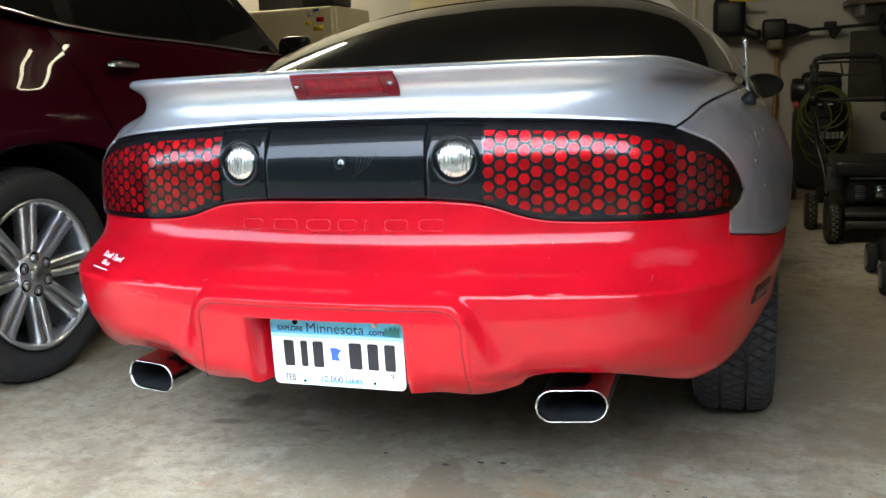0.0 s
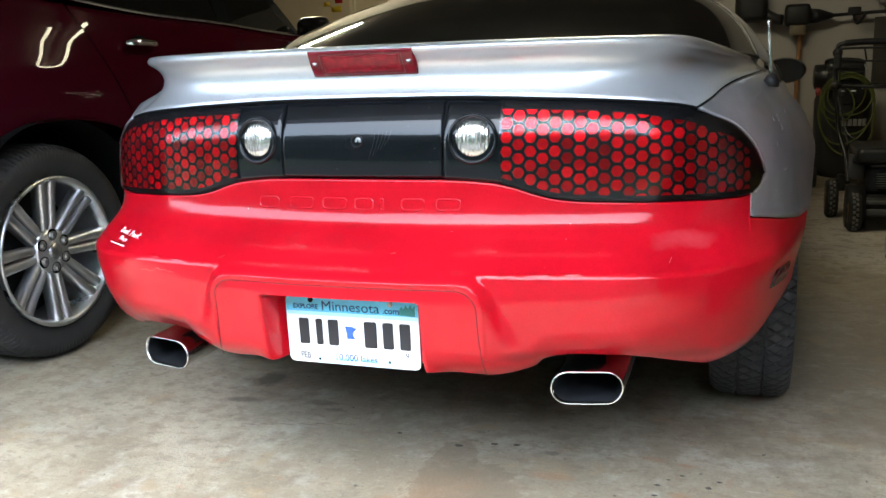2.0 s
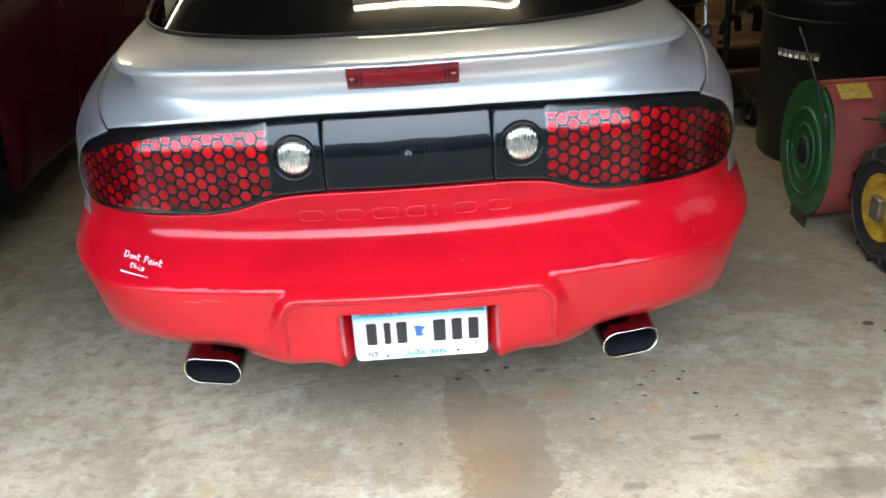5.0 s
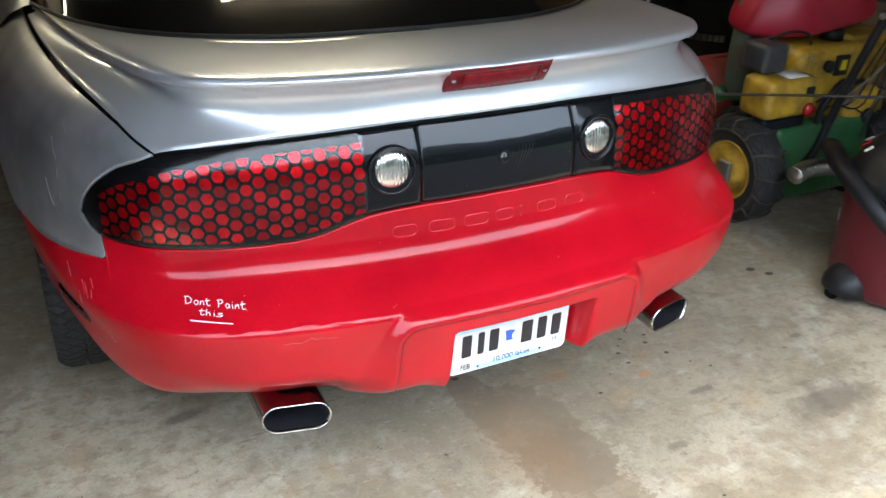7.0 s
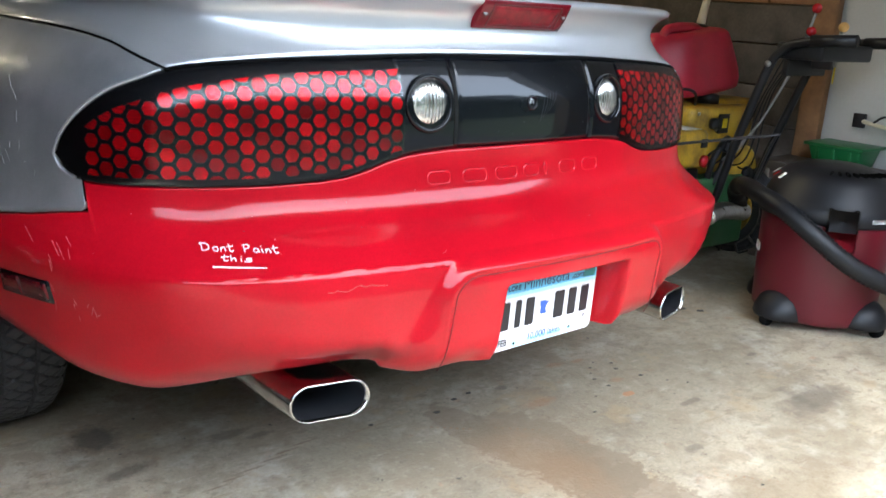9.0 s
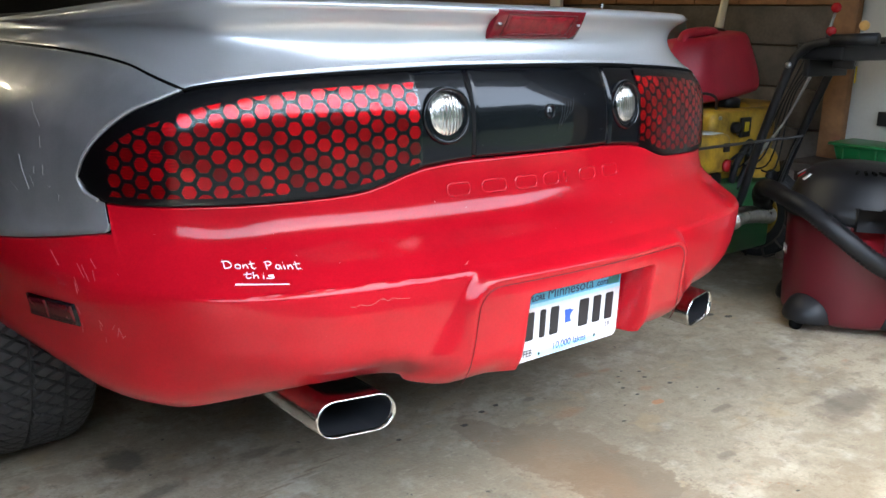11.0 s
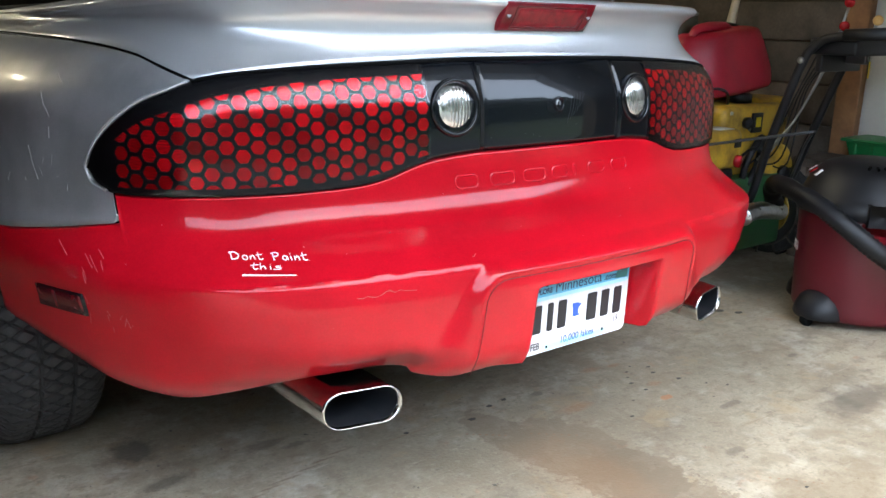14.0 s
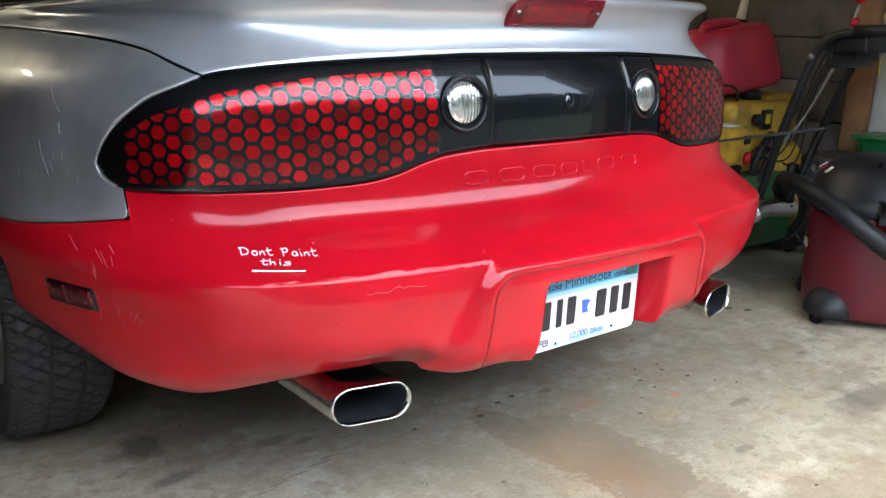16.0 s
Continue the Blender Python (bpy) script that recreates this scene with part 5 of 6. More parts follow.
part("centre_cap", lathe([(.030, .103), (.029, .108), (.001, .109)], m, 24), STEEL, wheel)
rows = [[Vector((SX - dx, SWY + (SARCH + .008) * math.cos(a), SWZ + (SARCH + .008) * math.sin(a))) for dx in (.02, .15, .36)] for a in np.linspace(-.15, math.pi + .15, 28)]
part("wheel_housing", grid(rows), GAP, suv)
part("wheel_housing", box(SX - .38, SX - .36, .25, 1.35, .25, .95, .01), GAP, suv)
flap = [(0, 0), (.16, .03), (.17, .30), (.05, .46), (-.02, .40), (-.015, .15)]
part("mud_flap", prism([(-x * .40, y * .82) for x, y in flap], .02, Matrix.Translation((SX - .135, .345, .27)) @ pose(0, 0, 0, 90, 0, 80), bevel=.004), BLACK_PLASTIC, suv, "black plastic mud flap")
m = pose(-1.665, 3.82, SWZ, 0, 90, 0)
wheel = part("alloy_wheel", lathe([(.05, .10), (.24, .10), (.262, .126), (.235, -.10), (.05, -.1)], m, 30), RIM, suv)
part("tyre", lathe([(.262, -.12), (.33, -.131), (.378, -.11), (.378, .11), (.33, .131), (.262, .12)], m, 40, cap=False), RUBBER, wheel)


# ---------------- things along the right wall ----------------
YELLOW = surface("yellow_machine_paint", (.58, .35, .028), .42, 0, .2, .18, 14, .1, 200, other=(.26, .155, .02))
GREEN = surface("green_machine_paint", (.025, .11, .035), .45, 0, .2, .2, 10, .1, 200)
FADED_RED = surface("faded_red_paint", (.30, .055, .045), .55, 0, 0, .25, 8, .15, 150, other=(.20, .05, .04))
CAN_RED = surface("red_can_plastic", (.46, .020, .042), .36, 0, 0, .2, 6, .1, 150)
VAC_RED = surface("dark_red_plastic", (.10, .004, .011), .38, 0, .1, .12, 5, .06, 200)
CREAM = surface("cream_enamel", (.62, .54, .36), .4, 0, .2, .06, 4)
CARD = surface("cardboard", (.34, .21, .11), .8, 0, 0, .12, 6, .1, 90)
OLD_WOOD = surface("old_wood_handle", (.40, .20, .08), .55, 0, 0, .25, 20, .1, 90)
HOSE_GREEN = surface("yellow_green_hose", (.085, .10, .018), .5)
TOTE_GREEN = surface("green_tote_plastic", (.010, .13, .035), .4)
GREY_METAL = surface("grey_deck_paint", (.07, .07, .075), .4, .3, 0, .2, 10, .1, 150)
TAG_YELLOW = surface("yellow_tag", (.75, .55, .02), .45)
KNOB_RED, KNOB_TAN = surface("red_knob", (.45, .015, .02), .25, 0, .5), surface("tan_knob", (.62, .36, .12), .35, 0, .3)


def ball(c, r, squash=1.0, m=None, steps=18):
    prof = [(max(.0004, r * math.cos(a)), r * squash * math.sin(a)) for a in np.linspace(-math.pi / 2, math.pi / 2, 11)]
    return lathe(prof, Matrix.Translation(c) @ (m or Matrix()), steps, cap=False)


# snow blower: auger in front (away from the door), handles towards the door
blower = thing("snow_blower", "green snow blower with yellow engine and chained tyres", "snow blower")
HX, HY = 1.480, 1.30
rows = []
for x in (HX, HX + .80):
    rows.append([Vector((x, HY - .17 * math.sin(a) ** .8 if 0 < a < math.pi else HY, .29 + .25 * math.cos(a))) for a in np.linspace(0, math.pi * .98, 16)])
housing = part("auger_housing", grid([rows[0], [p.lerp(q, .5) for p, q in zip(*rows)], rows[1]]), FADED_RED, blower, "faded red auger housing")
part("top_lip", box(HX, HX + .80, HY - .012, HY + .02, .528, .546, .003), FADED_RED, housing)
for x in (HX - .013, HX + .80):
    disc = [(HY + .02 - (.19 if math.sin(a) > 0 else .23) * math.sin(a), max(.035, .285 + .255 * math.cos(a))) for a in np.linspace(0, 2 * math.pi, 41)[:-1]]
    bm = bmesh.new()
    near, far = [bm.verts.new((x, y, z)) for y, z in disc], [bm.verts.new((x + .014, y, z)) for y, z in disc]
    bm.faces.new(near), bm.faces.new(far[::-1])
    for i in range(len(disc)):
        bm.faces.new((near[i], near[(i + 1) % len(disc)], far[(i + 1) % len(disc)], far[i]))
    part("side_plate", bm, GREEN, housing, "green side plate", flat=True)
for r in (.055, .105, .165):
    part("ring", tube([(HX - .016, HY + .03 + r * .85 * math.cos(a), .27 + r * math.sin(a)) for a in np.linspace(0, 2 * math.pi, 25)], .007, steps=6, per=1), GREEN, housing)
part("bearing", lathe([(.045, 0), (.04, .010), (.02, .016), (.001, .018)], Matrix.Translation((HX - .014, HY + .03, .27)) @ pose(0, 0, 0, 0, -90, 0), 20), SOOT, housing)
part("warning_label", box(-.055, .055, -.036, .036, -.001, .002, .001, m=Matrix.Translation((HX + .085, HY - .078, .5285)) @ pose(0, 0, 0, 32, 0, 0)), surface("faded_yellow_label", (.50, .34, .06), .6, 0, 0, .25, 40), housing)
part("chute_clamp", lathe([(.030, -.02), (.034, 0), (.030, .03), (.012, .04)], Matrix.Translation((HX + .185, HY - .15, .44)) @ pose(0, 0, 0, 60, 0, 0), 12), GREEN, housing)
part("marker_rod", tube([(HX - .014, HY - .12, .41), (HX - .050, HY - .06, .57), (HX - .105, HY, .745)], .0042, steps=6), GREY_METAL, blower)
part("chassis", box(1.71, 2.23, .84, 1.34, .07, .38, .02), GREEN, blower, "green chassis")
for side, x in ((-1, 1.625), (1, 2.30)):
    m = pose(x, .935, .205, 0, 90, 0)
    wheel = part("wheel", lathe([(.025, -.055), (.060, -.058), (.068, -.035), (.098, -.032), (.112, -.058), (.118, -.060), (.118, .06), (.05, .05)], m, 32), YELLOW, blower, "yellow wheel with chained tyre")
    part("tyre", tyre_mesh(.205, .13, .114, 3, 20, m, 1.6), RUBBER, wheel, "knobbly black tyre")
    part("hub_bracket", box(-.040, .040, -.030, .030, -.078, -.050, .006, m=m), STEEL, wheel)
    for k in range(14):
        a = 2 * math.pi * k / 14
        line = [m @ Vector((r * math.cos(a + d), r * math.sin(a + d), h)) for r, h, d in ((.165, -.070, 0), (.205, -.058, .04), (.213, 0, .10), (.205, .058, .04), (.165, .07, 0))]
        part("chain", tube(line, .0050, steps=6, per=3), CHAIN_STEEL, wheel)
    for h in (-.070, .070):
        part("chain", tube([m @ Vector((.165 * math.cos(a), .165 * math.sin(a), h)) for a in np.linspace(0, 2 * math.pi, 25)], .004, steps=6, per=1), CHAIN_STEEL, wheel)
engine = part("engine", box(1.80, 2.26, .89, 1.15, .38, .665, .03), YELLOW, blower, "yellow engine shroud")
air = part("air_filter", box(1.60, 1.85, .825, .98, .43, .585, .035, segments=3), YELLOW, engine)
part("filter_lid", box(1.62, 1.74, .90, 1.02, .588, .70, .02), GREY_METAL, engine)
part("fuel_tank", box(2.12, 2.37, .94, 1.20, .47, .685, .03), YELLOW, engine)
part("filler_cap", lathe([(.045, 0), (.045, .035), (.03, .042), (.001, .042)], Matrix.Translation((2.07, 1.0, .665)), 18), BLACK_PLASTIC, engine)
part("cowl", lathe([(.115, 0), (.112, .03), (.09, .045), (.03, .05), (.001, .05)], Matrix.Translation((2.20, .90, .385)) @ pose(0, 0, 0, 90, 0, 0), 26), YELLOW, engine)
part("cowl_hub", lathe([(.035, .0), (.03, .02), (.001, .02)], Matrix.Translation((2.20, .85, .375)) @ pose(0, 0, 0, 90, 0, 0), 16), BLACK_PLASTIC, engine)
for x, z in ((1.84, .64), (1.84, .42), (2.08, .50), (1.98, .57)):
    part("bolt", lathe([(.008, 0), (.008, .006), (.001, .007)], Matrix.Translation((x, .89, z)) @ pose(0, 0, 0, 90, 0, 0), 6), STEEL, engine, flat=True)
part("plug_lead", tube([(1.70, .98, .70), (1.76, .93, .735), (1.84, .92, .72), (1.90, .95, .67)], .006, steps=6), BLACK_PLASTIC, engine)
part("starter_grip", tube([(2.10, .872, .520), (2.15, .868, .525)], .011, smooth_line=False), BLACK_PLASTIC, engine)
part("fuel_line", tube([(2.14, .94, .50), (2.06, .86, .47), (1.95, .84, .50), (1.86, .83, .48)], .006, steps=6), BLACK_PLASTIC, engine)
part("lower_frame", box(1.80, 2.25, .855, .90, .30, .375, .01), SOOT, engine)
part("badge_mark", box(2.003, 2.035, .872, .876, .578, .618, .001), TAG_YELLOW, engine)
part("badge_plate", box(1.985, 2.055, .876, .889, .555, .635, .004), BLACK_PLASTIC, engine)
part("choke_knob", lathe([(.022, 0), (.024, .02), (.012, .03), (.001, .03)], Matrix.Translation((1.945, .89, .598)) @ pose(0, 0, 0, 90, 0, 0), 16), BLACK_PLASTIC, engine)
part("filter_window", box(1.785, 1.825, .819, .826, .515, .55, .002), BLACK_PLASTIC, air)
part("label_strip", box(1.70, 1.80, .84, .93, .586, .588, 0), PRINT_WHITE, air)
part("primer", lathe([(.026, 0), (.024, .014), (.001, .018)], Matrix.Translation((1.815, .825, .46)) @ pose(0, 0, 0, 90, 0, 0), 16), KNOB_RED, air)
part("muffler", box(1.64, 1.86, .86, 1.05, .30, .425, .02), SOOT, engine)
part("control_arm", tube([(1.92, .86, .36), (1.93, .85, .45), (2.0, .85, .53), (2.04, .86, .52), (2.0, .85, .42), (1.94, .85, .35)], .014), BLACK_PLASTIC, engine)
# chute: dark curved spout
CHUTE_PAINT = surface("worn_green_paint", (.045, .075, .045), .5, 0, 0, .3, 7, .2, 120, other=(.10, .055, .035))
rows = []
for h, r, dx, dy in ((.42, .115, 0, 0), (.50, .115, 0, 0), (.62, .118, .012, .01), (.76, .122, .03, .02), (.90, .128, .05, .05), (1.02, .135, .07, .10)):
    rows.append([Vector((1.83 + dx + r * math.cos(a), 1.20 + dy + r * math.sin(a), h)) for a in np.linspace(-math.pi * .95, .35 * math.pi, 20)])
chute = part("chute", grid(rows), CHUTE_PAINT, blower, "worn green discharge chute")
part("chute_rim", tube(rows[-1], .008, steps=6, smooth_line=False), CHUTE_PAINT, chute)
part("chute_base", lathe([(.095, .29), (.095, .40), (.125, .405), (.125, .425), (.10, .43)], Matrix.Translation((1.83, 1.20, 0)), 24), GREEN, blower)
part("skid_shoe", box(HX - .022, HX - .014, HY - .07, HY + .06, .0, .05, .005), CHAIN_STEEL, blower)
for y, z in ((HY - .10, .45), (HY - .155, .36)):
    part("bolt", lathe([(.011, 0), (.011, .008), (.002, .010)], Matrix.Translation((HX - .014, y, z)) @ pose(0, 0, 0, 0, -90, 0), 6), STEEL, blower, flat=True)
for x, pts in ((1.82, ((.79, .24), (.745, .34), (.710, .50), (.655, .70), (.603, .863), (.57, .91), (.51, .945), (.34, .962))), (2.25, ((.87, .24), (.825, .36), (.775, .52), (.715, .70), (.668, .83), (.63, .90), (.55, .945), (.34, .965)))):
    part("handlebar", tube([(x, y, z) for y, z in pts], .0165, per=8), BLACK_PLASTIC, blower)
    part("grip", tube([(x, .46, .955), (x, .30, .965)], .022, smooth_line=False), BLACK_PLASTIC, blower)
    part("bolt", lathe([(.012, 0), (.012, .008), (.002, .010)], Matrix.Translation((x - .017, .603, .863)) @ pose(0, 0, 0, 0, -90, 0), 8), STEEL, blower)
part("dash", box(1.835, 2.24, .42, .60, .885, .945, .012), BLACK_PLASTIC, blower)
part("dash_skirt", box(1.90, 2.20, .575, .60, .82, .89, .006), BLACK_PLASTIC, blower)
part("dash_bracket", box(2.06, 2.09, .49, .57, .85, .93, .005), GREY_METAL, blower)
for x, y, z, dz, mat_ in ((2.04, .597, .955, .106, KNOB_RED), (2.04, .482, .955, .043, KNOB_TAN), (2.04, .605, .955, .020, KNOB_RED)):
    lever = part("lever", tube([(x, y, z), (x + .01, y - .02, z + dz)], .005, smooth_line=False), STEEL, blower)
    part("knob", ball((x + .01, y - .02, z + dz + .012), .019), mat_, lever)
part("control_rod", tube([(2.20, .68, .90), (2.12, .78, .60), (2.05, .87, .42)], .0045, steps=6), STEEL, blower)
part("control_rod", tube([(2.10, .64, .90), (2.06, .74, .62), (1.98, .84, .45)], .0045, steps=6), STEEL, blower)
part("chute_crank", tube([(1.90, .64, .40), (1.80, .545, .555), (1.755, .50, .612), (1.735, .505, .615), (1.66, .72, .565), (1.58, .92, .515), (1.56, 1.12, .46)], .0055, steps=6, per=8), GREY_METAL, blower)
for k in range(4):
    part("control_cable", tube([(2.04 + .07 * k, .66, .91), (2.02 + .06 * k, .72 + .02 * k, .74), (2.00 + .05 * k, .80, .52 - .03 * k), (1.98 + .05 * k, .88, .42)], .0035, steps=6), BLACK_PLASTIC, blower)
part("key_ring", tube([(2.05 + .012 * math.cos(a), .472, .874 + .012 * math.sin(a)) for a in np.linspace(0, 2 * math.pi, 13)], .0015, steps=5, smooth_line=False), STEEL, blower)
part("key_tag", prism(rounded(.028, .062, .008), .004, Matrix.Translation((2.05, .472, .832)) @ pose(0, 0, 0, 90, 0, 30)), TAG_YELLOW, blower)

# red petrol can on the engine
can = thing("petrol_can", "red plastic petrol can with cream spout", "petrol can")
foot = [Vector(p) for p in ((1.885, .955), (2.355, 1.005), (2.37, 1.24), (2.12, 1.33), (1.76, 1.29), (1.70, 1.10))]
for cut_at in (.16, .25, .25):
    foot = [a.lerp(b, f) for a, b in zip(foot, foot[1:] + foot[:1]) for f in (cut_at, 1 - cut_at)]
rings = []
for h, grow in ((0, .93), (.006, .975), (.020, 1.0), (.045, 1.005), (.09, .965), (.14, .895), (.19, .82), (.225, .765), (.245, .72), (.256, .67), (.261, .58), (.262, .40), (.262, .15)):
    rings.append([Vector((2.02 + (p.x - 2.02) * grow, 1.13 + (p.y - 1.13) * grow, .692 + h + .075 * (p.x - 1.89) * (1 - h))) for p in foot])
part("body", grid(rings, closed=True), CAN_RED, can)
part("handle", tube([(1.83, 1.10, .925), (1.855, 1.10, .957), (1.94, 1.10, .970), (2.05, 1.10, .970), (2.09, 1.10, .940)], .020), CAN_RED, can)
part("collar", lathe([(.034, 0), (.036, .012), (.036, .03), (.026, .04), (.02, .04)], Matrix.Translation((2.12, 1.12, .945)), 18), BLACK_PLASTIC, can)
part("spout", tube([(2.12, 1.12, .99), (2.13, 1.11, 1.10), (2.15, 1.10, 1.24)], .014, radii=lambda t: .020 - .009 * t), CREAM, can)

# shop vacuum
vac = thing("shop_vacuum", "dark red shop vacuum with black lid and hose", "vacuum cleaner")
VX, VY = 1.72, .245
part("drum", lathe([(.196, .028), (.203, .040), (.206, .06), (.217, .36), (.221, .385), (.20, .39)], Matrix.Translation((VX, VY, 0)), 44), VAC_RED, vac)
lid = part("lid", lathe([(.228, .380), (.233, .388), (.232, .425), (.222, .438), (.214, .450), (.19, .505), (.15, .540), (.10, .556), (.001, .560)], Matrix.Translation((VX, VY, 0)), 44), BLACK_PLASTIC, vac, "black motor lid")
for k in range(9):
    a = radians(200 + 9 * k)
    part("vent_slot", box(-.003, .003, -.02, .02, -.003, .004, .001, m=Matrix.Translation((VX + .16 * math.cos(a), VY + .16 * math.sin(a), .545)) @ pose(0, 0, 0, 0, 0, 200 + 9 * k - 90)), GAP, lid)
part("switch", box(VX + .045, VX + .067, VY + .125, VY + .147, .515, .535, .004), KNOB_RED, lid)
part("label_bar", box(-.001, .0025, -.035, .035, -.006, .006, .001, m=Matrix.Translation((VX + .232 * math.cos(radians(248)), VY + .232 * math.sin(radians(248)), .408)) @ pose(0, 0, 0, 0, 0, 248)), PRINT_WHITE, lid)
for k in range(3):
    part("sticker", box(-.015, .015, -.008, .008, 0, .002, 0, m=Matrix.Translation((VX + .19 * math.cos(radians(145 - 17 * k)), VY + .19 * math.sin(radians(145 - 17 * k)), .508)) @ pose(0, 0, 0, 0, 38, 145 - 17 * k)), (PRINT_WHITE, KNOB_RED, PRINT_WHITE)[k], lid)
for a in (216, 36):
    ca, sa = math.cos(radians(a)), math.sin(radians(a))
    mm = Matrix.Translation((VX + .222 * ca, VY + .222 * sa, .405)) @ pose(0, 0, 0, 0, 0, a)
    latch = part("latch", box(-.004, .022, -.042, .042, -.030, .030, .006, m=mm), BLACK_PLASTIC, vac)
    part("latch_base", box(-.006, .012, -.048, .048, -.095, -.032, .005, m=mm), surface("bright_red_plastic", (.22, .008, .016), .35), latch)
for a in (170, 268, 350, 80):
    ca, sa = math.cos(radians(a)), math.sin(radians(a))
    bm = ball((VX + .175 * ca, VY + .175 * sa, .040), .088, 1.0)
    for v in bm.verts:
        v.co.z = max(.030, v.co.z)
    foot = part("caster_foot", bm, BLACK_PLASTIC, vac)
    part("caster", lathe([(.022, -.012), (.024, 0), (.022, .012)], Matrix.Translation((VX + .238 * ca, VY + .238 * sa, .024)) @ pose(0, 0, 0, 90, 0, a), 16), GAP, foot)
hose_line = bend([(1.86, .66, .30), (1.78, .635, .36), (1.68, .58, .415), (1.588, .497, .443), (1.50, .38, .438), (1.462, .275, .415), (1.473, .165, .35), (1.54, .06, .265), (1.66, -.03, .20), (1.85, -.05, .15), (2.0, .03, .10)], 18)
part("hose", tube(hose_line, .031, steps=14, smooth_line=False, radii=lambda t: .0310 + .0024 * math.sin(t * 2 * math.pi * 95)), BLACK_PLASTIC, vac, "ribbed black hose")
part("name_bar", box(-.001, .002, -.024, .024, -.014, .014, .001, m=Matrix.Translation((VX + .2125 * math.cos(radians(128)), VY + .2125 * math.sin(radians(128)), .245)) @ pose(0, 0, 0, 0, 0, 128)), PRINT_WHITE, vac)

part("metal_cuff", tube(bend([(1.595, .635, .296), (1.66, .645, .306), (1.75, .648, .302), (1.87, .645, .285)], 12), .033, smooth_line=False, steps=16, radii=lambda t: .033 + .0012 * math.sin(t * 60)), surface("galvanised_metal", (.62, .62, .62), .3, 1, 0, .2, 30, .1, 100), vac, "bright metal hose cuff")

# green tote on a low bench by the wall
tote = thing("storage_tote", "green plastic storage tote on a low bench", "tote")
bm = box(2.36, 2.56, .445, .675, .44, .530, .012)
for v in bm.verts:
    k = (v.co.z - .44) / .09
    v.co.x, v.co.y = 2.458 + (v.co.x - 2.458) * (.82 + .18 * k), .55 + (v.co.y - .55) * (.80 + .2 * k)
part("body", bm, TOTE_GREEN, tote)
part("rim", box(2.345, 2.572, .432, .688, .524, .538, .006), TOTE_GREEN, tote)
for y in (.49, .56, .63):
    part("rib", box(2.362, 2.376, y - .006, y + .006, .455, .520, .003), TOTE_GREEN, tote)
bench = thing("low_bench", "dark wooden low bench against the wall", "bench")
part("top", box(2.30, 2.64, .10, .86, .40, .438, .004), PLANK, bench)
for x, y in ((2.33, .14), (2.61, .14), (2.33, .82), (2.61, .82)):
    part("leg", box(x - .02, x + .02, y - .02, y + .02, 0, .40, .003), PLANK, bench)
hook = thing("wall_hook", "black wall hook holding a small tool", "hook")
part("plate", box(2.575, 2.599, .55, .60, .60, .66, .004), BLACK_PLASTIC, hook)
part("arm", tube([(2.585, .56, .63), (2.56, .52, .625), (2.555, .44, .615), (2.56, .34, .60)], .009), CREAM, hook)
part("trigger", tube([(2.555, .50, .63), (2.55, .47, .655), (2.55, .45, .66)], .005), BLACK_PLASTIC, hook)

# black rubbish bins
for bx, by, h in ((1.85, 2.03, .80), (2.30, 1.88, .86)):
    bin_ = thing("rubbish_bin", "tall black plastic rubbish bin with a white name on its side", "bin", "rubbish bins")
    part("body", lathe([(.25, .0), (.262, .02), (.300, h - .09), (.303, h - .085), (.300, h - .08), (.306, h - .06), (.325, h - .05), (.325, h - .02), (.33, h), (.30, h), (.25, .05)], Matrix.Translation((bx, by, 0)), 48), BIN_BLACK, bin_)
    part("ridge", tube([(bx + .298 * math.cos(a), by + .298 * math.sin(a), h * .80) for a in np.linspace(0, 2 * math.pi, 49)], .006, steps=6, smooth_line=False), BIN_BLACK, bin_)
    for k in range(7):
        a = 203 + 5.3 * k
        r = .262 + .038 * .49 / (h - .09) + .002
        part("name_bar", box(-.001, .002, -.010, .010, -.015, .015, .001, m=Matrix.Translation((bx + r * math.cos(radians(a)), by + r * math.sin(radians(a)), .497)) @ pose(0, 0, 0, 0, 0, a)), PRINT_WHITE, bin_)

# trolley jack
jack = thing("trolley_jack", "black trolley jack with upright handle", "jack")
for x in (1.41, 1.585):
    part("side_plate", prism([(0, 0), (.56, 0), (.56, .05), (.42, .11), (.12, .12), (0, .07)], .020, Matrix.Translation((x, 2.29, .07)) @ Matrix(((0, 0, 1, 0), (1, 0, 0, 0), (0, 1, 0, 0), (0, 0, 0, 1))), bevel=.003), BLACK_PLASTIC, jack, flat=True)
part("cross_bar", box(1.42, 1.60, 2.34, 2.40, .09, .13, .01), BLACK_PLASTIC, jack)
part("ram", tube([(1.51, 2.36, .14), (1.51, 2.70, .15)], .034, smooth_line=False), BLACK_PLASTIC, jack)
part("saddle", lathe([(.045, 0), (.050, .012), (.050, .03), (.035, .026), (.001, .024)], Matrix.Translation((1.51, 2.72, .255)), 18), STEEL, jack)
part("lift_arm", box(1.475, 1.545, 2.42, 2.76, .17, .245, .02), BLACK_PLASTIC, jack)
for x, y in ((1.385, 2.36), (1.64, 2.36), (1.385, 2.78), (1.64, 2.78)):
    w = part("wheel", lathe([(.03, -.02), (.062, -.022), (.070, -.012), (.070, .012), (.062, .022), (.03, .02)], pose(x, y, .07, 0, 90, 0), 22), RUBBER, jack)
    part("hub", lathe([(.045, -.024), (.040, .024)], pose(x, y, .07, 0, 90, 0), 16), STEEL, w)
part("handle", tube([(1.52, 2.45, .18), (1.525, 2.50, .60), (1.53, 2.55, 1.15)], .017), BLACK_PLASTIC, jack)
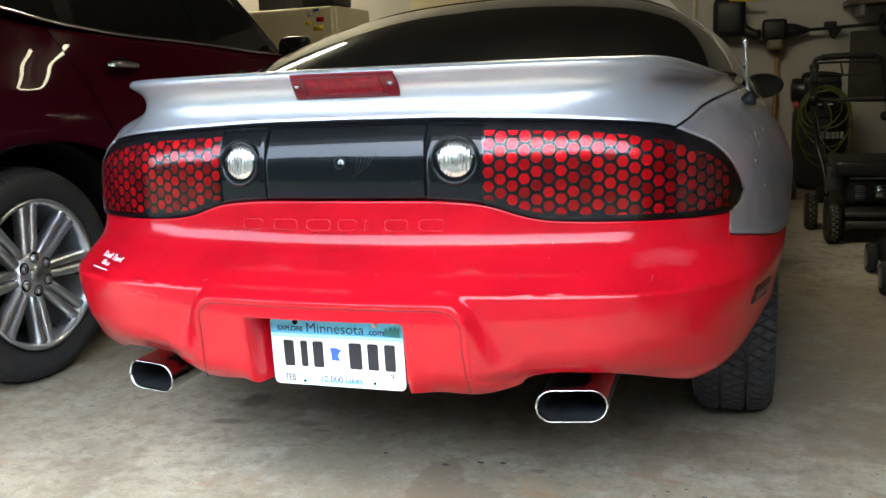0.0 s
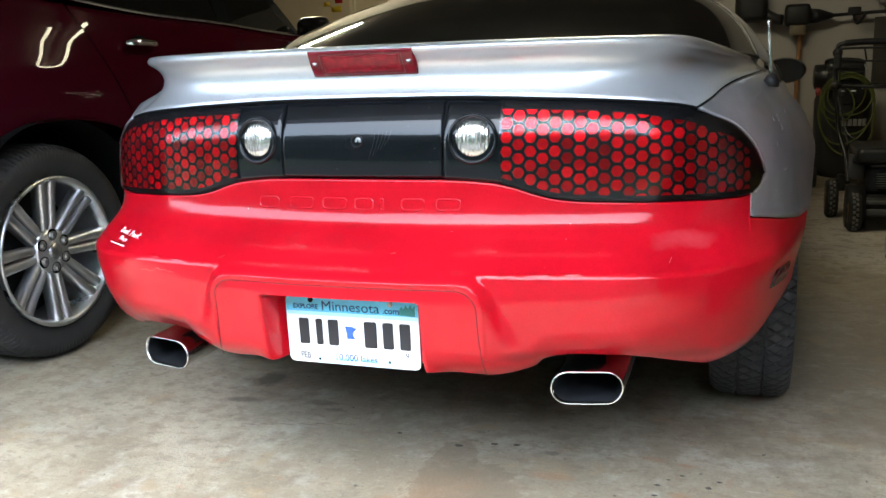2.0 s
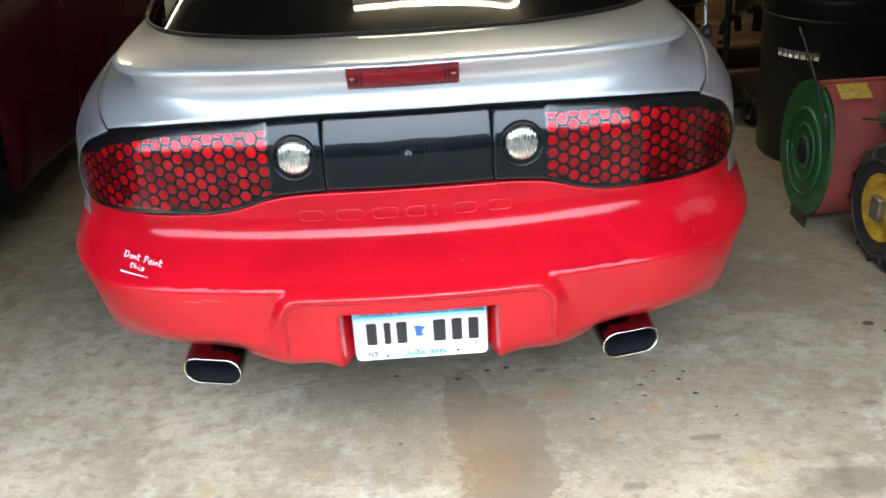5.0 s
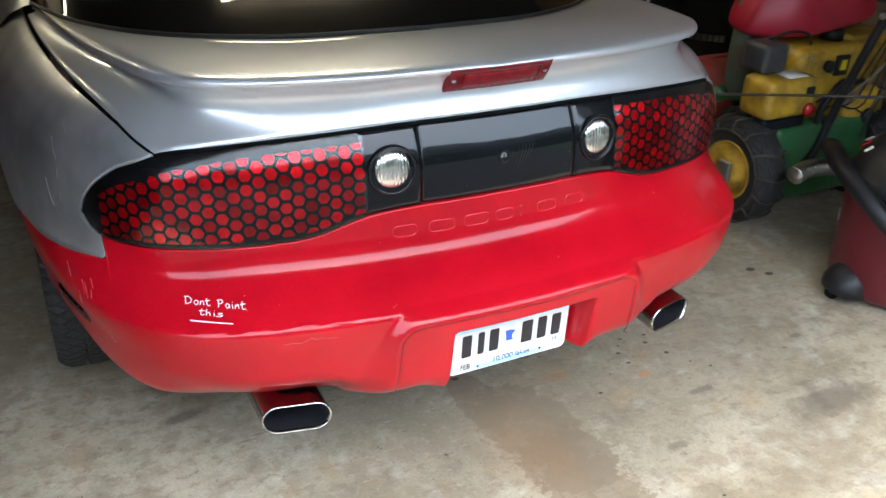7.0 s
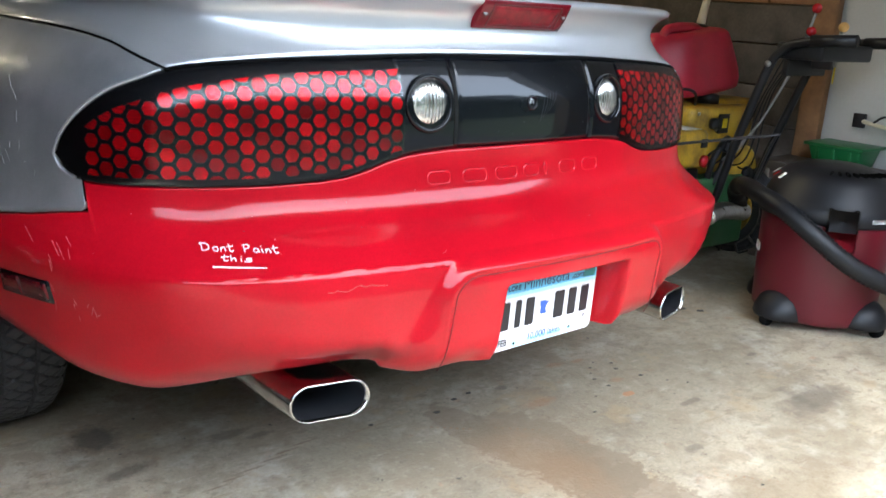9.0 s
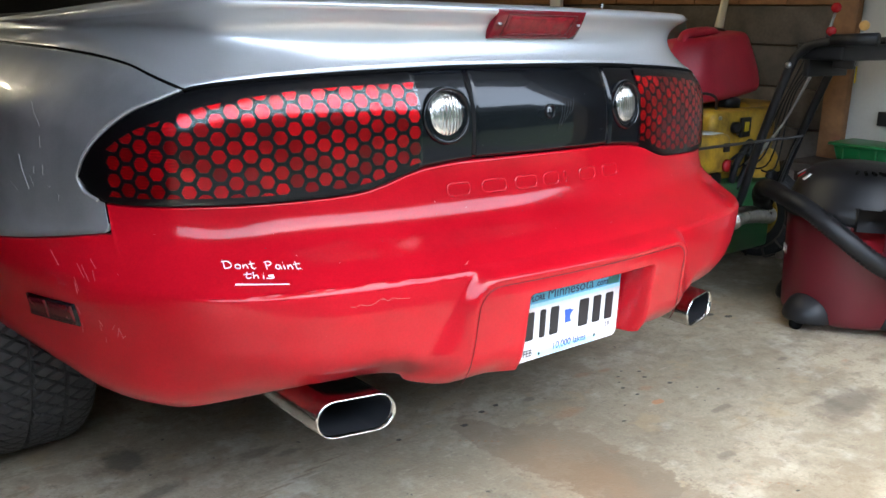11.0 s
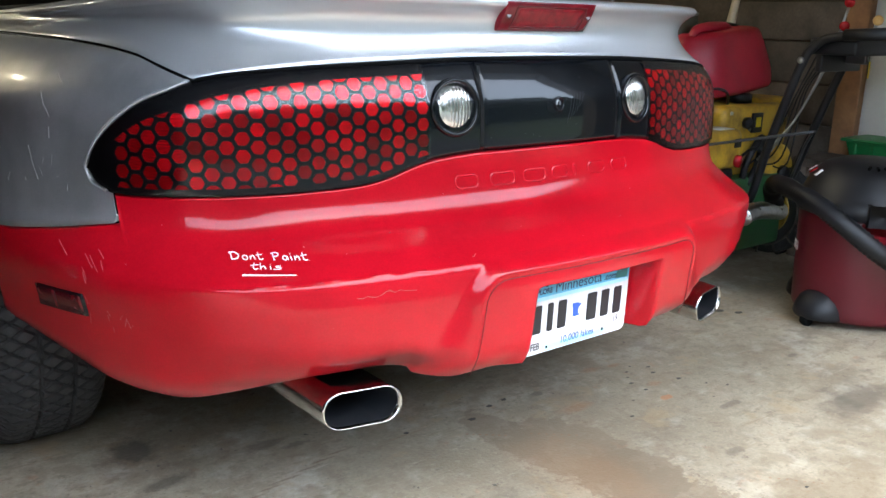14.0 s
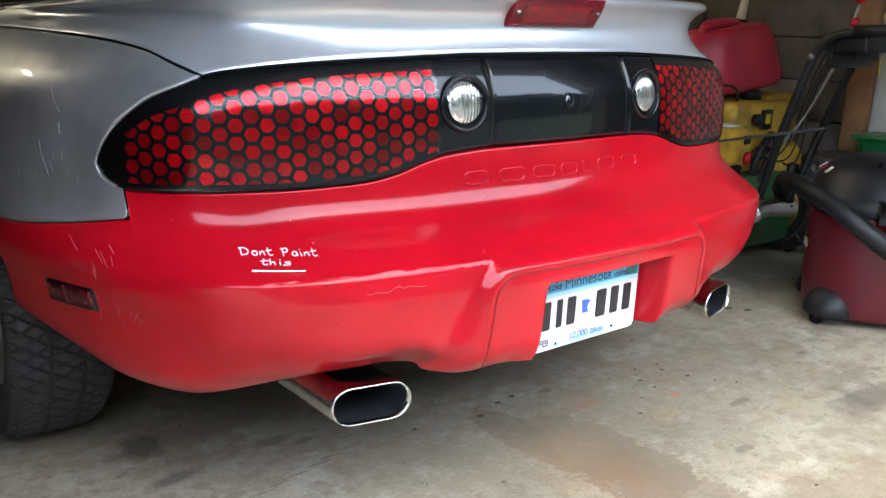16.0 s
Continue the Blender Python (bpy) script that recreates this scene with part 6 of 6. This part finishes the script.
TRAY_WOOD = surface("dull_tray_wood", (.15, .085, .045), .6, 0, 0, .25, 9, .3, 60)
jack.location = (.05, .06, 0)
creeper = thing("tool_trolley", "low trolley with wooden trays and tools", "trolley")
part("tray", box(1.60, 2.1, 2.75, 3.2, .30, .322, .006), TRAY_WOOD, creeper)
part("tray", box(1.60, 2.1, 2.75, 3.2, .16, .182, .006), TRAY_WOOD, creeper)
for x, y in ((1.63, 2.78), (2.07, 2.78), (1.63, 3.17), (2.07, 3.17)):
    part("post", box(x - .015, x + .015, y - .015, y + .015, .05, .34, .003), BLACK_PLASTIC, creeper)
    part("caster", lathe([(.045, -.014), (.05, 0), (.045, .014)], pose(x, y, .05, 0, 90, 0), 16), RUBBER, creeper)
part("clamp", tube([(1.66, 2.86, .35), (1.68, 2.86, .42), (1.74, 2.88, .43), (1.76, 2.9, .36)], .02), BLACK_PLASTIC, creeper)
part("drill", tube([(1.86, 2.9, .35), (1.86, 2.9, .46), (1.80, 2.88, .47)], .026), BLACK_PLASTIC, creeper)

# lawn mower
mower = thing("lawn_mower", "dark push lawn mower with black handle and dusty wheels", "lawn mower")
DECK_DARK = surface("dark_deck_paint", (.018, .018, .019), .42, .2, 0, .3, 9, .2, 120, spec=.4)
TREAD_DUST = surface("dusty_tread", (.16, .15, .135), .8, 0, 0, .4, 40)
HUB_OCHRE = surface("ochre_hub", (.15, .085, .03), .55, 0, 0, .3, 20)
part("deck", box(1.375, 1.80, 3.56, 4.16, .09, .19, .04, segments=3), DECK_DARK, mower)
part("front_skirt", box(1.40, 1.79, 3.535, 3.562, .085, .125, .012), surface("grey_front_plastic", (.05, .05, .05), .5), mower)
part("front_trim", box(1.40, 1.79, 3.54, 3.562, .150, .170, .006), surface("worn_bright_trim", (.09, .09, .09), .4, .6), mower)
eng = part("engine", box(1.40, 1.78, 3.66, 4.06, .19, .35, .03, segments=2), BIN_BLACK, mower)
part("engine_cover", box(1.345, 1.80, 3.60, 4.08, .355, .448, .035, segments=3), BIN_BLACK, eng)
part("cover_rim", box(1.42, 1.79, 3.592, 3.602, .348, .356, .002), GREY_METAL, eng)
part("muffler_guard", box(1.555, 1.70, 3.635, 3.665, .235, .315, .012), CHROME, eng)
for k in range(5):
    part("guard_slot", box(1.575, 1.68, 3.630, 3.637, .247 + .014 * k, .252 + .014 * k, .001), BIN_BLACK, eng)
part("cylinder_block", box(1.455, 1.51, 3.64, 3.665, .225, .305, .006), STEEL, eng)
for k in range(6):
    part("cooling_fin", box(1.450, 1.515, 3.630, 3.662, .230 + .013 * k, .235 + .013 * k, .001), DECK_DARK, eng)
brk = part("handle_bracket", box(1.315, 1.40, 3.70, 3.72, .27, .405, .006), GREY_METAL, mower, "grey steel handle bracket")
part("label_plate", box(1.335, 1.39, 3.694, 3.701, .355, .385, .002), BIN_BLACK, brk)
part("wheel_arch", lathe([(.07, -.05), (.118, -.045), (.122, 0), (.118, .045), (.07, .05)], pose(1.355, 3.66, .12, 0, 90, 0), 22), DECK_DARK, mower)
for x, y, r in ((1.345, 3.58, .102), (1.80, 3.58, .102), (1.265, 4.02, .110), (1.84, 4.02, .110)):
    w = part("wheel", lathe([(.03, -.024), (r * .62, -.030), (r * .92, -.032), (r, -.022), (r, .022), (r * .92, .032), (r * .62, .030), (.03, .024)], pose(x, y, r, 0, 90, 0), 26), RUBBER, mower)
    part("hub", lathe([(r * .66, -.0335), (r * .5, -.036), (.001, -.030)], pose(x, y, r, 0, 90, 0), 18), HUB_OCHRE, w)
    bm = bmesh.new()
    for k in range(22):
        for q in (-.013, .004):
            m = pose(x, y, r, k * 360 / 22 + (8 if q > 0 else 0), 0, 0) @ Matrix.Translation((q + .005, 0, r + .001)) @ Matrix.Diagonal((.013, .016, .006, 1))
            bmesh.ops.create_cube(bm, size=1, matrix=m)
    part("tread", bm, TREAD_DUST, w, "dusty block tread")
part("handle", tube([(1.34, 3.90, .22), (1.33, 4.02, .36), (1.295, 4.10, .50), (1.27, 4.10, .69), (1.258, 4.10, .84), (1.262, 4.10, .975), (1.296, 4.10, 1.008), (1.44, 4.10, 1.014), (1.59, 4.10, 1.006), (1.625, 4.10, .975), (1.645, 4.10, .84), (1.675, 4.10, .69), (1.72, 4.10, .50), (1.76, 3.98, .22)], .0135, per=8), BIN_BLACK, mower)
part("grip_foam", tube([(1.30, 4.10, 1.009), (1.44, 4.10, 1.014), (1.588, 4.10, 1.007)], .019), BLACK_PLASTIC, mower)
part("bail", tube([(1.262, 4.09, .95), (1.30, 4.08, .978), (1.59, 4.08, .970), (1.625, 4.09, .94)], .007), BIN_BLACK, mower)
part("drive_bail", tube([(1.27, 4.09, .93), (1.33, 4.085, .910), (1.55, 4.085, .905), (1.60, 4.09, .95)], .005), BIN_BLACK, mower)
part("bail_link", tube([(1.405, 4.085, .975), (1.418, 4.085, .91)], .005, smooth_line=False), BIN_BLACK, mower)
part("cross_bar", tube([(1.265, 4.10, .765), (1.665, 4.10, .748)], .010, smooth_line=False), BIN_BLACK, mower)
for x, z in ((1.262, .955), (1.262, .77), (1.655, .66)):
    part("clamp_knob", lathe([(.012, -.02), (.026, -.015), (.028, .010), (.010, .022)], pose(x, 4.085, z, 90, 0, 0), 14), BIN_BLACK, mower)
part("throttle_box", box(1.245, 1.285, 4.06, 4.10, .86, .95, .012), BIN_BLACK, mower)
part("cable", tube([(1.27, 4.08, .90), (1.30, 4.06, .62), (1.335, 3.98, .44), (1.36, 3.80, .34), (1.47, 3.66, .20)], .004, steps=6), BIN_BLACK, mower)
part("pull_cord", tube([(1.275, 4.08, .70), (1.33, 4.0, .50), (1.42, 3.9, .45)], .003, steps=6), GREY_METAL, mower)

# air compressor with a coiled hose
comp = thing("air_compressor", "black upright air compressor with coiled yellow-green hose", "compressor")
part("tank", lathe([(.05, .07), (.15, .09), (.185, .15), (.19, .20), (.19, .62), (.17, .69), (.12, .725), (.03, .74)], Matrix.Translation((1.415, 5.25, 0)), 36), BIN_BLACK, comp)
pmp = part("pump", box(1.285, 1.53, 5.08, 5.36, .70, .895, .035, segments=3), BIN_BLACK, comp)
part("motor", lathe([(.05, -.03), (.085, -.02), (.09, .10), (.07, .13)], pose(1.235, 5.18, .79, 0, 90, 0), 24), BIN_BLACK, pmp)
for k in range(5):
    part("pump_fin", box(1.30, 1.52, 5.068, 5.082, .73 + .028 * k, .738 + .028 * k, .002), BLACK_PLASTIC, pmp)
part("pump_pipe", tube([(1.52, 5.06, .87), (1.535, 5.04, .82), (1.525, 5.04, .74), (1.50, 5.06, .69)], .007), STEEL, pmp)
part("control_panel", box(1.33, 1.52, 5.045, 5.07, .60, .74, .012), BLACK_PLASTIC, comp)
for x in (1.385, 1.455):
    part("gauge", lathe([(.024, 0), (.024, .012), (.020, .014), (.001, .014)], Matrix.Translation((x, 5.045, .685)) @ pose(0, 0, 0, 90, 0, 0), 18), BIN_BLACK, comp)
    part("gauge_face", box(x - .014, x + .014, 5.026, 5.032, .690, .699, .001), PRINT_WHITE, comp)
part("pressure_knob", lathe([(.028, 0), (.028, .03), (.001, .03)], Matrix.Translation((1.255, 5.12, .69)) @ pose(0, 0, 0, 0, -90, 0), 14), FADED_RED, comp)
for x in (1.235, 1.595):
    part("wheel", lathe([(.03, -.02), (.085, -.025), (.09, 0), (.085, .025), (.03, .02)], pose(x, 5.22, .09, 0, 90, 0), 22), RUBBER, comp)
part("foot", box(1.39, 1.44, 5.06, 5.10, 0, .12, .008), BIN_BLACK, comp)
part("handle", tube([(1.30, 5.30, .70), (1.295, 5.22, .84), (1.30, 5.12, .905), (1.50, 5.12, .895), (1.53, 5.22, .84), (1.53, 5.30, .70)], .012), BIN_BLACK, comp)
PALE_PRINT = surface("pale_grey_print", (.20, .20, .20), .6)
for x0, x1 in ((1.395, 1.425), (1.432, 1.460), (1.466, 1.492), (1.498, 1.520), (1.525, 1.548)):
    part("name_bar", box(x0, x1, 5.046, 5.051, .455, .503, .001), PALE_PRINT, comp)
coil = []
LOOPS = ((1.417, .182, .812, .184), (1.425, .168, .805, .33), (1.426, .152, .800, .490), (1.430, .132, .790, .566), (1.345, .085, .745, .50), (1.415, .172, .82, .47), (1.42, .178, .825, .22))
for k in range(28 * (len(LOOPS) - 1)):
    i, q = divmod(k, 28)
    q = q / 28
    cx, rx, top, low = (u + (v - u) * q for u, v in zip(LOOPS[i], LOOPS[i + 1]))
    an = 2 * math.pi * q + .35 * math.sin(i * 2.1)
    coil.append((cx + rx * math.sin(an), 5.028 - .0022 * i - .006 * math.sin(k * .19), (top + low) / 2 + (top - low) / 2 * math.cos(an)))
part("hose", tube(coil, .0054, steps=7, smooth_line=False), HOSE_GREEN, comp, "coiled yellow-green air hose")

dark_board = thing("wall_board", "dark olive-grey board hung on the back wall", "board")
part("panel", box(1.655, 2.25, 5.815, 5.845, .71, 1.20, .006), surface("dark_olive_board", (.045, .042, .032), .7, 0, 0, .3, 6, .15, 80), dark_board)

# tools on the back wall
trim = thing("string_trimmer", "black string trimmer hung on the wall", "trimmer")
part("engine", box(1.02, 1.20, 5.68, 5.84, 1.16, 1.32, .03), BLACK_PLASTIC, trim)
part("tank", box(1.06, 1.17, 5.68, 5.82, 1.09, 1.17, .02), surface("smoky_tank", (.16, .13, .08), .4), trim)
part("clutch_cover", lathe([(.055, 0), (.05, .06), (.024, .14), (.018, .16)], Matrix.Translation((1.20, 5.76, 1.23)) @ pose(0, 0, 0, 0, 92, 0), 20), BLACK_PLASTIC, trim)
part("shaft", tube([(1.30, 5.76, 1.225), (2.4, 5.76, 1.26)], .013, smooth_line=False), BLACK_PLASTIC, trim)
part("trigger", box(1.46, 1.55, 5.74, 5.78, 1.22, 1.28, .01), BLACK_PLASTIC, trim)
part("loop_handle", tube([(1.50, 5.76, 1.23), (1.52, 5.70, 1.16), (1.56, 5.72, 1.20), (1.58, 5.76, 1.23)], .011), BLACK_PLASTIC, trim)
part("guard", lathe([(.03, -.012), (.075, -.008), (.075, .008), (.03, .012)], Matrix.Translation((1.86, 5.76, 1.243)) @ pose(0, 0, 0, 0, 90, 0), 24), BLACK_PLASTIC, trim)
axe = thing("wood_axe", "axe with pale wooden handle leaning on the wall", "axe")
part("haft", tube([(1.14, 5.84, 1.12), (1.13, 5.82, .70), (1.12, 5.74, .14)], .017), OLD_WOOD, axe)
part("head", box(1.04, 1.20, 5.70, 5.78, .02, .16, .01), FADED_RED, axe)
pump = thing("hand_pump", "orange hand pump with black hose", "pump")
part("barrel", lathe([(.05, .62), (.06, .66), (.06, .80), (.045, .84), (.02, .86)], Matrix.Translation((.98, 5.55, 0)), 22), surface("orange_plastic", (.42, .06, .045), .45), pump)
part("stand", lathe([(.10, 0), (.09, .03), (.04, .05), (.035, .62)], Matrix.Translation((.98, 5.55, 0)), 20), FADED_RED, pump)
part("lever", tube([(.93, 5.55, .80), (.90, 5.50, .86), (.90, 5.48, .98)], .016), BLACK_PLASTIC, pump)
part("hose", tube([(1.02, 5.5, .66), (1.08, 5.45, .50), (1.04, 5.45, .30), (1.02, 5.5, .12)], .014), BLACK_PLASTIC, pump)
saw = thing("leaf_blower", "black leaf blower hung on the wall", "leaf blower")
part("body", box(.66, .90, 5.66, 5.84, 1.20, 1.50, .05), BLACK_PLASTIC, saw)
part("nozzle", tube([(.85, 5.74, 1.28), (.95, 5.72, 1.22), (1.0, 5.70, 1.21)], .04), BLACK_PLASTIC, saw)
part("strap", tube([(.78, 5.66, 1.48), (.90, 5.65, 1.47), (.98, 5.66, 1.47)], .012), TAG_YELLOW, saw)
for k, (x, lean) in enumerate(((-.30, .01), (-.12, .0), (.03, .01), (.30, -.01), (.50, .02), (.74, .02))):
    pole = thing("tool_pole", "pale tool pole standing at the wall", "pole", "tool poles")
    part("shaft", tube([(x, 5.80, .02), (x + lean, 5.84, 1.9)], .013, smooth_line=False), (CREAM, STEEL)[k % 2], pole)
shelf = thing("wall_shelf", "wooden wall shelf with dark clutter", "shelf")
part("board", box(1.60, 2.62, 5.50, 5.88, 1.38, 1.42, .004), PLANK, shelf)
for x in (1.7, 2.5):
    part("bracket", box(x - .015, x + .015, 5.55, 5.88, 1.30, 1.38, .003), STEEL, shelf)
boot = thing("old_bag", "crumpled dark canvas bag on the shelf", "bag")
bm = ball((1.85, 5.66, 1.53), .17, .62)
for v in bm.verts:
    v.co += Vector((noise.noise(v.co * 9), noise.noise(v.co * 9 + Vector((5, 0, 0))), noise.noise(v.co * 9 + Vector((0, 7, 0))))) * .04
    v.co.z = max(1.422, v.co.z)
part("bag", bm, BLACK_PLASTIC, boot)
carton = thing("cardboard_box", "brown cardboard box leaning on clutter", "box")
part("body", box(2.04, 2.42, 4.75, 5.05, 0, 1.05, .006), CARD, carton)
part("flap", box(2.06, 2.24, 4.72, 4.735, .86, 1.04, .002), CARD, carton)
white_board = thing("white_board", "white painted board leaning on the wall", "board")
part("board", box(-.055, .055, -.010, .010, 0, 1.5, .003, m=Matrix.Translation((2.52, 2.40, 0)) @ pose(0, 0, 0, 0, 3.6, 75)), PRINT_WHITE, white_board)
boards = thing("leaning_boards", "stack of grey and brown boards against the wall", "boards")
for k in range(5):
    part("board", box(2.10 + .09 * k, 2.17 + .09 * k, 3.3 + .05 * k, 3.34 + .05 * k, 0, 1.5 + .1 * (k % 3), .003), (PINE, PLANK, WALL_WHITE, CARD, PINE)[k], boards)

# cream fridge at the back
fridge = thing("fridge", "cream fridge with small stickers", "fridge")
part("cabinet", box(-2.75, -2.02, 4.60, 5.25, .02, 1.56, .02), CREAM, fridge)
part("door", box(-2.75, -2.02, 4.52, 4.592, .05, 1.555, .022), CREAM, fridge)
part("handle", box(-2.70, -2.67, 4.48, 4.52, .9, 1.3, .008), CHROME, fridge)
for x, z, w, h, mt in ((-2.20, 1.50, .05, .03, WALL_WHITE), (-2.12, 1.46, .06, .035, KNOB_RED), (-2.22, 1.44, .05, .03, TAG_YELLOW), (-2.14, 1.40, .08, .04, TAG_YELLOW), (-2.15, 1.53, .05, .02, INK_BLUE)):
    part("sticker", box(x - w / 2, x + w / 2, 4.516, 4.520, z - h / 2, z + h / 2, 0), mt, fridge)
crate = thing("wire_crate", "dark crate of odds and ends on the fridge", "crate")
part("body", box(-2.70, -2.40, 4.65, 5.0, 1.562, 1.74, .01), GREY_METAL, crate)
part("bundle", box(-2.32, -2.06, 4.62, 5.0, 1.562, 1.70, .03), BLACK_PLASTIC, crate)
cab = thing("tall_cabinet", "grey-white tall cabinet with two doors", "cabinet")
part("carcass", box(-1.7, -.75, 5.35, 5.88, 0, 1.9, .01), WALL_WHITE, cab)
for x0, x1 in ((-1.69, -1.23), (-1.22, -.76)):
    d = part("door", box(x0, x1, 5.325, 5.346, .08, 1.88, .006), CREAM, cab)
    part("handle", box(x1 - .06 if x0 < -1.3 else x0 + .04, x1 - .04 if x0 < -1.3 else x0 + .06, 5.30, 5.325, .95, 1.10, .004), STEEL, d)

# ---------------- pieces of the right wall ----------------
wall_r = bpy.data.objects["wall_right"]
z = .02
for k in range(6):
    h = (.17, .185, .175, .18, .19, .18)[k]
    part("plank", box(2.612, 2.648, .844, 3.9, z, z + h - .006, .004), PLANK, wall_r)
    z += h
for k in range(12):
    part("board", box(2.606, 2.646, .846 + .25 * k, .846 + .25 * k + .244, 1.10, 2.6, .003), PINE, wall_r)
part("post", box(2.56, 2.648, .74, .842, 0, 2.68, .005), PINE, wall_r, "bare pine post")
part("wallboard", box(2.60, 2.648, -.97, .738, 0, 2.68, .002), WALL_WHITE, wall_r, "white painted wallboard")
